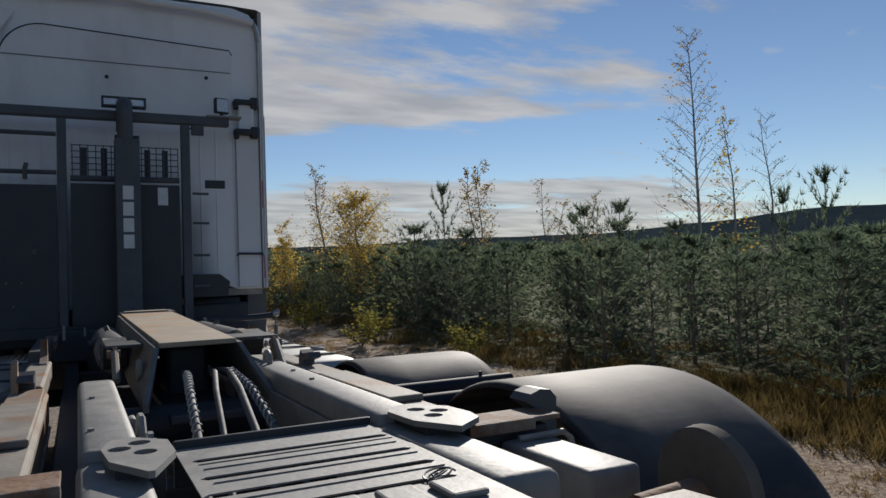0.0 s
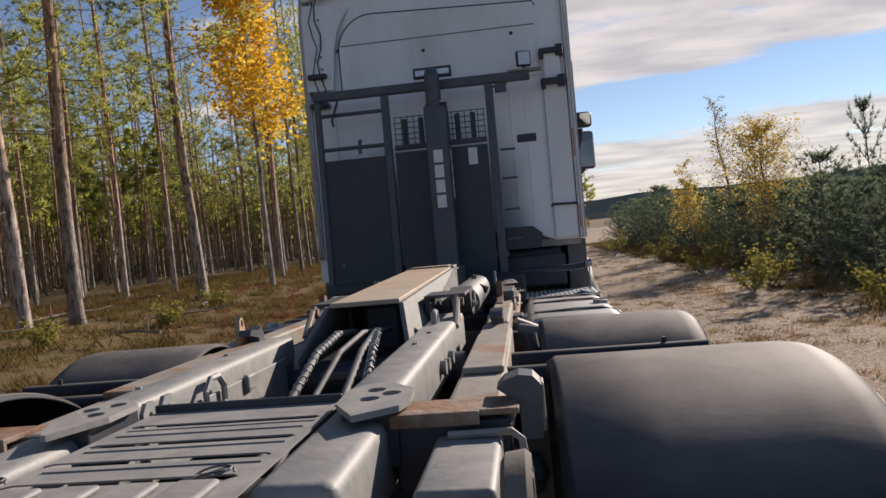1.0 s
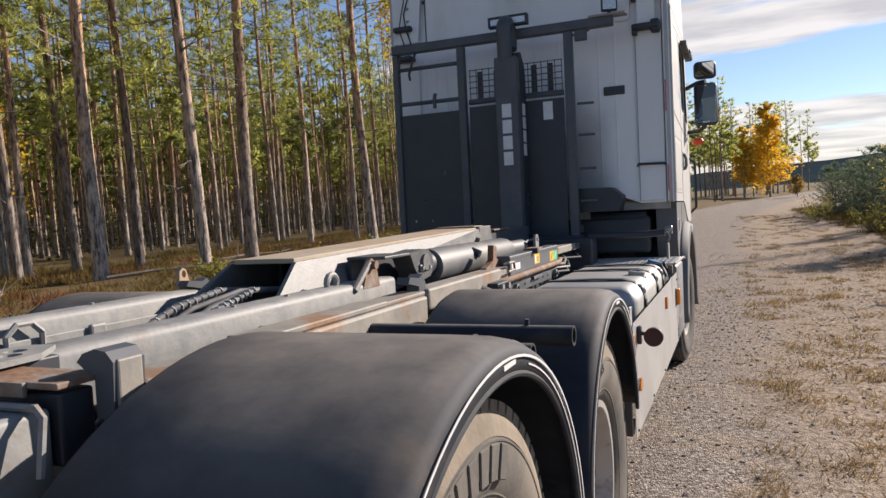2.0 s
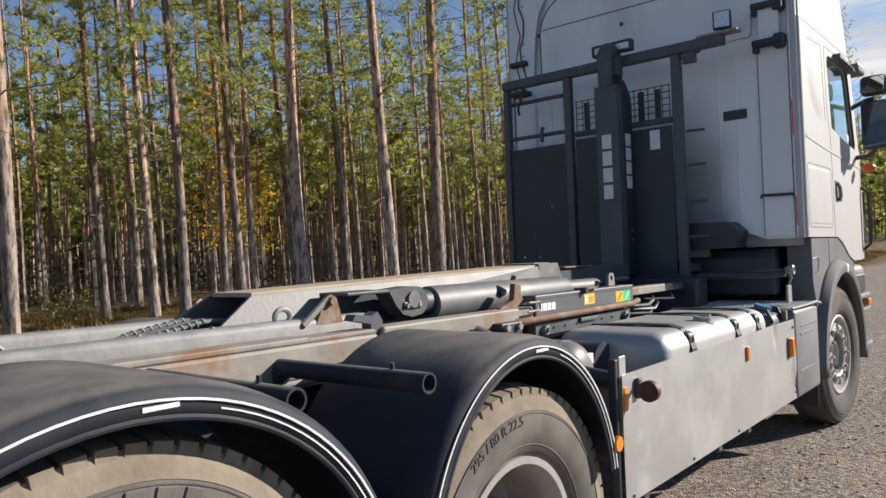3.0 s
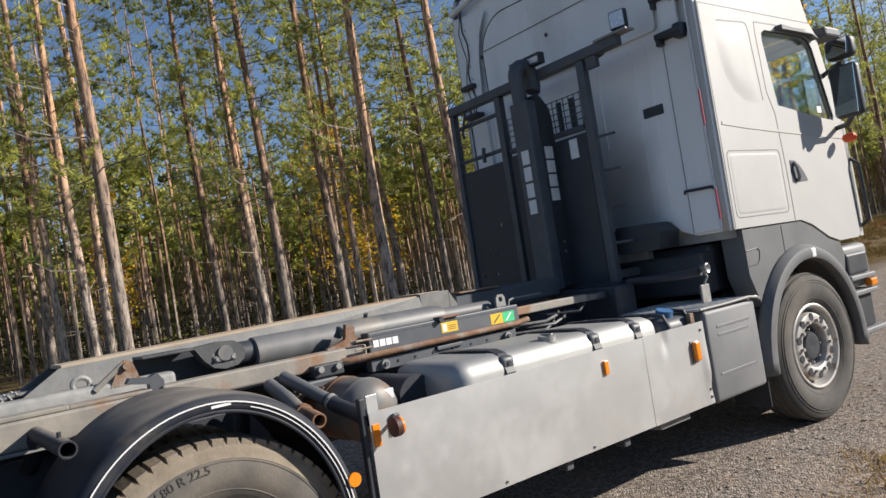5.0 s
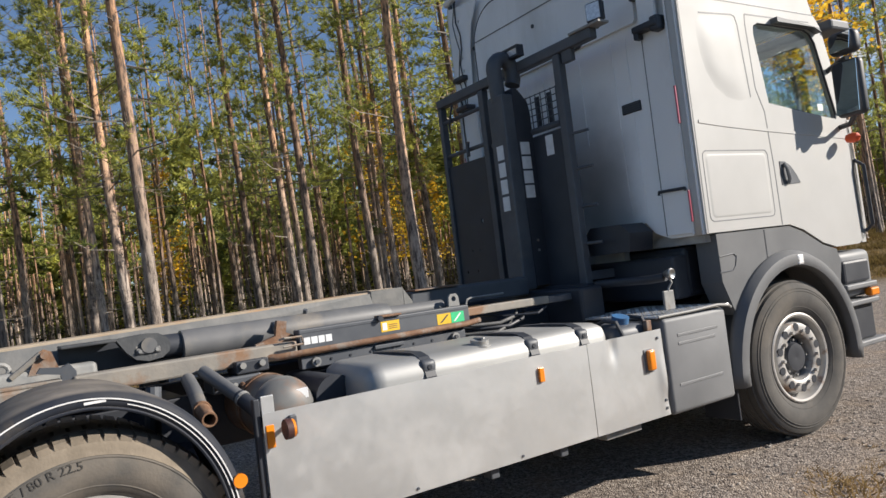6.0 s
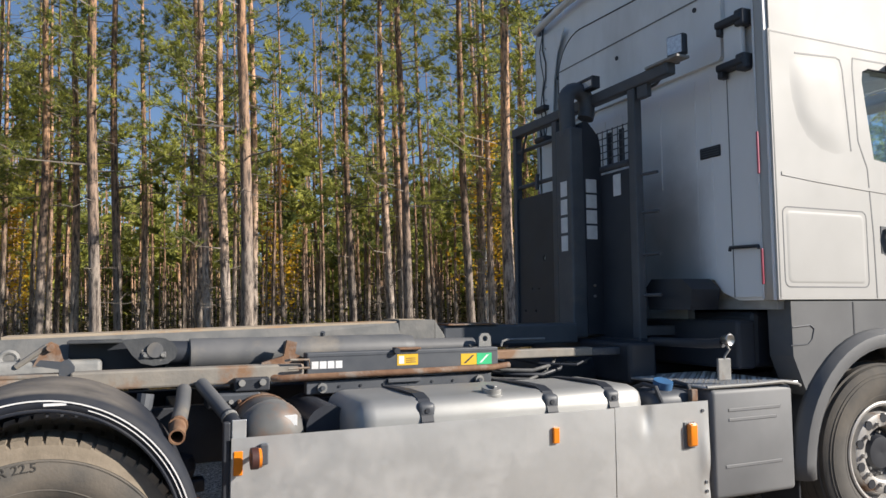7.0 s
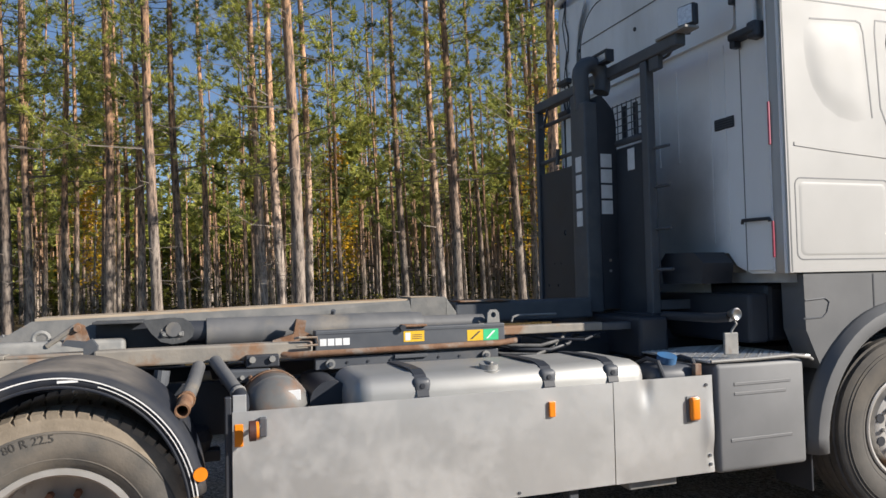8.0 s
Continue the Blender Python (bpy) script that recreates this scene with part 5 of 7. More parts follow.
part("ceiling_liner", box(CX0 + 0.05, CX1 - 0.05, 3.6, 5.1, 2.99, 3.04), M_interior, cab)
# high roof: two upright sides and the skin that runs over them
roof_line = [(3.575, 4.0), (3.95, 4.0), (4.25, 3.96), (4.50, 3.87), (4.72, 3.72), (4.90, 3.52), (5.04, 3.28), (5.12, 3.05)]
roof_side = [(3.575, 3.046)] + roof_line[::-1]
roof = part("roof", plate(roof_side, [], 0, CX1 - 0.035, CX1 - 0.004), M_white, cab)
part("roof_side", plate(roof_side, [], 0, CX0 + 0.004, CX0 + 0.035), M_white, cab)
part("roof_skin", lofted([[(x, y, z + dz) for y, z in roof_line] for x, dz in ((CX0 + 0.004, 0.0), (CX0 + 0.05, 0.02), (CX0 + 0.3, 0.03), (CX1 - 0.3, 0.03), (CX1 - 0.05, 0.02), (CX1 - 0.004, 0.0))]), M_white, cab, "", True)
part("roof_front", plate([(CX0, 3.03), (CX1, 3.03), (CX1 - 0.12, 3.05), (CX0 + 0.12, 3.05)], [], 1, 5.26, 5.30), M_white, cab)
part("roof_rim", box(CX0 + 0.002, CX1 - 0.002, 3.565, 5.1, 3.035, 3.06, 0.01), M_white, cab)
# rear wall and roof back, with pressed seams
rear_out = [(-1.20, 1.30), (0.50, 1.30), (0.50, 1.64), (0.73, 1.64), (0.80, 1.56), (0.92, 1.512), (1.17, 1.512), (1.17, 3.06), (1.165, 3.74), (1.14, 3.86), (1.06, 3.955), (0.92, 3.995), (-0.95, 3.995), (-1.09, 3.955), (-1.17, 3.86), (-1.195, 3.74), (-1.20, 3.06)]
rear = part("rear_wall", plate(rear_out, [], 1, 3.545, 3.60), M_shade_rear, cab, "dirty white rear wall")
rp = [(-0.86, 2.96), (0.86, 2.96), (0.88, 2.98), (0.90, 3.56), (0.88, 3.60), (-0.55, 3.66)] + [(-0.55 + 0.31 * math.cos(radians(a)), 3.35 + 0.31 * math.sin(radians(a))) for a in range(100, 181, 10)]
part("roof_panel", plate(rp, [], 1, 3.512, 3.544), M_shade_dirtwhite, cab, "raised rear roof panel with a rounded corner")
part("seam", tube(bmesh.new(), [(x_, 3.513, z_) for x_, z_ in rp[3:] + rp[:1]], 0.006, 6), M_black, cab, "dark rubber seal round the panel")
part("seam", box(-0.84, 0.88, 3.507, 3.5115, 3.395, 3.403), M_grey, cab)
stay = plate([(-1.17, 3.02), (-0.93, 3.02), (-0.90, 3.35), (-0.85, 3.56), (-0.74, 3.74), (-1.17, 3.80)], [disc_pts(-1.02, 3.10 + 0.11 * k, 0.012, n=10) for k in range(6)], 1, 3.492, 3.500)
part("deflector_stay", stay, M_shade_dirtwhite, cab, "perforated pale sheet behind the left deflector")
part("roof_lip", tube(bmesh.new(), [(-1.15, 3.47, 3.84), (-0.7, 3.46, 3.90), (0.0, 3.46, 3.93), (0.7, 3.46, 3.91), (1.08, 3.47, 3.86)], 0.030, 10), M_shade_dirtwhite, cab, "pale roof spoiler lip", True)
for x in (0.62, 0.75, 0.90):
    part("pressed_rib", box(x - 0.006, x + 0.006, 3.538, 3.5455, 1.70, 2.90, 0.003), M_shade_rear, cab)
for x in (-0.9, -0.8, -0.7, -0.58, -0.3, -0.1, 0.1, 0.3):
    part("pressed_rib", box(x - 0.008, x + 0.008, 3.536, 3.5455, 2.25, 2.86, 0.003), M_shade_rear, cab)
for x, z in ((-0.87, 3.36), (0.68, 3.34), (-0.1, 3.28)):
    part("hole", bar((x, 3.506, z), (x, 3.514, z), 0.016, 12), M_black, cab)
part("air_grille", box(0.655, 0.822, 3.536, 3.546, 2.388, 2.458, 0.006), M_black, cab, "black louvred vent")
for k in range(4):
    part("grille_slat", box(0.662, 0.815, 3.531, 3.537, 2.398 + k * 0.015, 2.404 + k * 0.015), M_dark, cab)
for z in (2.86, 3.12):
    br = part("hinge_bracket", box(0.90, 1.10, 3.44, 3.54, z, z + 0.045, 0.012), M_black, cab, "black plastic deflector bracket")
    part("hinge_bracket", box(-1.15, -0.98, 3.44, 3.54, z, z + 0.045, 0.012), M_black, cab)
    part("bracket_knuckle", box(1.04, 1.11, 3.45, 3.54, z - 0.03, z + 0.07, 0.015), M_black, cab)
    part("bracket_lug", box(0.90, 0.94, 3.455, 3.51, z - 0.04, z + 0.02, 0.008), M_black, cab)
part("bracket_plate", box(0.935, 1.075, 3.475, 3.512, 2.90, 3.125, 0.012), M_shade_dirtwhite, cab, "pale plate between the two brackets")
# side air deflectors, standing out behind the cab
for s, x in ((1, 1.165), (-1, -1.195)):
    rows = []
    for y, dx in ((3.505, -0.034), (3.520, -0.014), (3.545, -0.004), (3.574, 0.006)):
        rows.append([(x + s * dx - s * 0.05 * smooth01(3.7, 3.95, z), y, z) for z in (1.512, 1.7, 2.0, 2.4, 2.8, 3.05, 3.3, 3.5, 3.7, 3.80, 3.88)])
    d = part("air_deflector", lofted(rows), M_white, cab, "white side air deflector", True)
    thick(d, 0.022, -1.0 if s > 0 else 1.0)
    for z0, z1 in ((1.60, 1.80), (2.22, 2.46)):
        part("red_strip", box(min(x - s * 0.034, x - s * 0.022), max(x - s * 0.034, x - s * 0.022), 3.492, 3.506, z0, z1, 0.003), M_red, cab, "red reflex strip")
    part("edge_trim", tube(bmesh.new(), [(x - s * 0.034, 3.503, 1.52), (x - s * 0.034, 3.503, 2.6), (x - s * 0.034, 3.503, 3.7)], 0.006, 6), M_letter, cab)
    inner = part("deflector_inner", box(min(x - s * 0.25, x - s * 0.05), max(x - s * 0.25, x - s * 0.05), 3.515, 3.540, 1.53, 2.86, 0.004), M_shade_dirtwhite, cab)
la = part("latch_bar", tube(bmesh.new(), [(0.905, 3.50, 1.80), (0.91, 3.497, 1.82), (1.12, 3.49, 1.815), (1.125, 3.49, 1.80)], 0.010, 8), M_black, cab, "black latch rod")
part("seam_line", box(0.916, 0.920, 3.511, 3.5165, 1.53, 2.85), M_grey, cab)
bm = bmesh.new()
random.seed(4)
for k in range(3):
    pts = [(-1.13 + 0.05 * k + 0.03 * math.sin(i * 1.7 + k), 3.50 - 0.008 * k, 3.9 - i * 0.125) for i in range(9)]
    tube(bm, pts, 0.006, 6)
part("cable", bm, M_black, cab, "loose black cables")
# windows
glass = part("window", plate([(y, z) for y, z in window], [], 0, CX1 - 0.03, CX1 - 0.024), M_glass, cab, "tinted side window")
glass.visible_shadow = False
g2 = part("window", plate([(y, z) for y, z in window], [], 0, CX0 + 0.024, CX0 + 0.03), M_glass, cab)
g2.visible_shadow = False
bm = bmesh.new()
for i in range(len(window)):
    a, b = window[i], window[(i + 1) % len(window)]
    tube(bm, [(CX1 - 0.010, *a), (CX1 - 0.010, *b)], 0.008, 6)
part("window_seal", bm, M_black, cab, "black rubber window seal")
ws = part("windscreen", plate([(CX0 + 0.12, 2.25), (CX1 - 0.12, 2.25), (CX1 - 0.18, 2.98), (CX0 + 0.18, 2.98)], [], 1, 5.28, 5.286), M_glass, cab)
ws.visible_shadow = False
part("front_panel", plate([(CX0, 1.32), (CX1, 1.32), (CX1, 2.26), (CX0, 2.26)], [], 1, 5.38, 5.44), M_white, cab)
part("dashboard", box(CX0 + 0.08, CX1 - 0.08, 4.95, 5.35, 1.9, 2.22, 0.05), M_seat, cab)
for x in (0.55, -0.62):
    se = part("seat", box(x - 0.27, x + 0.27, 4.15, 4.65, 1.75, 1.95, 0.06), M_seat, cab, "dark cloth seat")
    part("seat_back", box(x - 0.25, x + 0.25, 4.08, 4.24, 1.95, 2.56, 0.06), M_seat, se)
    part("head_rest", box(x - 0.14, x + 0.14, 4.12, 4.24, 2.58, 2.80, 0.05), M_seat, se)
part("window_mark", box(CX1 - 0.0235, CX1 - 0.022, 5.06, 5.13, 2.33, 2.38), M_letter, cab)
# door: shut lines as narrow grooves, raised panels, handle


def strip(pts, w, x0, x1, material, name="shut_line"):
    bm = bmesh.new()
    for (ya, za), (yb, zb) in zip(pts, pts[1:]):
        d = Vector((yb - ya, zb - za)).normalized() * (w / 2)
        n = Vector((-d.y, d.x))
        hexa(bm, [(x0, ya - n.x, za - n.y), (x1, ya - n.x, za - n.y), (x1, ya + n.x, za + n.y), (x0, ya + n.x, za + n.y), (x0, yb - n.x, zb - n.y), (x1, yb - n.x, zb - n.y), (x1, yb + n.x, zb + n.y), (x0, yb + n.x, zb + n.y)])
    return part(name, bm, material, cab)


strip([(3.575, 1.52), (3.575, 2.2), (3.57, 3.04)], 0.008, CX1 - 0.001, CX1 + 0.0015, M_grey)
strip([(4.375, 1.52), (4.37, 1.9), (4.345, 2.30), (4.275, 2.46), (4.255, 2.9), (4.262, 2.972), (5.05, 2.985)], 0.009, CX1 - 0.001, CX1 + 0.0015, M_grey)
strip([(3.765, 2.936), (4.11, 2.955), (4.145, 2.945), (4.165, 2.89), (4.208, 2.395)], 0.009, CX1 - 0.001, CX1 + 0.0015, M_grey)
strip([(3.57, 3.04), (5.12, 3.045)], 0.008, CX1 - 0.001, CX1 + 0.0015, M_grey)


def raised(outline, inset, h, name, material=M_white):
    """A low panel with a sloping edge on the cab's side."""
    cy = sum(p[0] for p in outline) / len(outline)
    cz = sum(p[1] for p in outline) / len(outline)
    bm = bmesh.new()
    steps = ((0.0, 0.0), (0.12, 0.06), (0.25, 0.20), (0.4, 0.42), (0.55, 0.65), (0.7, 0.83), (0.85, 0.95), (1.0, 1.0))
    rings = [[bm.verts.new((CX1 - 0.001 + h * b_, y + (cy - y) * inset * a_, z + (cz - z) * inset * a_)) for y, z in outline] for a_, b_ in steps]
    n = len(outline)
    for a, b in zip(rings, rings[1:]):
        for i in range(n):
            bm.faces.new((a[i], a[(i + 1) % n], b[(i + 1) % n], b[i]))
    bm.faces.new(rings[-1])
    return part(name, bm, material, cab, "", True)


def rounded(y0, y1, z0, z1, r, n=5):
    pts = []
    for cy, cz, a0 in ((y1 - r, z0 + r, -90), (y1 - r, z1 - r, 0), (y0 + r, z1 - r, 90), (y0 + r, z0 + r, 180)):
        for k in range(n + 1):
            a = radians(a0 + 90 * k / n)
            pts.append((cy + r * math.cos(a), cz + r * math.sin(a)))
    return pts


raised(rounded(3.63, 4.295, 1.60, 2.02, 0.035), 0.10, 0.004, "side_locker")
strip(rounded(3.615, 4.31, 1.585, 2.035, 0.04) + [rounded(3.615, 4.31, 1.585, 2.035, 0.04)[0]], 0.007, CX1 - 0.001, CX1 + 0.0012, M_grey)
up = [(3.70, 2.90), (3.695, 2.78), (3.71, 2.66), (3.75, 2.54), (3.83, 2.43), (3.95, 2.36), (4.09, 2.335), (4.20, 2.36), (4.19, 2.55), (4.17, 2.75), (4.145, 2.90), (4.10, 2.945), (3.90, 2.945), (3.76, 2.94)]
raised(up[::-1], 0.66, 0.013, "sleeper_bulge")
strip([(3.62, 2.223), (3.9, 2.20), (4.3, 2.175), (4.7, 2.155), (5.08, 2.135), (5.42, 2.12)], 0.02, CX1 - 0.002, CX1 + 0.004, M_white, "belt_line")
hd = part("door_handle", plate([(4.435, 1.79), (4.66, 1.80), (4.62, 1.86), (4.56, 1.92), (4.50, 1.952), (4.435, 1.955)], [], 0, CX1 - 0.001, CX1 + 0.004), M_dark, cab, "dark recessed door handle")
part("handle_grip", tube(bmesh.new(), [(CX1 + 0.01, 4.475, 1.94), (CX1 + 0.026, 4.482, 1.90), (CX1 + 0.026, 4.495, 1.83), (CX1 + 0.01, 4.50, 1.80)], 0.013, 8), M_grey, cab, "", True)
part("grab_rail", tube(bmesh.new(), [(CX1 + 0.0, 5.42, 1.95), (CX1 + 0.05, 5.45, 1.90), (CX1 + 0.05, 5.47, 1.45), (CX1, 5.45, 1.40)], 0.014, 8), M_black, cab, "black grab rail", True)
part("sun_visor", plate([(4.56, 2.965), (5.08, 2.93), (5.12, 2.90), (5.02, 2.93), (4.56, 2.93)][::-1], [], 0, CX1 - 0.004, CX1 + 0.055), M_dark, cab, "smoked rain deflector over the window")
part("roof_visor", box(CX0 + 0.1, CX1 + 0.06, 5.26, 5.52, 2.94, 3.02, 0.02), M_dark, cab, "dark sun visor")
# mirrors
for s, x in ((1, 1.37), (-1, -1.40)):
    mi = part("mirror", box(x - 0.108, x + 0.108, 5.10, 5.185, 2.24, 2.65, 0.038, 4), M_black, cab, "large black door mirror", True)
    mg = part("mirror_glass", box(-0.098, 0.098, -0.002, 0.002, -0.185, 0.185), M_mirror, cab)
    mg.matrix_basis = Matrix.Translation((x, 5.088, 2.445)) @ Matrix.Rotation(radians(-s * 16), 4, "Z") @ Matrix.Rotation(radians(-4), 4, "X")
    part("mirror", box(x - 0.105, x + 0.105, 5.09, 5.20, 2.69, 2.86, 0.045, 4), M_black, cab, "wide-angle black mirror", True)
    mg = part("mirror_glass", box(-0.085, 0.085, -0.002, 0.002, -0.065, 0.065), M_mirror, cab)
    mg.matrix_basis = Matrix.Translation((x, 5.078, 2.775)) @ Matrix.Rotation(radians(-s * 16), 4, "Z") @ Matrix.Rotation(radians(-12), 4, "X")
    part("mirror_arm", tube(bmesh.new(), [(s * 1.17, 5.22, 2.62), (s * 1.30, 5.20, 2.67), (x, 5.16, 2.67)], 0.02, 8), M_black, cab, "", True)
    part("mirror_arm", tube(bmesh.new(), [(s * 1.17, 5.30, 2.20), (s * 1.30, 5.22, 2.20), (x, 5.16, 2.25)], 0.02, 8), M_black, cab, "", True)
    part("arm_lamp", lathe([(0.0, 0.0), (0.02, 0.03), (0.06, 0.04), (0.10, 0.03), (0.12, 0.0)], (s * 1.22 - (0.12 if s < 0 else 0), 5.26, 2.10), 16), M_orange if s < 0 else mat("orange_red_lens", (0.75, 0.10, 0.02), (0.7, 0.08, 0.02), 0.25), cab, "orange-red side lamp", True)
# grey lower body: skirt, arch, bumper, steps
for s, xo in ((1, 1.178), (-1, -1.208)):
    x0, x1 = min(xo, xo - s * 0.16), max(xo, xo - s * 0.16)
    arch = [(4.385 + 0.70 * math.cos(radians(a)), 0.605 + 0.70 * math.sin(radians(a))) for a in range(172, 20, -8)]
    out = [(3.655, 1.505), (3.66, 1.20), (3.76, 0.98)] + [p for p in arch if p[1] > 0.98] + [(5.0, 1.0), (5.06, 1.20), (5.02, 1.30), (4.85, 1.345), (4.62, 1.455), (4.46, 1.505)]
    sk = part("cab_skirt", plate(out, [], 0, x0, x1), M_skirt, cab, "grey plastic lower cab panel")
    bm = bmesh.new()
    for (ya, za), (yb, zb) in zip([(3.86, 1.36), (4.0, 1.37), (4.03, 1.35), (4.01, 1.29), (3.98, 1.265), (3.84, 1.26)], [(4.0, 1.37), (4.03, 1.35), (4.01, 1.29), (3.98, 1.265), (3.84, 1.26), (3.84, 1.26)]):
        if (ya, za) != (yb, zb):
            tube(bm, [(xo + s * 0.001, ya - 0.2, za), (xo + s * 0.001, yb - 0.2, zb)], 0.004, 5)
    part("hatch_line", bm, M_dark, cab)
    part("skirt_gap", box(min(xo - s * 0.001, xo + s * 0.002), max(xo - s * 0.001, xo + s * 0.002), 4.16, 4.17, 1.31, 1.50), M_black, cab)
    rows = []
    for a in range(-6, 190, 7):
        t = radians(a)
        row = []
        for x, rr in ((0.80, 0.70), (1.15, 0.70), (1.175, 0.672), (1.205, 0.664), (1.238, 0.674), (1.247, 0.70), (1.238, 0.745), (1.195, 0.772), (1.17, 0.78)):
            row.append((s * x + (0.0 if s > 0 else -0.0), 4.385 + rr * (0.93 if math.cos(t) > 0 else 0.985) * math.cos(t), 0.575 + rr * 0.985 * math.sin(t)))
        rows.append(row)
    ar = P("wheel_arch", lofted(rows), M_skirt, truck, "grey front wheel arch with lip", True)
    thick(ar, 0.006, 0.0)
    part("arch_clip", box(min(s * 1.17, s * 1.25), max(s * 1.17, s * 1.25), 4.40, 4.47, 1.235, 1.305, 0.012), M_line, ar, "pale arch clip")
    bp = P("bumper", box(min(s * 0.3, s * 1.17), max(s * 0.3, s * 1.17), 5.04, 5.50, 0.92, 1.27, 0.05, 3), M_grey, truck, "grey bumper corner with boarding steps", True)
    part("step_well", box(min(s * 0.85, s * 1.19), max(s * 0.85, s * 1.19), 5.06, 5.42, 1.03, 1.20, 0.02), M_black, bp)
    part("step_tread", box(min(s * 0.85, s * 1.215), max(s * 0.85, s * 1.215), 5.03, 5.46, 0.985, 1.025, 0.010), M_grey, bp)
    part("step_tread", box(min(s * 0.85, s * 1.215), max(s * 0.85, s * 1.215), 5.03, 5.46, 0.865, 0.905, 0.010), M_grey, bp)
    part("step_well", box(min(s * 0.85, s * 1.17), max(s * 0.85, s * 1.17), 5.05, 5.44, 0.60, 0.88, 0.02), M_black, bp)
    part("bottom_step", box(min(s * 0.85, s * 1.21), max(s * 0.85, s * 1.21), 5.02, 5.52, 0.555, 0.60, 0.012), M_grey, bp)
    part("bumper_lamp", box(min(s * 1.17, s * 1.225), max(s * 1.17, s * 1.225), 5.34, 5.46, 0.915, 0.975, 0.012), M_orange, bp, "orange corner lamp")
P("bumper_middle", box(-0.9, 0.9, 5.30, 5.56, 0.45, 1.30, 0.04), M_grey)
P("under_cab", box(-0.95, 0.95, 3.62, 5.1, 1.12, 1.45, 0.03), M_black, truck, "black cab underside")
P("rear_apron", box(-1.05, 0.98, 3.46, 3.60, 1.12, 1.40, 0.02), M_black, truck, "black panel below the cab's back")
bm = plate([(0.42, 1.46), (0.78, 1.46), (0.80, 1.58), (0.72, 1.645), (0.45, 1.65), (0.40, 1.6)], [], 1, 3.30, 3.52)
P("air_intake_box", bm, M_black, truck, "black intake box behind the cab")

# -- headboard rack --
RY = 3.20
rack = P("headboard_rack", box(-1.045, 0.80, RY - 0.035, RY + 0.035, 2.855, 2.93, 0.01), M_dark, truck, "dark steel headboard rack with mesh and sheets")
part("bar_tip", box(0.62, 0.90, RY - 0.05, RY + 0.05, 2.925, 2.942, 0.004), M_frame, rack)
for x0, x1 in ((-1.04, -0.99), (-0.462, -0.398), (0.420, 0.488)):
    part("post", box(x0, x1, RY - 0.03, RY + 0.03, 1.20, 2.855, 0.008), M_dark, rack)
part("sheet", plate([(-0.99, 1.28), (-0.466, 1.28), (-0.466, 2.345), (-0.99, 2.345)], [disc_pts(-0.62, 1.85, 0.014, 0.022, 8), disc_pts(-0.80, 1.62, 0.008, n=8), disc_pts(-0.70, 1.62, 0.008, n=8), disc_pts(-0.9, 1.45, 0.012, n=8), disc_pts(-0.75, 1.45, 0.012, n=8)], 1, RY - 0.010, RY + 0.002), M_black, rack, "black guard sheet")
part("sheet", box(-0.374, 0.404, RY - 0.010, RY + 0.002, 1.28, 2.36), M_black, rack, "black guard sheet")
part("sheet", box(-1.05, 0.52, RY - 0.06, RY + 0.05, 1.20, 1.285, 0.01), M_black, rack)
for z in (2.44, 2.73):
    part("rail", bar((-0.99, RY, z), (-0.466, RY, z), 0.017, 8), M_dark, rack)
part("rail", bar((-0.374, RY, 2.40), (0.404, RY, 2.40), 0.022, 8), M_dark, rack)
part("rail_clamp", tube(bmesh.new(), [(-0.67, RY - 0.03, 2.38), (-0.67, RY - 0.03, 2.46), (-0.66, RY - 0.03, 2.50)], 0.016, 8), M_dark, rack)
part("dangling_cable", tube(bmesh.new(), [(-0.83, RY - 0.02, 2.85), (-0.86, RY - 0.03, 2.76), (-0.89, RY - 0.03, 2.68), (-0.88, RY - 0.03, 2.63)], 0.010, 6), M_black, rack)
# wire mesh between the middle posts
bm = bmesh.new()
for i in range(15):
    x = -0.36 + i * 0.054
    tube(bm, [(x, RY - 0.005, 2.41), (x, RY - 0.005, 2.66)], 0.004, 5)
for k in range(6):
    z = 2.42 + k * 0.047
    tube(bm, [(-0.37, RY + 0.003, z), (0.40, RY + 0.003, z)], 0.004, 5)
part("wire_mesh", bm, M_dark, rack, "dark wire guard mesh")
# plain dark blocks in place of the large letters behind the mesh
for x in (-0.28, -0.14, 0.17, 0.30):
    part("dark_letter_shape", box(x - 0.022, x + 0.022, RY + 0.012, RY + 0.022, 2.42, 2.64), M_black, rack)
part("white_label", box(0.24, 0.315, RY - 0.0135, RY - 0.0105, 2.20, 2.34), M_letter, rack, "pale paper label")
for z in (2.30, 2.06, 1.80, 1.55):
    part("step_peg", bar((0.505, RY, z), (0.63, RY + 0.02, z), 0.010, 8), M_dark, rack)
part("brace", tube(bmesh.new(), [(0.46, RY, 2.82), (0.60, RY + 0.06, 2.86), (0.66, RY + 0.08, 2.93)], 0.010, 6), M_dark, rack)
part("brace", box(0.505, 0.60, RY - 0.02, RY + 0.02, 2.775, 2.86, 0.006), M_dark, rack)
for y, x in ((3.35, -1.0), (3.35, -0.42), (3.35, 0.45)):
    part("tie_back", box(x - 0.02, x + 0.02, RY + 0.04, 3.50, 1.30, 1.36, 0.004), M_dark, rack)
P("chassis_tower", box(-0.50, 0.62, 2.98, 3.18, 1.03, 1.27, 0.02), M_black, truck, "black base of the headboard")
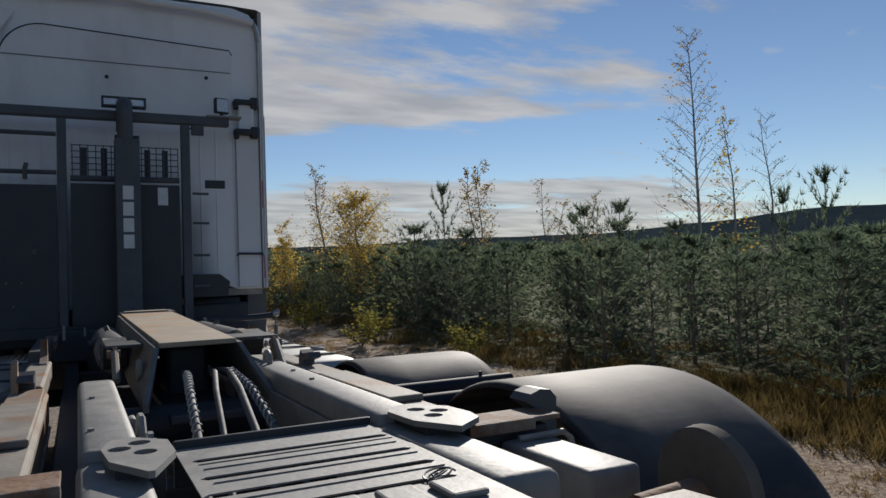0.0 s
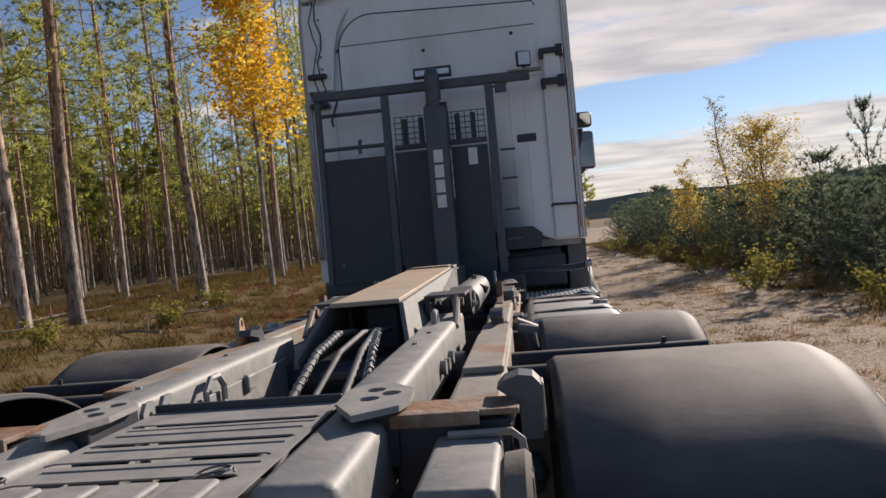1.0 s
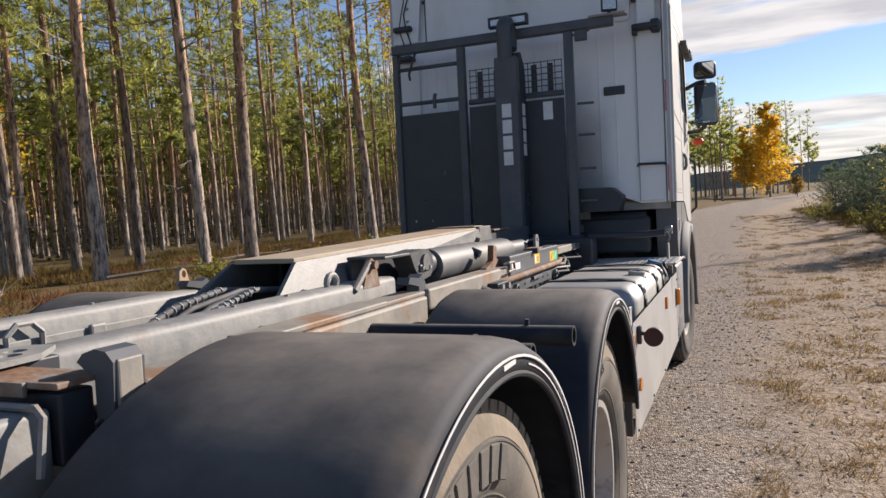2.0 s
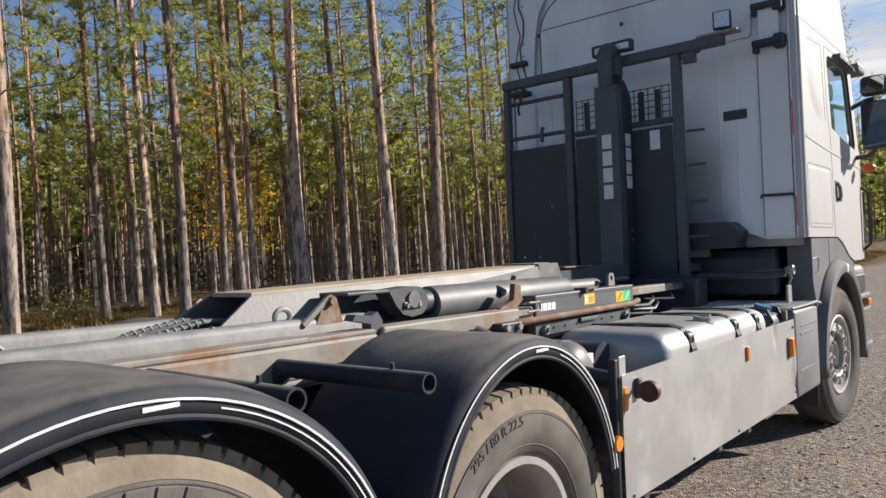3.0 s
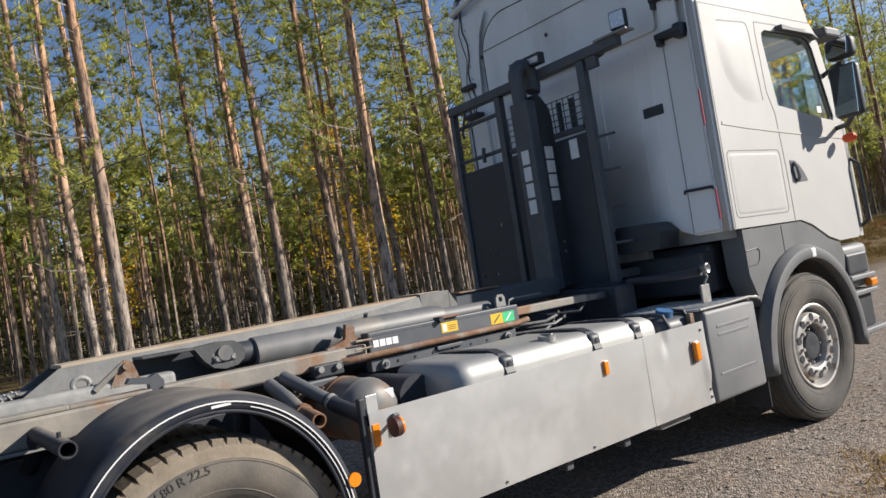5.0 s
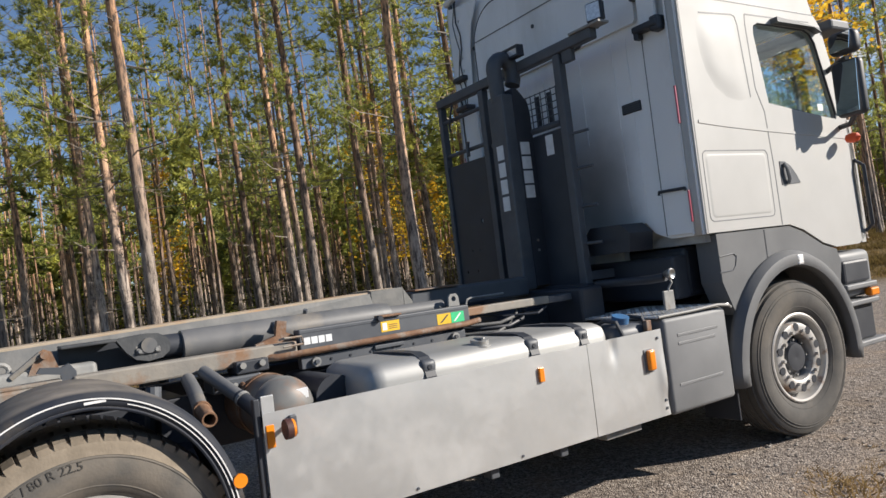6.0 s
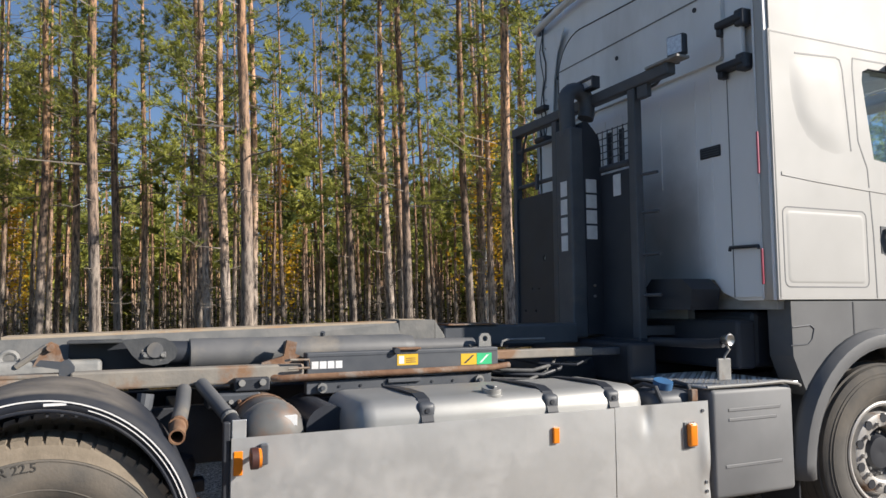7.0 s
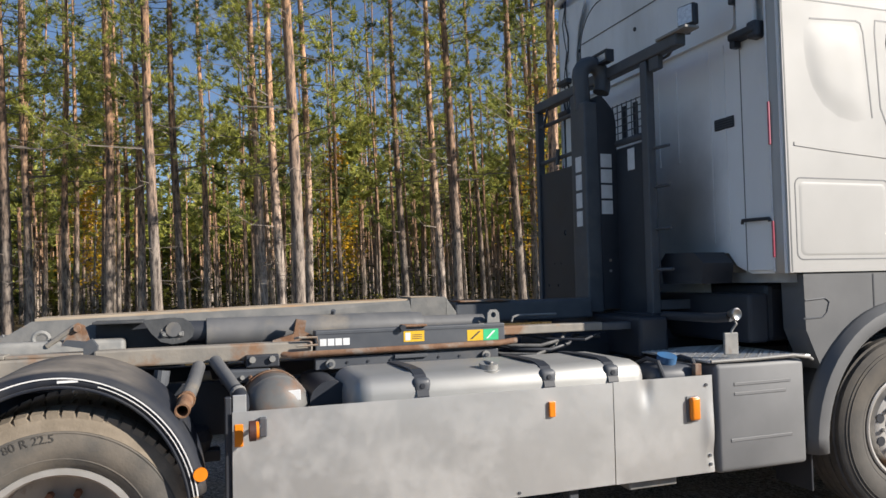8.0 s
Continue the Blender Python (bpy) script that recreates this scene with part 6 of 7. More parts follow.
# light bar and work lamp on the rack
lb = P("light_bar", plate([(-0.155, 2.945), (0.16, 2.945), (0.16, 3.025), (-0.155, 3.025)], [[(-0.14, 2.96), (-0.02, 2.96), (-0.02, 3.01), (-0.14, 3.01)], [(0.02, 2.96), (0.145, 2.96), (0.145, 3.01), (0.02, 3.01)]], 1, 3.10, 3.16), M_black, truck, "black framed light bar")
part("lens", box(-0.139, -0.021, 3.11, 3.12, 2.961, 3.009), M_lamp, lb)
part("lens", box(0.021, 0.144, 3.11, 3.12, 2.961, 3.009), M_lamp, lb)
wlp = P("work_lamp", box(0.70, 0.822, 3.26, 3.31, 2.985, 3.115, 0.012), M_black, truck, "square black work lamp")
part("lens", box(0.712, 0.810, 3.254, 3.2595, 2.997, 3.103), M_lamp, wlp)
part("stem", bar((0.761, 3.28, 2.94), (0.761, 3.28, 2.985), 0.016, 10), M_black, wlp)
wlp.matrix_basis = Matrix.Translation((0.761, 3.285, 3.04)) @ Matrix.Rotation(radians(14), 4, "Z") @ Matrix.Translation((-0.761, -3.285, -3.04))
# hook arm standing at the front end
arm = P("hook_arm", box(-0.078, 0.098, 2.956, 3.07, 1.28, 2.68, 0.012), M_dark, truck, "dark upright hook arm with white marks")
pts = [(0.0, 3.005, 2.64), (0.0, 2.998, 2.82)] + [(0.0, 3.078 - 0.085 * math.cos(radians(a)), 2.875 + 0.085 * math.sin(radians(a))) for a in range(0, 181, 20)] + [(0.0, 3.163, 2.81), (0.0, 3.15, 2.77)]
part("hook", tube(bmesh.new(), pts, 0.056, 14), M_dark, arm, "rounded lifting hook", True)
part("arm_cover", plate([(3.068, 1.30), (3.195, 1.30), (3.195, 2.54), (3.18, 2.62), (3.13, 2.68), (3.09, 2.72), (3.06, 2.72), (3.05, 2.66)], [], 0, -0.07, 0.103), M_black, arm, "black rounded arm cover")
for k in range(4):
    z = 2.268 - k * 0.122
    part("letter_block", box(-0.026, 0.048, 2.9525, 2.9565, z - 0.051, z + 0.051, 0.001), M_letter, arm, "")
    z = 2.285 - k * 0.104
    part("letter_block", box(0.1025, 0.1055, 3.068, 3.152, z - 0.045, z + 0.045, 0.001), M_letter, arm, "")
for z in (1.62, 1.55):
    part("bolt_head", bar((0.102, 3.12, z), (0.111, 3.12, z), 0.010, 6), M_frame, arm)
# lamp on a cross tube beside the cab
cl = P("side_work_lamp", tube(bmesh.new(), [(0.55, 3.20, 1.27), (1.0, 3.20, 1.275), (1.12, 3.20, 1.285)], 0.026, 12), M_black, truck, "round lamp on a dark cross tube with a plate", True)
part("lamp_body", lathe([(-0.03, 0.0), (-0.028, 0.018), (0.0, 0.030), (0.022, 0.033), (0.026, 0.027), (0.020, 0.012), (0.020, 0.0)], (1.15, 3.20, 1.302), 24), M_chrome, cl, "chrome round lamp", True)
part("lamp_plate", box(1.135, 1.150, 3.135, 3.225, 1.09, 1.205, 0.005), M_frame, cl, "small grey plate")
part("plate_hanger", tube(bmesh.new(), [(1.145, 3.20, 1.28), (1.155, 3.21, 1.25), (1.145, 3.19, 1.22), (1.145, 3.18, 1.20)], 0.007, 6), M_frame, cl)

# ---- trees ----


def leaf_mat(name, c1, c2, trans=0.35, scale=0.6):
    m = bpy.data.materials.new(name)
    m.use_nodes = True
    nt = m.node_tree
    N, L = nt.nodes, nt.links
    N.remove(N["Principled BSDF"])
    out = N["Material Output"]
    tc = N.new("ShaderNodeTexCoord")
    n = N.new("ShaderNodeTexNoise")
    n.inputs["Scale"].default_value, n.inputs["Detail"].default_value = scale, 4.0
    L.new(tc.outputs["Object"], n.inputs["Vector"])
    geo = N.new("ShaderNodeNewGeometry")
    add = N.new("ShaderNodeMath")
    add.operation = "MULTIPLY_ADD"
    L.new(geo.outputs["Random Per Island"], add.inputs[0])
    add.inputs[1].default_value = 0.35
    sub = N.new("ShaderNodeMath")
    sub.operation = "SUBTRACT"
    L.new(n.outputs["Fac"], sub.inputs[0])
    sub.inputs[1].default_value = 0.17
    L.new(sub.outputs[0], add.inputs[2])
    r = N.new("ShaderNodeValToRGB")
    r.color_ramp.elements[0].position, r.color_ramp.elements[1].position = 0.3, 0.72
    r.color_ramp.elements[0].color, r.color_ramp.elements[1].color = (*c1, 1), (*c2, 1)
    L.new(add.outputs[0], r.inputs[0])
    d = N.new("ShaderNodeBsdfDiffuse")
    t = N.new("ShaderNodeBsdfTranslucent")
    L.new(r.outputs[0], d.inputs["Color"])
    L.new(r.outputs[0], t.inputs["Color"])
    mx = N.new("ShaderNodeMixShader")
    mx.inputs[0].default_value = trans
    L.new(d.outputs[0], mx.inputs[1])
    L.new(t.outputs[0], mx.inputs[2])
    L.new(mx.outputs[0], out.inputs["Surface"])
    return m


def bark_mat(name, low, high, z0, z1, dark, scale=7.0):
    """Bark that changes with height: grey and plated below, orange and flaky above."""
    m = bpy.data.materials.new(name)
    m.use_nodes = True
    nt = m.node_tree
    N, L = nt.nodes, nt.links
    bs = N["Principled BSDF"]
    tc = N.new("ShaderNodeTexCoord")
    sp = N.new("ShaderNodeSeparateXYZ")
    L.new(tc.outputs["Object"], sp.inputs[0])
    mp = N.new("ShaderNodeMapping")
    mp.inputs["Scale"].default_value = (1, 1, 0.22)
    L.new(tc.outputs["Object"], mp.inputs["Vector"])
    n = N.new("ShaderNodeTexNoise")
    n.inputs["Scale"].default_value, n.inputs["Detail"].default_value, n.inputs["Roughness"].default_value = scale * 2.2, 7.0, 0.7
    L.new(mp.outputs[0], n.inputs["Vector"])
    n2 = N.new("ShaderNodeTexNoise")
    n2.inputs["Scale"].default_value = 1.3
    L.new(tc.outputs["Object"], n2.inputs["Vector"])
    ad = N.new("ShaderNodeMath")
    ad.operation = "MULTIPLY_ADD"
    L.new(n2.outputs["Fac"], ad.inputs[0])
    ad.inputs[1].default_value = (z1 - z0) * 0.8
    L.new(sp.outputs["Z"], ad.inputs[2])
    mr = N.new("ShaderNodeMapRange")
    mr.inputs[1].default_value, mr.inputs[2].default_value = z0 + (z1 - z0) * 0.4, z1 + (z1 - z0) * 0.4
    L.new(ad.outputs[0], mr.inputs[0])
    mx = N.new("ShaderNodeMix")
    mx.data_type = "RGBA"
    L.new(mr.outputs[0], mx.inputs["Factor"])
    mx.inputs[6].default_value, mx.inputs[7].default_value = (*low, 1), (*high, 1)
    r = N.new("ShaderNodeValToRGB")
    r.color_ramp.elements[0].position, r.color_ramp.elements[1].position = 0.40, 0.56
    L.new(n.outputs["Fac"], r.inputs[0])
    m2 = N.new("ShaderNodeMix")
    m2.data_type = "RGBA"
    L.new(r.outputs[0], m2.inputs["Factor"])
    m2.inputs[6].default_value = (*dark, 1)
    L.new(mx.outputs[2], m2.inputs[7])
    info, geo = N.new("ShaderNodeObjectInfo"), N.new("ShaderNodeNewGeometry")
    mixr = N.new("ShaderNodeMath")
    mixr.operation = "ADD"
    L.new(info.outputs["Random"], mixr.inputs[0])
    L.new(geo.outputs["Random Per Island"], mixr.inputs[1])
    frac = N.new("ShaderNodeMath")
    frac.operation = "FRACT"
    L.new(mixr.outputs[0], frac.inputs[0])
    tone = N.new("ShaderNodeMapRange")
    tone.inputs[3].default_value, tone.inputs[4].default_value = 0.56, 1.16
    L.new(frac.outputs[0], tone.inputs[0])
    m3 = N.new("ShaderNodeVectorMath")
    m3.operation = "SCALE"
    L.new(m2.outputs[2], m3.inputs[0])
    L.new(tone.outputs[0], m3.inputs["Scale"])
    L.new(m3.outputs[0], bs.inputs["Base Color"])
    bs.inputs["Roughness"].default_value = 0.9
    bp = N.new("ShaderNodeBump")
    bp.inputs["Strength"].default_value, bp.inputs["Distance"].default_value = 0.8, 0.02
    L.new(n.outputs["Fac"], bp.inputs["Height"])
    L.new(bp.outputs[0], bs.inputs["Normal"])
    return m


M_bark = bark_mat("pine_bark", (0.41, 0.340, 0.285), (0.60, 0.345, 0.20), 1.8, 5.6, (0.070, 0.056, 0.050))
M_birchbark = bark_mat("birch_bark", (0.52, 0.50, 0.47), (0.60, 0.58, 0.54), 1.0, 4.0, (0.10, 0.09, 0.085), 4.0)
M_twig = mat("dead_twig", (0.15, 0.13, 0.112), (0.25, 0.215, 0.185), 0.9, scale=5)
M_needle = leaf_mat("pine_needles", (0.118, 0.160, 0.062), (0.66, 0.65, 0.17), 0.55, 0.45)
M_young = leaf_mat("young_pine_needles", (0.085, 0.125, 0.085), (0.21, 0.255, 0.15), 0.55)
M_yellow_leaf = leaf_mat("autumn_birch_leaves", (0.66, 0.38, 0.03), (0.88, 0.62, 0.09), 0.5, 1.5)
M_pale_leaf = leaf_mat("pale_birch_leaves", (0.42, 0.28, 0.05), (0.66, 0.50, 0.14), 0.5, 1.5)
M_brown_leaf = leaf_mat("late_birch_leaves", (0.30, 0.19, 0.06), (0.50, 0.36, 0.12), 0.45, 1.5)
M_grass = leaf_mat("dry_grass", (0.22, 0.145, 0.065), (0.42, 0.30, 0.14), 0.3, 3.0)
M_shrub = leaf_mat("low_shrub", (0.095, 0.068, 0.03), (0.225, 0.165, 0.06), 0.35, 2.0)


class Soup:
    """Loose triangles and tubes gathered into one mesh."""

    def __init__(self):
        self.v, self.f = [], []

    def blade(self, p, d, length, width, rg):
        u, w = frame_of(d)
        a = rg.uniform(0, 6.283)
        s = (u * math.cos(a) + w * math.sin(a)) * width
        i = len(self.v)
        self.v += [tuple(p - s * 0.5), tuple(p + s * 0.5), tuple(p + Vector(d) * length + s * 0.15)]
        self.f.append((i, i + 1, i + 2))

    def leaf(self, p, size, rg):
        d = Vector((rg.gauss(0, 1), rg.gauss(0, 1), rg.gauss(0, 1))).normalized()
        u, w = frame_of(d)
        i = len(self.v)
        self.v += [tuple(p - u * size), tuple(p + w * size * 0.7), tuple(p + u * size), tuple(p - w * size * 0.7)]
        self.f.append((i, i + 1, i + 2, i + 3))

    def rod(self, pts, r0, r1, seg=4):
        base = len(self.v)
        n = len(pts)
        for k, p in enumerate(pts):
            p = Vector(p)
            d = Vector(pts[min(k + 1, n - 1)]) - Vector(pts[max(k - 1, 0)])
            u, w = frame_of(d)
            r = r0 + (r1 - r0) * k / (n - 1)
            for j in range(seg):
                a = 6.2832 * j / seg
                self.v.append(tuple(p + (u * math.cos(a) + w * math.sin(a)) * r))
        for k in range(n - 1):
            for j in range(seg):
                a, b = base + k * seg + j, base + k * seg + (j + 1) % seg
                self.f.append((a, b, b + seg, a + seg))

    def mesh(self, name, material):
        me = bpy.data.meshes.new(name)
        me.from_pydata(self.v, [], self.f)
        me.materials.append(material)
        return me


def tuft(s, p, d, n, length, width, rg, spread=0.75):
    for _ in range(n):
        q = (Vector(d) + Vector((rg.gauss(0, spread), rg.gauss(0, spread), rg.gauss(0, spread * 0.8)))).normalized()
        s.blade(p, q, length * rg.uniform(0.7, 1.15), width, rg)


def pine(seed, height, r, crown_from, branches, tufts, blades, blen=0.2, bwid=0.024, seg=10, low_limbs=0):
    """Trunk, dead twigs and crown of a tall pine, as three meshes."""
    rg = random.Random(seed)
    lean = Vector((rg.gauss(0, 0.012), rg.gauss(0, 0.012), 0))
    ph = rg.uniform(0, 6)

    def axis_at(z):
        return Vector((lean.x * z + 0.05 * math.sin(z * 0.5 + ph), lean.y * z + 0.05 * math.cos(z * 0.43 + ph), z))
    tr = Soup()
    zs = [-0.4, 0.0, 0.25, 0.8, 1.6, 3, 4.5, 6, 8, 10, 12, height * 0.85, height]
    zs = sorted(z for z in zs if z <= height)
    base = []
    for z in zs:
        k = z / height
        rad = r * (1 - 0.8 * max(0, k)) * (1.25 if z <= 0.05 else 1.08 if z < 0.5 else 1.0)
        c = axis_at(z)
        ring = []
        for j in range(seg):
            a = 6.2832 * j / seg
            ring.append(len(tr.v))
            wob = 1 + 0.05 * math.sin(3 * a + z)
            tr.v.append((c.x + rad * wob * math.cos(a), c.y + rad * wob * math.sin(a), z))
        base.append(ring)
    for a, b in zip(base, base[1:]):
        for j in range(seg):
            tr.f.append((a[j], a[(j + 1) % seg], b[(j + 1) % seg], b[j]))
    tw = Soup()
    for _ in range(52 if seg > 7 else 7):
        z = rg.uniform(1.2, height * crown_from + 3)
        a = rg.uniform(0, 6.283)
        ln = 0.2 + 0.9 * rg.random() ** 1.6
        o = axis_at(z)
        d = Vector((math.cos(a), math.sin(a), rg.uniform(-0.25, 0.3)))
        q = o + d * ln
        tw.rod([o, o + d * ln * 0.3 + Vector((0, 0, rg.uniform(-0.03, 0.05))), o + d * ln * 0.65 + Vector((rg.uniform(-0.08, 0.08), rg.uniform(-0.08, 0.08), rg.uniform(-0.12, 0.10))), q + Vector((0, 0, rg.uniform(-0.1, 0.15)))], 0.008, 0.0025, 3)
        if ln > 0.6:
            tw.rod([o + d * ln * 0.5, o + d * ln * 0.8 + Vector((rg.uniform(-0.25, 0.25), rg.uniform(-0.25, 0.25), rg.uniform(-0.1, 0.2)))], 0.006, 0.003, 3)
    cr = Soup()
    z0 = height * crown_from
    hs = [z0 + (height - z0) * (i / branches) ** 0.9 for i in range(branches)]
    hs += [z0 * rg.uniform(0.55, 0.98) for _ in range(low_limbs)]
    for z in hs:
        a = rg.uniform(0, 6.283)
        k = max(0.0, (z - z0) / (height - z0))
        ln = (2.0 * (1 - k) ** 0.7 + 0.35) * rg.uniform(0.6, 1.15)
        o = axis_at(z)
        d = Vector((math.cos(a), math.sin(a), 0.12 + 0.5 * k))
        mid = o + d * ln * 0.5 + Vector((0, 0, -0.05 * ln))
        end = o + d * ln + Vector((0, 0, 0.12 * ln))
        tw.rod([o, mid, end], 0.018 * (1 - 0.5 * k), 0.005, 3)
        heads = [rg.uniform(0.4, 1.0) for _ in range(max(2, tufts // 4))] + [1.0]
        for q in range(tufts if z < 10 else tufts // 4):
            f = min(1.05, max(0.25, heads[q % len(heads)] + rg.gauss(0, 0.06)))
            p = (o.lerp(mid, f * 2) if f < 0.5 else mid.lerp(end, f * 2 - 1)) + Vector((rg.gauss(0, 0.11), rg.gauss(0, 0.11), rg.gauss(0.04, 0.07)))
            tuft(cr, p, (d + Vector((0, 0, 0.5))).normalized(), blades, blen, bwid, rg)
    return tr.mesh("trunk", M_bark), tw.mesh("twigs", M_twig), cr.mesh("crown", M_needle)


def smooth_mesh(me):
    for p in me.polygons:
        p.use_smooth = True
    return me


def tree_thing(name, meshes, names, label, category, group):
    root = new(name)
    for n, me in zip(names, meshes):
        ob = new(n, me)
        ob.parent = root
        if n in ("branchwork", "crown", "foliage", "needles"):
            ob["kind"] = "stuff"
    tagged(root, label, category, group)
    return root


PINES = []
for k in range(6):
    t, w, c = pine(100 + k, 15 + k * 0.8, 0.132, 0.30 + 0.06 * (k % 3), 66, 15, 18, 0.185, 0.0225, 10, 5)
    smooth_mesh(t)
    PINES.append(tree_thing("pine_tree", (t, w, c), ("trunk", "branchwork", "crown"), "tall Scots pine with grey-orange trunk and thin green crown", "tree", "pines of the wood"))
rng = random.Random(21)
NEAR = [(-10.4, 2.6, 0.96), (-12.6, 2.5, 0.9), (-14.5, -3.4, 0.95), (-17.2, -1.5, 0.95), (-11.1, -0.1, 0.85), (-16.8, 0.3, 0.9), (-21.0, 1.1, 0.9), (-17.2, 2.5, 0.95), (-14.8, 6.1, 0.85), (-13.8, 6.8, 0.9),
        (-12.0, 6.6, 0.9), (-13.3, 8.9, 0.9), (-10.2, 8.4, 1.1), (-12.9, 12.1, 0.9), (-8.8, 11.5, 1.15), (-8.7, 17.2, 1.2), (-12.6, 20.0, 0.8), (-10.5, 30.0, 0.9), (-9.6, 27.0, 0.9), (-8.9, 9.9, 1.0), (-19.6, 9.4, 0.95),
        (-19.0, 12.2, 0.9), (-11.6, -6.0, 1.0), (-13.0, -9.0, 1.0), (-10.5, -12.0, 1.1), (-9.8, 36.0, 1.0), (-9.5, 44.0, 1.0), (-10.5, 52.0, 1.0), (-8.5, 61.0, 1.0)]
spots = list(NEAR)
tries = 0
while len(spots) < 118 and tries < 6000:
    tries += 1
    x, y = -rng.uniform(10.0, 30.0), rng.uniform(-22, 62)
    if all((x - a) ** 2 + (y - b) ** 2 > 1.5 ** 2 for a, b, _ in spots):
        spots.append((x, y, rng.uniform(0.65, 1.0)))
used = set()
for i, (x, y, s) in enumerate(spots):
    k = rng.randrange(6)
    m = Matrix.Translation((x, y, gz(x, y) - 0.05)) @ Matrix.Rotation(rng.uniform(0, 6.28), 4, "Z") @ Matrix.Diagonal((s, s, rng.uniform(0.92, 1.12), 1))
    if k not in used:
        used.add(k)
        PINES[k].matrix_world = m
    else:
        c = copy_thing(PINES[k], m)
        c.matrix_basis = m
for k in range(6):
    if k not in used:
        PINES[k].matrix_world = Matrix.Translation((-30 - k, 40, 0.5))


def scatter_stuff(name, sources, places, label, category, material_list):
    """Many copies of a few meshes joined into one object a material."""
    data = []
    for s in sources:
        v = np.array(s[0], dtype=float)
        data.append((v, s[1]))
    V, F, off = [], [], 0
    for k, m in places:
        v, f = data[k]
        mm = np.array(m)
        V.append(v @ mm[:3, :3].T + mm[:3, 3])
        F += [tuple(i + off for i in q) for q in f]
        off += len(v)
    me = bpy.data.meshes.new(name)
    me.from_pydata(np.concatenate(V).tolist(), [], F)
    me.materials.append(material_list)
    ob = new(name, me)
    return tagged(ob, label, category, kind="stuff")


def raw(me):
    return [tuple(v.co) for v in me.vertices], [tuple(p.vertices) for p in me.polygons]


far_src = [pine(300 + k, 15 + k, 0.12, 0.36, 28, 7, 8, 0.58, 0.17, 5) for k in range(3)]
places = []
while len(places) < 640:
    x, y = -rng.uniform(20.0, 75.0), (rng.uniform(-45, 130) if len(places) < 400 else rng.uniform(18, 110))
    if y > 60 or x < -24:
        k = rng.randrange(3)
        s = rng.uniform(0.75, 1.05)
        places.append((k, Matrix.Translation((x, y, gz(x, y))) @ Matrix.Rotation(rng.uniform(0, 6.28), 4, "Z") @ Matrix.Diagonal((s, s, s, 1))))
for _ in range(90):  # the wood's edge along the track further on
    y = rng.uniform(62, 125)
    x = road_x(y) - rng.uniform(5.5, 24)
    places.append((rng.randrange(3), Matrix.Translation((x, y, gz(x, y))) @ Matrix.Rotation(rng.uniform(0, 6.28), 4, "Z") @ Matrix.Diagonal((0.9, 0.9, 0.75, 1))))
for j, (nm, lab, mt) in enumerate((("far_pine_trunks", "thin trunks deep in the pine wood", M_bark), ("far_pine_twigs", "bare twigs deep in the pine wood", M_twig), ("far_pine_crowns", "green crowns deep in the pine wood", M_needle))):
    scatter_stuff(nm, [raw(s[j]) for s in far_src], places[::3] if j == 1 else places, lab, "trees", mt)

# the many thin trunks between
thin = [pine(360 + k, 13 + k, 0.10, 0.45, 1, 0, 0, 0.2, 0.05, 5)[0] for k in range(3)]
places = []
for _ in range(760):
    x, y = -rng.uniform(23.0, 85.0), rng.uniform(-50, 130)
    s = rng.uniform(0.7, 1.15)
    places.append((rng.randrange(3), Matrix.Translation((x, y, gz(x, y))) @ Matrix.Rotation(rng.uniform(0, 6.28), 4, "Z") @ Matrix.Diagonal((s, s, s, 1))))
scatter_stuff("thin_pine_trunks", [raw(t_) for t_ in thin], places, "crowd of thin trunks inside the pine wood", "trees", M_bark)

# low growth deep in the wood
us = []
for k in range(3):
    rg = random.Random(70 + k)
    sp_ = Soup()
    for _ in range(120):
        p = Vector((rg.gauss(0, 0.55), rg.gauss(0, 0.55), abs(rg.gauss(0, 0.75))))
        sp_.leaf(p, rg.uniform(0.025, 0.06), rg)
    us.append((sp_.v, sp_.f))
places = []
for _ in range(560):
    x, y = -rng.uniform(26, 100), rng.uniform(-60, 150)
    s = rng.uniform(0.7, 1.9) if x > -45 else rng.uniform(1.4, 3.0)
    places.append((rng.randrange(3), Matrix.Translation((x, y, gz(x, y))) @ Matrix.Diagonal((s * 1.4, s * 1.4, s, 1))))
M_under = leaf_mat("wood_undergrowth", (0.05, 0.052, 0.028), (0.13, 0.105, 0.045), 0.35, 0.15)
scatter_stuff("wood_undergrowth", us, places, "brown-green low growth deep in the wood", "undergrowth", M_under)
places = []
for _ in range(640):
    x, y = -rng.uniform(70, 115), rng.uniform(-90, 200)
    s = rng.uniform(0.8, 1.15)
    places.append((rng.randrange(3), Matrix.Translation((x, y, 0.4)) @ Matrix.Rotation(rng.uniform(0, 6.28), 4, "Z") @ Matrix.Diagonal((s * 1.3, s * 1.3, s, 1))))
for _ in range(240):  # the wood goes on along the track
    y = rng.uniform(110, 260)
    x = min(-14.0, road_x(min(y, 125)) - 12) - rng.uniform(0, 75)
    s = rng.uniform(0.8, 1.1)
    places.append((rng.randrange(3), Matrix.Translation((x, y, 0.0)) @ Matrix.Rotation(rng.uniform(0, 6.28), 4, "Z") @ Matrix.Diagonal((s * 1.3, s * 1.3, s, 1))))
deep = [pine(330 + k, 14 + k, 0.15, 0.04, 26, 5, 5, 1.15, 0.38, 4) for k in range(3)]
for j, (nm, lab, mt) in enumerate((("deep_wood_trunks", "far trunks that close the wood", M_bark), ("deep_wood_crowns", "far dark green crowns that close the wood", M_needle))):
    scatter_stuff(nm, [raw(d_[j * 2]) for d_ in deep], places, lab, "trees", mt)


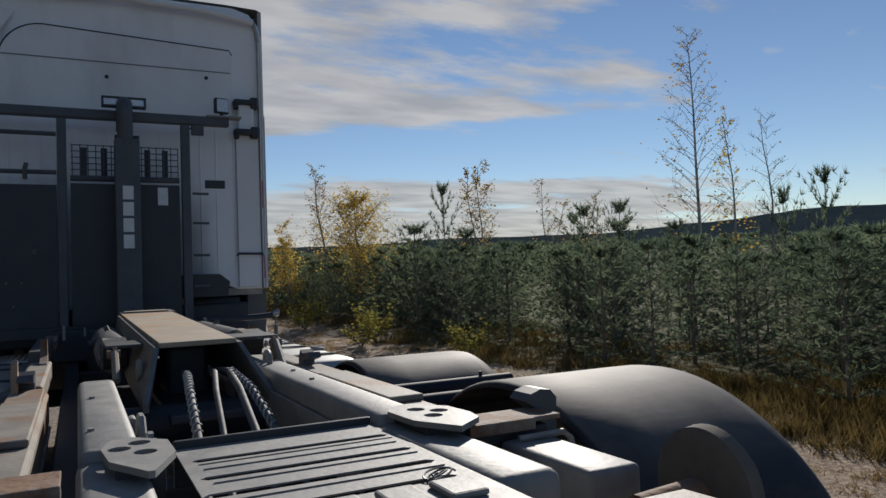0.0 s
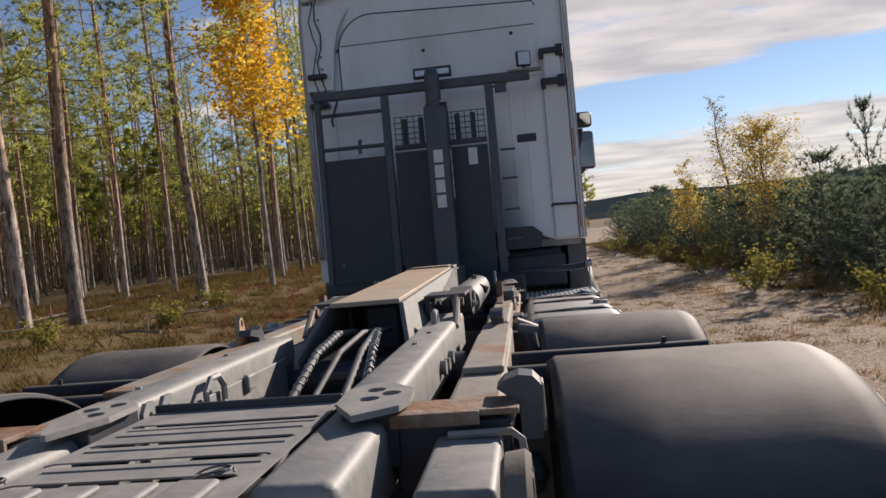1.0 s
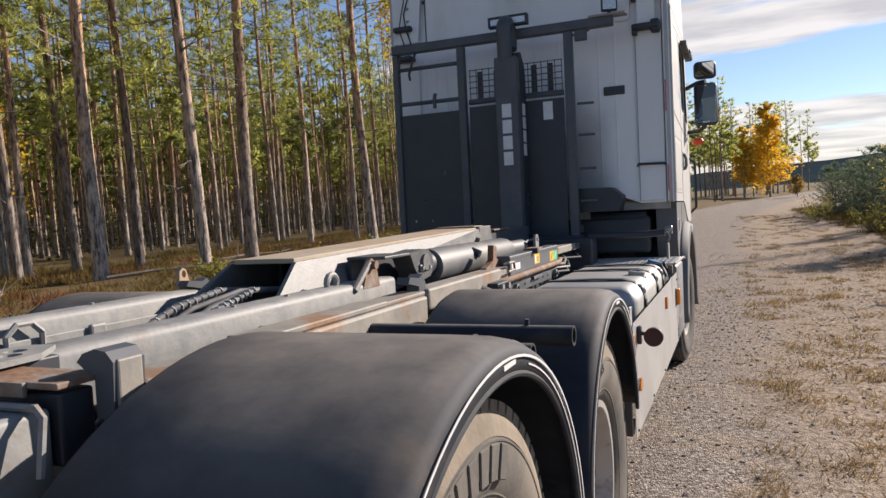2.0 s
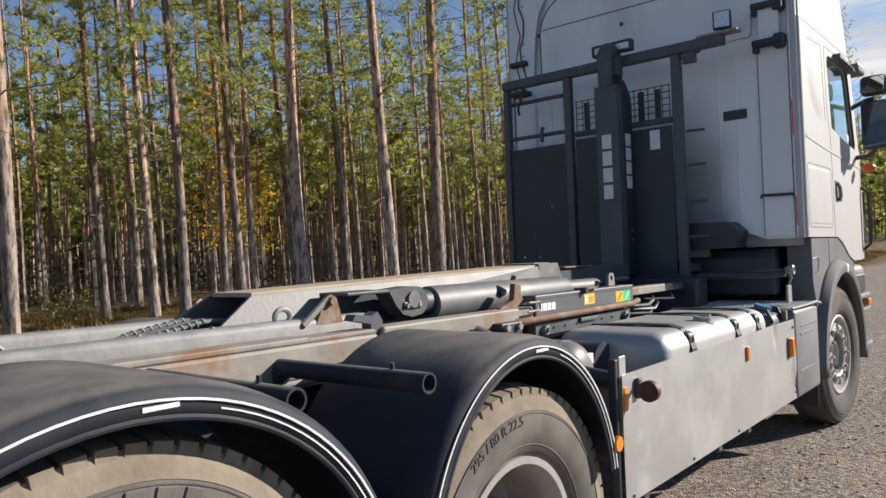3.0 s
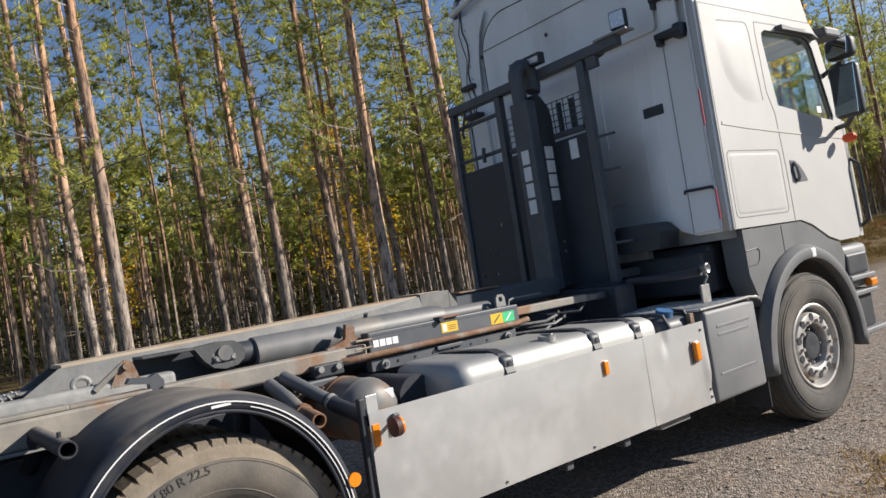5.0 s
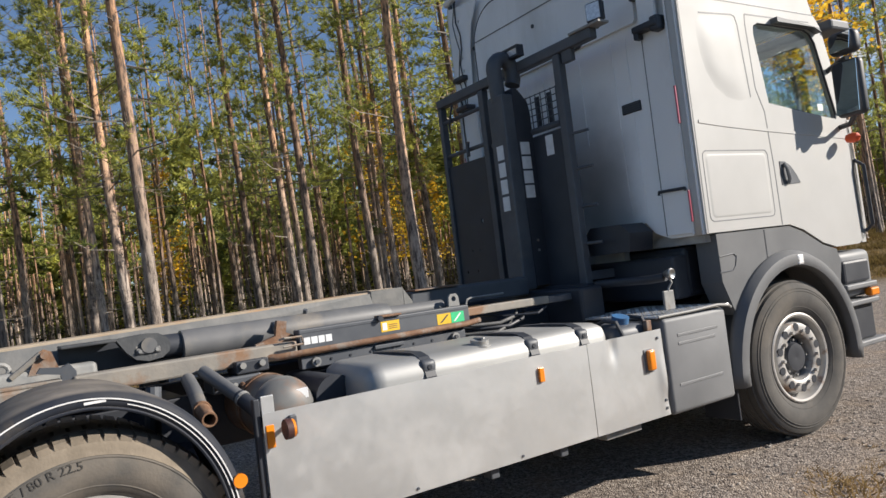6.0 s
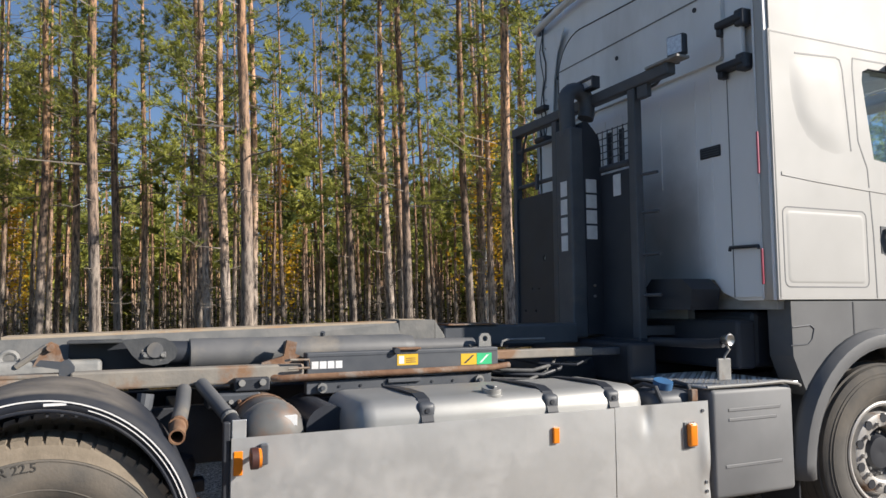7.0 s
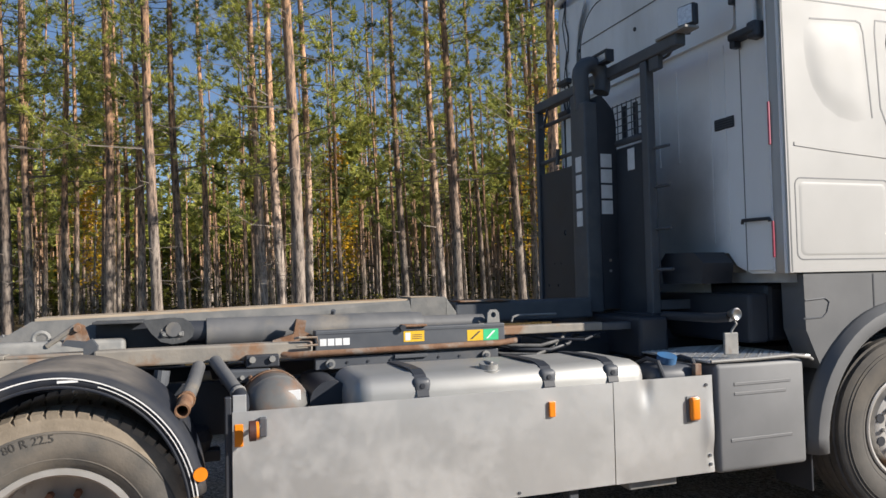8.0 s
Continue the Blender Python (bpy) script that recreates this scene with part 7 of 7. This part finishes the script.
def birch(seed, height, r, leaves, leaf, spread, mat_leaf, start=0.3, stems=1):
    rg = random.Random(seed)
    tr, tw, lf = Soup(), Soup(), Soup()
    for st in range(stems):
        lean = Vector((rg.gauss(0, 0.05 if stems > 1 else 0.02), rg.gauss(0, 0.05 if stems > 1 else 0.02), 1))
        h = height * rg.uniform(0.75, 1.0) if st else height
        pts = [lean * (h * i / 7) + Vector((0.04 * math.sin(i * 1.3 + seed), 0.04 * math.cos(i + st), 0)) * (i / 3) for i in range(8)]
        tr.rod(pts, r, r * 0.12, 8)
        nb = int(50 * h / 7)
        for b in range(nb):
            f = start + (1 - start) * (b + rg.random()) / nb
            o = lean * (h * f)
            a = rg.uniform(0, 6.283)
            ln = spread * (1.05 - f) ** 0.7 * rg.uniform(0.5, 1.2) + 0.15
            d = Vector((math.cos(a), math.sin(a), rg.uniform(0.5, 1.1)))
            e = o + d * ln
            tw.rod([o, o + d * ln * 0.55 + Vector((0, 0, 0.05)), e], r * 0.15, 0.003, 3)
            for _ in range(4):
                q = o + d * ln * rg.uniform(0.4, 0.9)
                tw.rod([q, q + Vector((rg.gauss(0, 0.25), rg.gauss(0, 0.25), rg.uniform(0.05, 0.45))) * ln], 0.0045, 0.002, 3)
            for _ in range(max(1, leaves // nb)):
                p = o + d * ln * rg.uniform(0.35, 1.1) + Vector((rg.gauss(0, 0.2), rg.gauss(0, 0.2), rg.gauss(-0.03, 0.2))) * ln * 0.8
                lf.leaf(p, leaf * rg.uniform(0.6, 1.2), rg)
    return tr.mesh("trunk", M_birchbark), tw.mesh("twigs", M_twig), lf.mesh("leaves", mat_leaf)


BIRCHES = [
    (-8.1, 21.5, 11.0, 0.11, 6800, 0.085, 2.5, M_yellow_leaf, 0.42, 1, "golden autumn birch at the edge of the pine wood"),
    (7.7, 18.7, 3.9, 0.04, 1700, 0.036, 1.6, M_pale_leaf, 0.18, 4, "small yellow birch among young pines"),
    (6.4, 22.5, 3.2, 0.03, 900, 0.034, 0.8, M_pale_leaf, 0.2, 3, "small orange birch among young pines"),
    (14.2, 10.9, 7.6, 0.06, 330, 0.045, 1.3, M_brown_leaf, 0.25, 1, "tall slender birch, nearly bare"),
    (14.4, 9.9, 5.2, 0.045, 260, 0.045, 0.6, M_pale_leaf, 0.3, 1, "slender birch with a few yellow leaves"),
    (16.2, 10.3, 5.4, 0.045, 40, 0.04, 0.9, M_brown_leaf, 0.25, 1, "bare slender birch with thin upright twigs"),
    (11.6, 18.0, 4.9, 0.045, 420, 0.05, 0.9, M_brown_leaf, 0.3, 2, "small birch with brown autumn leaves"),
    (7.4, 21.0, 5.0, 0.04, 200, 0.045, 0.6, M_brown_leaf, 0.35, 2, "thin birch, nearly bare"),
    (14.1, 17.5, 4.4, 0.035, 130, 0.045, 0.6, M_brown_leaf, 0.35, 2, "thin birch, nearly bare"),
    (15.6, 17.0, 3.9, 0.03, 110, 0.045, 0.5, M_brown_leaf, 0.35, 2, "thin birch, nearly bare"),
]
FAR_BIRCHES = [
    (5.2, 90.0, 10.5, 0.13, 6200, 0.17, 2.5, M_yellow_leaf, 0.06, 1, "large golden birch beside the track"),
    (2.4, 88.0, 8.0, 0.13, 1500, 0.16, 1.6, M_yellow_leaf, 0.2, 2, "half-bare golden birch beside the track"),
    (7.6, 84.0, 2.2, 0.05, 500, 0.12, 0.9, M_brown_leaf, 0.1, 2, "rusty-leaved birch bush beside the track"),
    (-22.0, 14.0, 9.0, 0.08, 1500, 0.09, 1.5, M_yellow_leaf, 0.15, 1, "yellow birch inside the pine wood"),
    (-33.0, 8.0, 9.0, 0.08, 1800, 0.10, 1.8, M_yellow_leaf, 0.1, 1, "yellow birch inside the pine wood"),
    (-36.0, -4.0, 9.0, 0.08, 1800, 0.10, 1.8, M_yellow_leaf, 0.1, 1, "yellow birch inside the pine wood"),
    (-31.0, 22.0, 9.0, 0.08, 1800, 0.10, 1.8, M_yellow_leaf, 0.1, 1, "yellow birch inside the pine wood"),
]
for i, (x, y, h, r, nl, ls, sp_, ml, st, stems, lab) in enumerate(BIRCHES + FAR_BIRCHES):
    ms = birch(500 + i, h, r, nl, ls, sp_, ml, st, stems)
    b = tree_thing("birch_tree", ms, ("trunk", "branchwork", "foliage"), lab, "tree", "autumn birches")
    b.matrix_world = Matrix.Translation((x, y, gz(x, y) - 0.05))


def young_pine(seed, height, dense=1.0):
    rg = random.Random(seed)
    tr, cr = Soup(), Soup()
    tr.rod([(0, 0, -0.1), (0.02, 0.01, height * 0.5), (0, 0, height * 1.0)], 0.03, 0.008, 6)
    whorls = int(height / 0.36)
    for k in range(whorls + 1):
        z = height * (0.06 + 0.88 * k / whorls)
        f = 1 - k / whorls
        for j in range(6):
            a = j * 1.047 + k * 0.6 + rg.uniform(-0.3, 0.3)
            ln = (0.80 * f ** 0.6 + 0.16) * rg.uniform(0.7, 1.15)
            d = Vector((math.cos(a), math.sin(a), 0.35 + 0.7 * (1 - f)))
            o = Vector((0, 0, z))
            tr.rod([o, o + d * ln], 0.008, 0.004, 3)
            for q in range(int(5 * dense)):
                g = (q + 0.8) / (5 * dense)
                tuft(cr, o + d * ln * g + Vector((rg.gauss(0, 0.03), rg.gauss(0, 0.03), 0)), d.normalized(), 8 if dense > 0.8 else 5, 0.135 if dense > 0.8 else 0.19, 0.020 if dense > 0.8 else 0.042, rg, 0.6)
    tuft(cr, Vector((0, 0, height * 0.97)), (0, 0, 1), 26, 0.16, 0.018, rg, 0.35)
    return tr.mesh("stem", M_twig), cr.mesh("needles", M_young)


YOUNG = []
for k in range(5):
    YOUNG.append(tree_thing("young_pine", young_pine(700 + k, 1.7 + 0.28 * k), ("stem", "needles"), "dark green young pine in a dense thicket", "young tree", "young pines of the thicket"))
used = set()
ypl = [(6.9, 11.0, 1.0), (8.0, 7.0, 1.0), (9.5, 4.0, 1.1), (7.3, 9.4, 0.9), (7.9, 10.4, 1.1)]
while len(ypl) < 150:
    y = rng.uniform(-4, 40)
    x = 6.6 - 0.03 * y + rng.uniform(0, 6)
    if all((x - a) ** 2 + (y - b) ** 2 > 0.75 ** 2 for a, b, _ in ypl):
        ypl.append((x, y, rng.uniform(0.82, 1.1) if rng.random() < 0.93 else 1.3))
for i, (x, y, s) in enumerate(ypl):
    k = rng.randrange(5)
    hs = s * (1.62 + 0.014 * math.hypot(x, y + 2)) / (1.7 + 0.28 * k)
    m = Matrix.Translation((x, y, gz(x, y) - 0.02)) @ Matrix.Rotation(rng.uniform(0, 6.28), 4, "Z") @ Matrix.Diagonal((max(hs, 0.75), max(hs, 0.75), hs, 1))
    if k in used:
        copy_thing(YOUNG[k], m).matrix_basis = m
    else:
        used.add(k)
        YOUNG[k].matrix_world = m
for x, y, h in ((8.3, 14.0, 3.6), (9.9, 9.0, 2.75), (12.3, 6.0, 3.15), (12.4, 7.0, 2.85), (9.75, 10.0, 2.75), (10.6, 11.5, 2.7)):  # taller leaders above the thicket
    k = rng.randrange(5)
    hs = h / (1.7 + 0.28 * k)
    m = Matrix.Translation((x, y, gz(x, y) - 0.02)) @ Matrix.Rotation(rng.uniform(0, 6.28), 4, "Z") @ Matrix.Diagonal((0.8, 0.8, hs, 1))
    copy_thing(YOUNG[k], m).matrix_basis = m
ysrc = [young_pine(800 + k, 2.0 + 0.3 * k, 0.6) for k in range(3)]
places = []
for _ in range(680):
    x, y = 7.6 + 45 * rng.random() ** 1.9, rng.uniform(-10, 80)
    if x < 6 + 0.25 * y and y > 45:
        continue
    k = rng.randrange(3)
    s = rng.uniform(0.8, 1.12) * (1.6 + 0.016 * math.hypot(x, y + 2)) / (2.0 + 0.3 * k)
    places.append((k, Matrix.Translation((x, y, gz(x, y))) @ Matrix.Rotation(rng.uniform(0, 6.28), 4, "Z") @ Matrix.Diagonal((max(s, 0.9) * 1.15, max(s, 0.9) * 1.15, s, 1))))
scatter_stuff("thicket_stems", [raw(s[0]) for s in ysrc], places[::2], "thin stems of the young pine thicket", "thicket", M_twig)
scatter_stuff("thicket_needles", [raw(s[1]) for s in ysrc], places, "dense dark green young pine thicket", "thicket", M_young)

# ---- ground cover ----


def clump(seed, n, h, spread, width, lean=0.5):
    rg = random.Random(seed)
    s = Soup()
    for _ in range(n):
        p = Vector((rg.gauss(0, spread), rg.gauss(0, spread), -0.01))
        d = Vector((rg.gauss(0, lean), rg.gauss(0, lean), 1)).normalized()
        s.blade(p, d, h * rg.uniform(0.5, 1.2), width, rg)
    return s.v, s.f


gs = [clump(900 + k, 70, 0.040, 0.030, 0.0055, 1.1) for k in range(4)]
places = []
for _ in range(2900):
    y = rng.uniform(-3, 40) if rng.random() < 0.7 else rng.uniform(0, 14)
    x = rng.uniform(1.7, 6.8) if rng.random() < 0.8 else rng.uniform(1.35, 9)
    if noise.noise((x * 0.6, y * 0.6, 11.0)) < -0.05 and rng.random() < 0.8:
        continue
    s = 0.7 + 2.0 * rng.random() ** 2
    places.append((rng.randrange(4), Matrix.Translation((x, y, gz(x, y))) @ Matrix.Rotation(rng.uniform(0, 6.28), 4, "Z") @ Matrix.Diagonal((s * 1.2, s * 1.2, s, 1))))
scatter_stuff("dry_grass_tufts", gs, places, "small tufts of dry straw-coloured grass on the verge", "grass", M_grass)
gs2 = [clump(940 + k, 60, 0.22, 0.14, 0.016, 0.6) for k in range(4)]
places = []
for _ in range(3000):
    x, y = -rng.uniform(4.2, 18), rng.uniform(-8, 45)
    s = 0.4 + 1.0 * rng.random() ** 2
    places.append((rng.randrange(4), Matrix.Translation((x, y, gz(x, y))) @ Matrix.Diagonal((s * 1.3, s * 1.3, s, 1))))
scatter_stuff("heath_plants", gs2, places, "brown and green heath plants on the forest floor", "ground cover", M_shrub)
places = []
for _ in range(2600):
    x, y = -rng.uniform(3.4, 15), rng.uniform(-6, 45)
    if noise.noise((x * 0.35, y * 0.35, 3.0)) < -0.08:
        continue
    s = 1.0 + 3.2 * rng.random() ** 1.5
    places.append((rng.randrange(4), Matrix.Translation((x, y, gz(x, y))) @ Matrix.Rotation(rng.uniform(0, 6.28), 4, "Z") @ Matrix.Diagonal((s * 1.3, s * 1.3, s, 1))))
scatter_stuff("forest_edge_grass", gs, places, "straw-coloured grass tufts along the wood's edge", "grass", M_grass)
places = []
for _ in range(900):
    x, y = -rng.uniform(4.5, 14), rng.uniform(-6, 45)
    if noise.noise((x * 0.3, y * 0.3, 8.0)) < 0.02:
        continue
    s = 0.35 + 0.9 * rng.random() ** 2
    places.append((rng.randrange(4), Matrix.Translation((x, y, gz(x, y))) @ Matrix.Diagonal((s * 1.5, s * 1.5, s, 1))))
scatter_stuff("red_heath_plants", gs2, places, "reddish-brown berry plants on the forest floor", "ground cover", leaf_mat("red_heath_leaves", (0.115, 0.045, 0.028), (0.26, 0.12, 0.065), 0.35, 2.0))
places = []
for _ in range(700):
    y = rng.uniform(-4, 45)
    x = 6.0 - 0.02 * y + rng.uniform(-0.6, 4.0)
    s = rng.uniform(0.5, 1.4)
    places.append((rng.randrange(4), Matrix.Translation((x, y, gz(x, y))) @ Matrix.Diagonal((s, s, s, 1))))
for _ in range(420):
    x, y = rng.uniform(5.0, 7.0), rng.uniform(-3.0, 4.0)
    s = rng.uniform(0.4, 1.1)
    places.append((rng.randrange(4), Matrix.Translation((x, y, gz(x, y))) @ Matrix.Diagonal((s, s, s, 1))))
scatter_stuff("thicket_undergrowth", gs2, places, "tangled brown-green undergrowth at the thicket's edge", "ground cover", M_shrub)


def bush(seed, h, n, ml):
    rg = random.Random(seed)
    tw, lf = Soup(), Soup()
    for _ in range(16):
        a = rg.uniform(0, 6.283)
        d = Vector((math.cos(a) * 0.6, math.sin(a) * 0.6, rg.uniform(0.6, 1.2)))
        tw.rod([(0, 0, 0), tuple(d * h * 0.5), tuple(d * h)], 0.008, 0.003, 3)
        for _ in range(n // 16):
            lf.leaf(d * h * rg.uniform(0.35, 1.05) + Vector((rg.gauss(0, 0.06), rg.gauss(0, 0.06), rg.gauss(0, 0.06))), 0.035, rg)
    return tw.mesh("stems", M_twig), lf.mesh("leaves", ml)


M_bushleaf = leaf_mat("yellow_green_leaves", (0.19, 0.18, 0.045), (0.38, 0.34, 0.09), 0.4, 3.0)
for i, (x, y, h) in enumerate(((4.6, 10.5, 0.55), (5.3, 11.6, 0.7), (4.9, 15.5, 0.6), (5.2, 22.0, 0.8), (4.4, 28.0, 0.9), (5.6, 8.0, 0.55), (6.0, 18.0, 0.7), (-6.8, 11.5, 0.45), (-7.2, 14.8, 0.5), (-13.0, 4.5, 0.8), (-7.5, 8.5, 0.4))):
    b = tree_thing("shrub", bush(1000 + i, h, 420, M_bushleaf), ("branchwork", "foliage"), "low shrub with yellow-green autumn leaves", "bush", "low shrubs")
    b.matrix_world = Matrix.Translation((x, y, gz(x, y) - 0.02))

# gravel stones
ico = bmesh.new()
bmesh.ops.create_icosphere(ico, subdivisions=1, radius=1.0)
iv = np.array([v.co[:] for v in ico.verts])
ifc = [tuple(v.index for v in f.verts) for f in ico.faces]
ico.free()
V, F, off = [], [], 0
for _ in range(8500):
    x = rng.uniform(1.0, 3.6)
    y = rng.uniform(-1.5, 16) if rng.random() < 0.75 else rng.uniform(4, 9)
    s = 0.0035 + 0.012 * rng.random() ** 3
    sc = np.array([rng.uniform(0.7, 1.4), rng.uniform(0.7, 1.4), rng.uniform(0.4, 0.8)]) * s
    V.append(iv * sc * np.array([1 + rng.uniform(-0.2, 0.2)]) + np.array([x, y, gz(x, y) + s * 0.2]))
    F += [(a + off, b + off, c + off) for a, b, c in ifc]
    off += len(iv)
me = bpy.data.meshes.new("gravel_stones")
me.from_pydata(np.concatenate(V).tolist(), [], F)
me.materials.append(leaf_mat("gravel_stone", (0.17, 0.15, 0.135), (0.55, 0.49, 0.43), 0.0, 9.0))
tagged(new("gravel_stones", me), "loose grey gravel stones on the track", "gravel", kind="stuff")

# fallen branches and stumps on the forest floor
for i, (x, y, a, ln) in enumerate(((-7.2, 12.8, 0.4, 2.2), (-7.8, 15.5, 1.9, 1.8), (-8.8, 9.0, 0.9, 2.6), (-9.2, 5.5, 2.5, 2.0), (-10.5, 14.0, 1.2, 2.6), (-6.9, 10.2, 2.8, 1.5), (-11.5, 18.0, 0.2, 3.0))):
    bm = bmesh.new()
    rg = random.Random(i)
    tube(bm, [(-ln / 2, 0, 0.05), (-ln / 6, 0.06, 0.10), (ln / 4, -0.03, 0.09), (ln / 2, 0.05, 0.16)], 0.035, 7, True, 0.012)
    for _ in range(5):
        u = rg.uniform(-0.3, 0.45) * ln
        tube(bm, [(u, 0, 0.09), (u + rg.uniform(0.1, 0.4), rg.uniform(-0.4, 0.4), rg.uniform(0.1, 0.45))], 0.010, 4, True, 0.004)
    b = part("fallen_branch", bm, M_twig)
    b.matrix_world = Matrix.Translation((x, y, gz(x, y))) @ Matrix.Rotation(a, 4, "Z")
    tagged(b, "grey dead branch lying on the forest floor", "branch", "fallen branches")
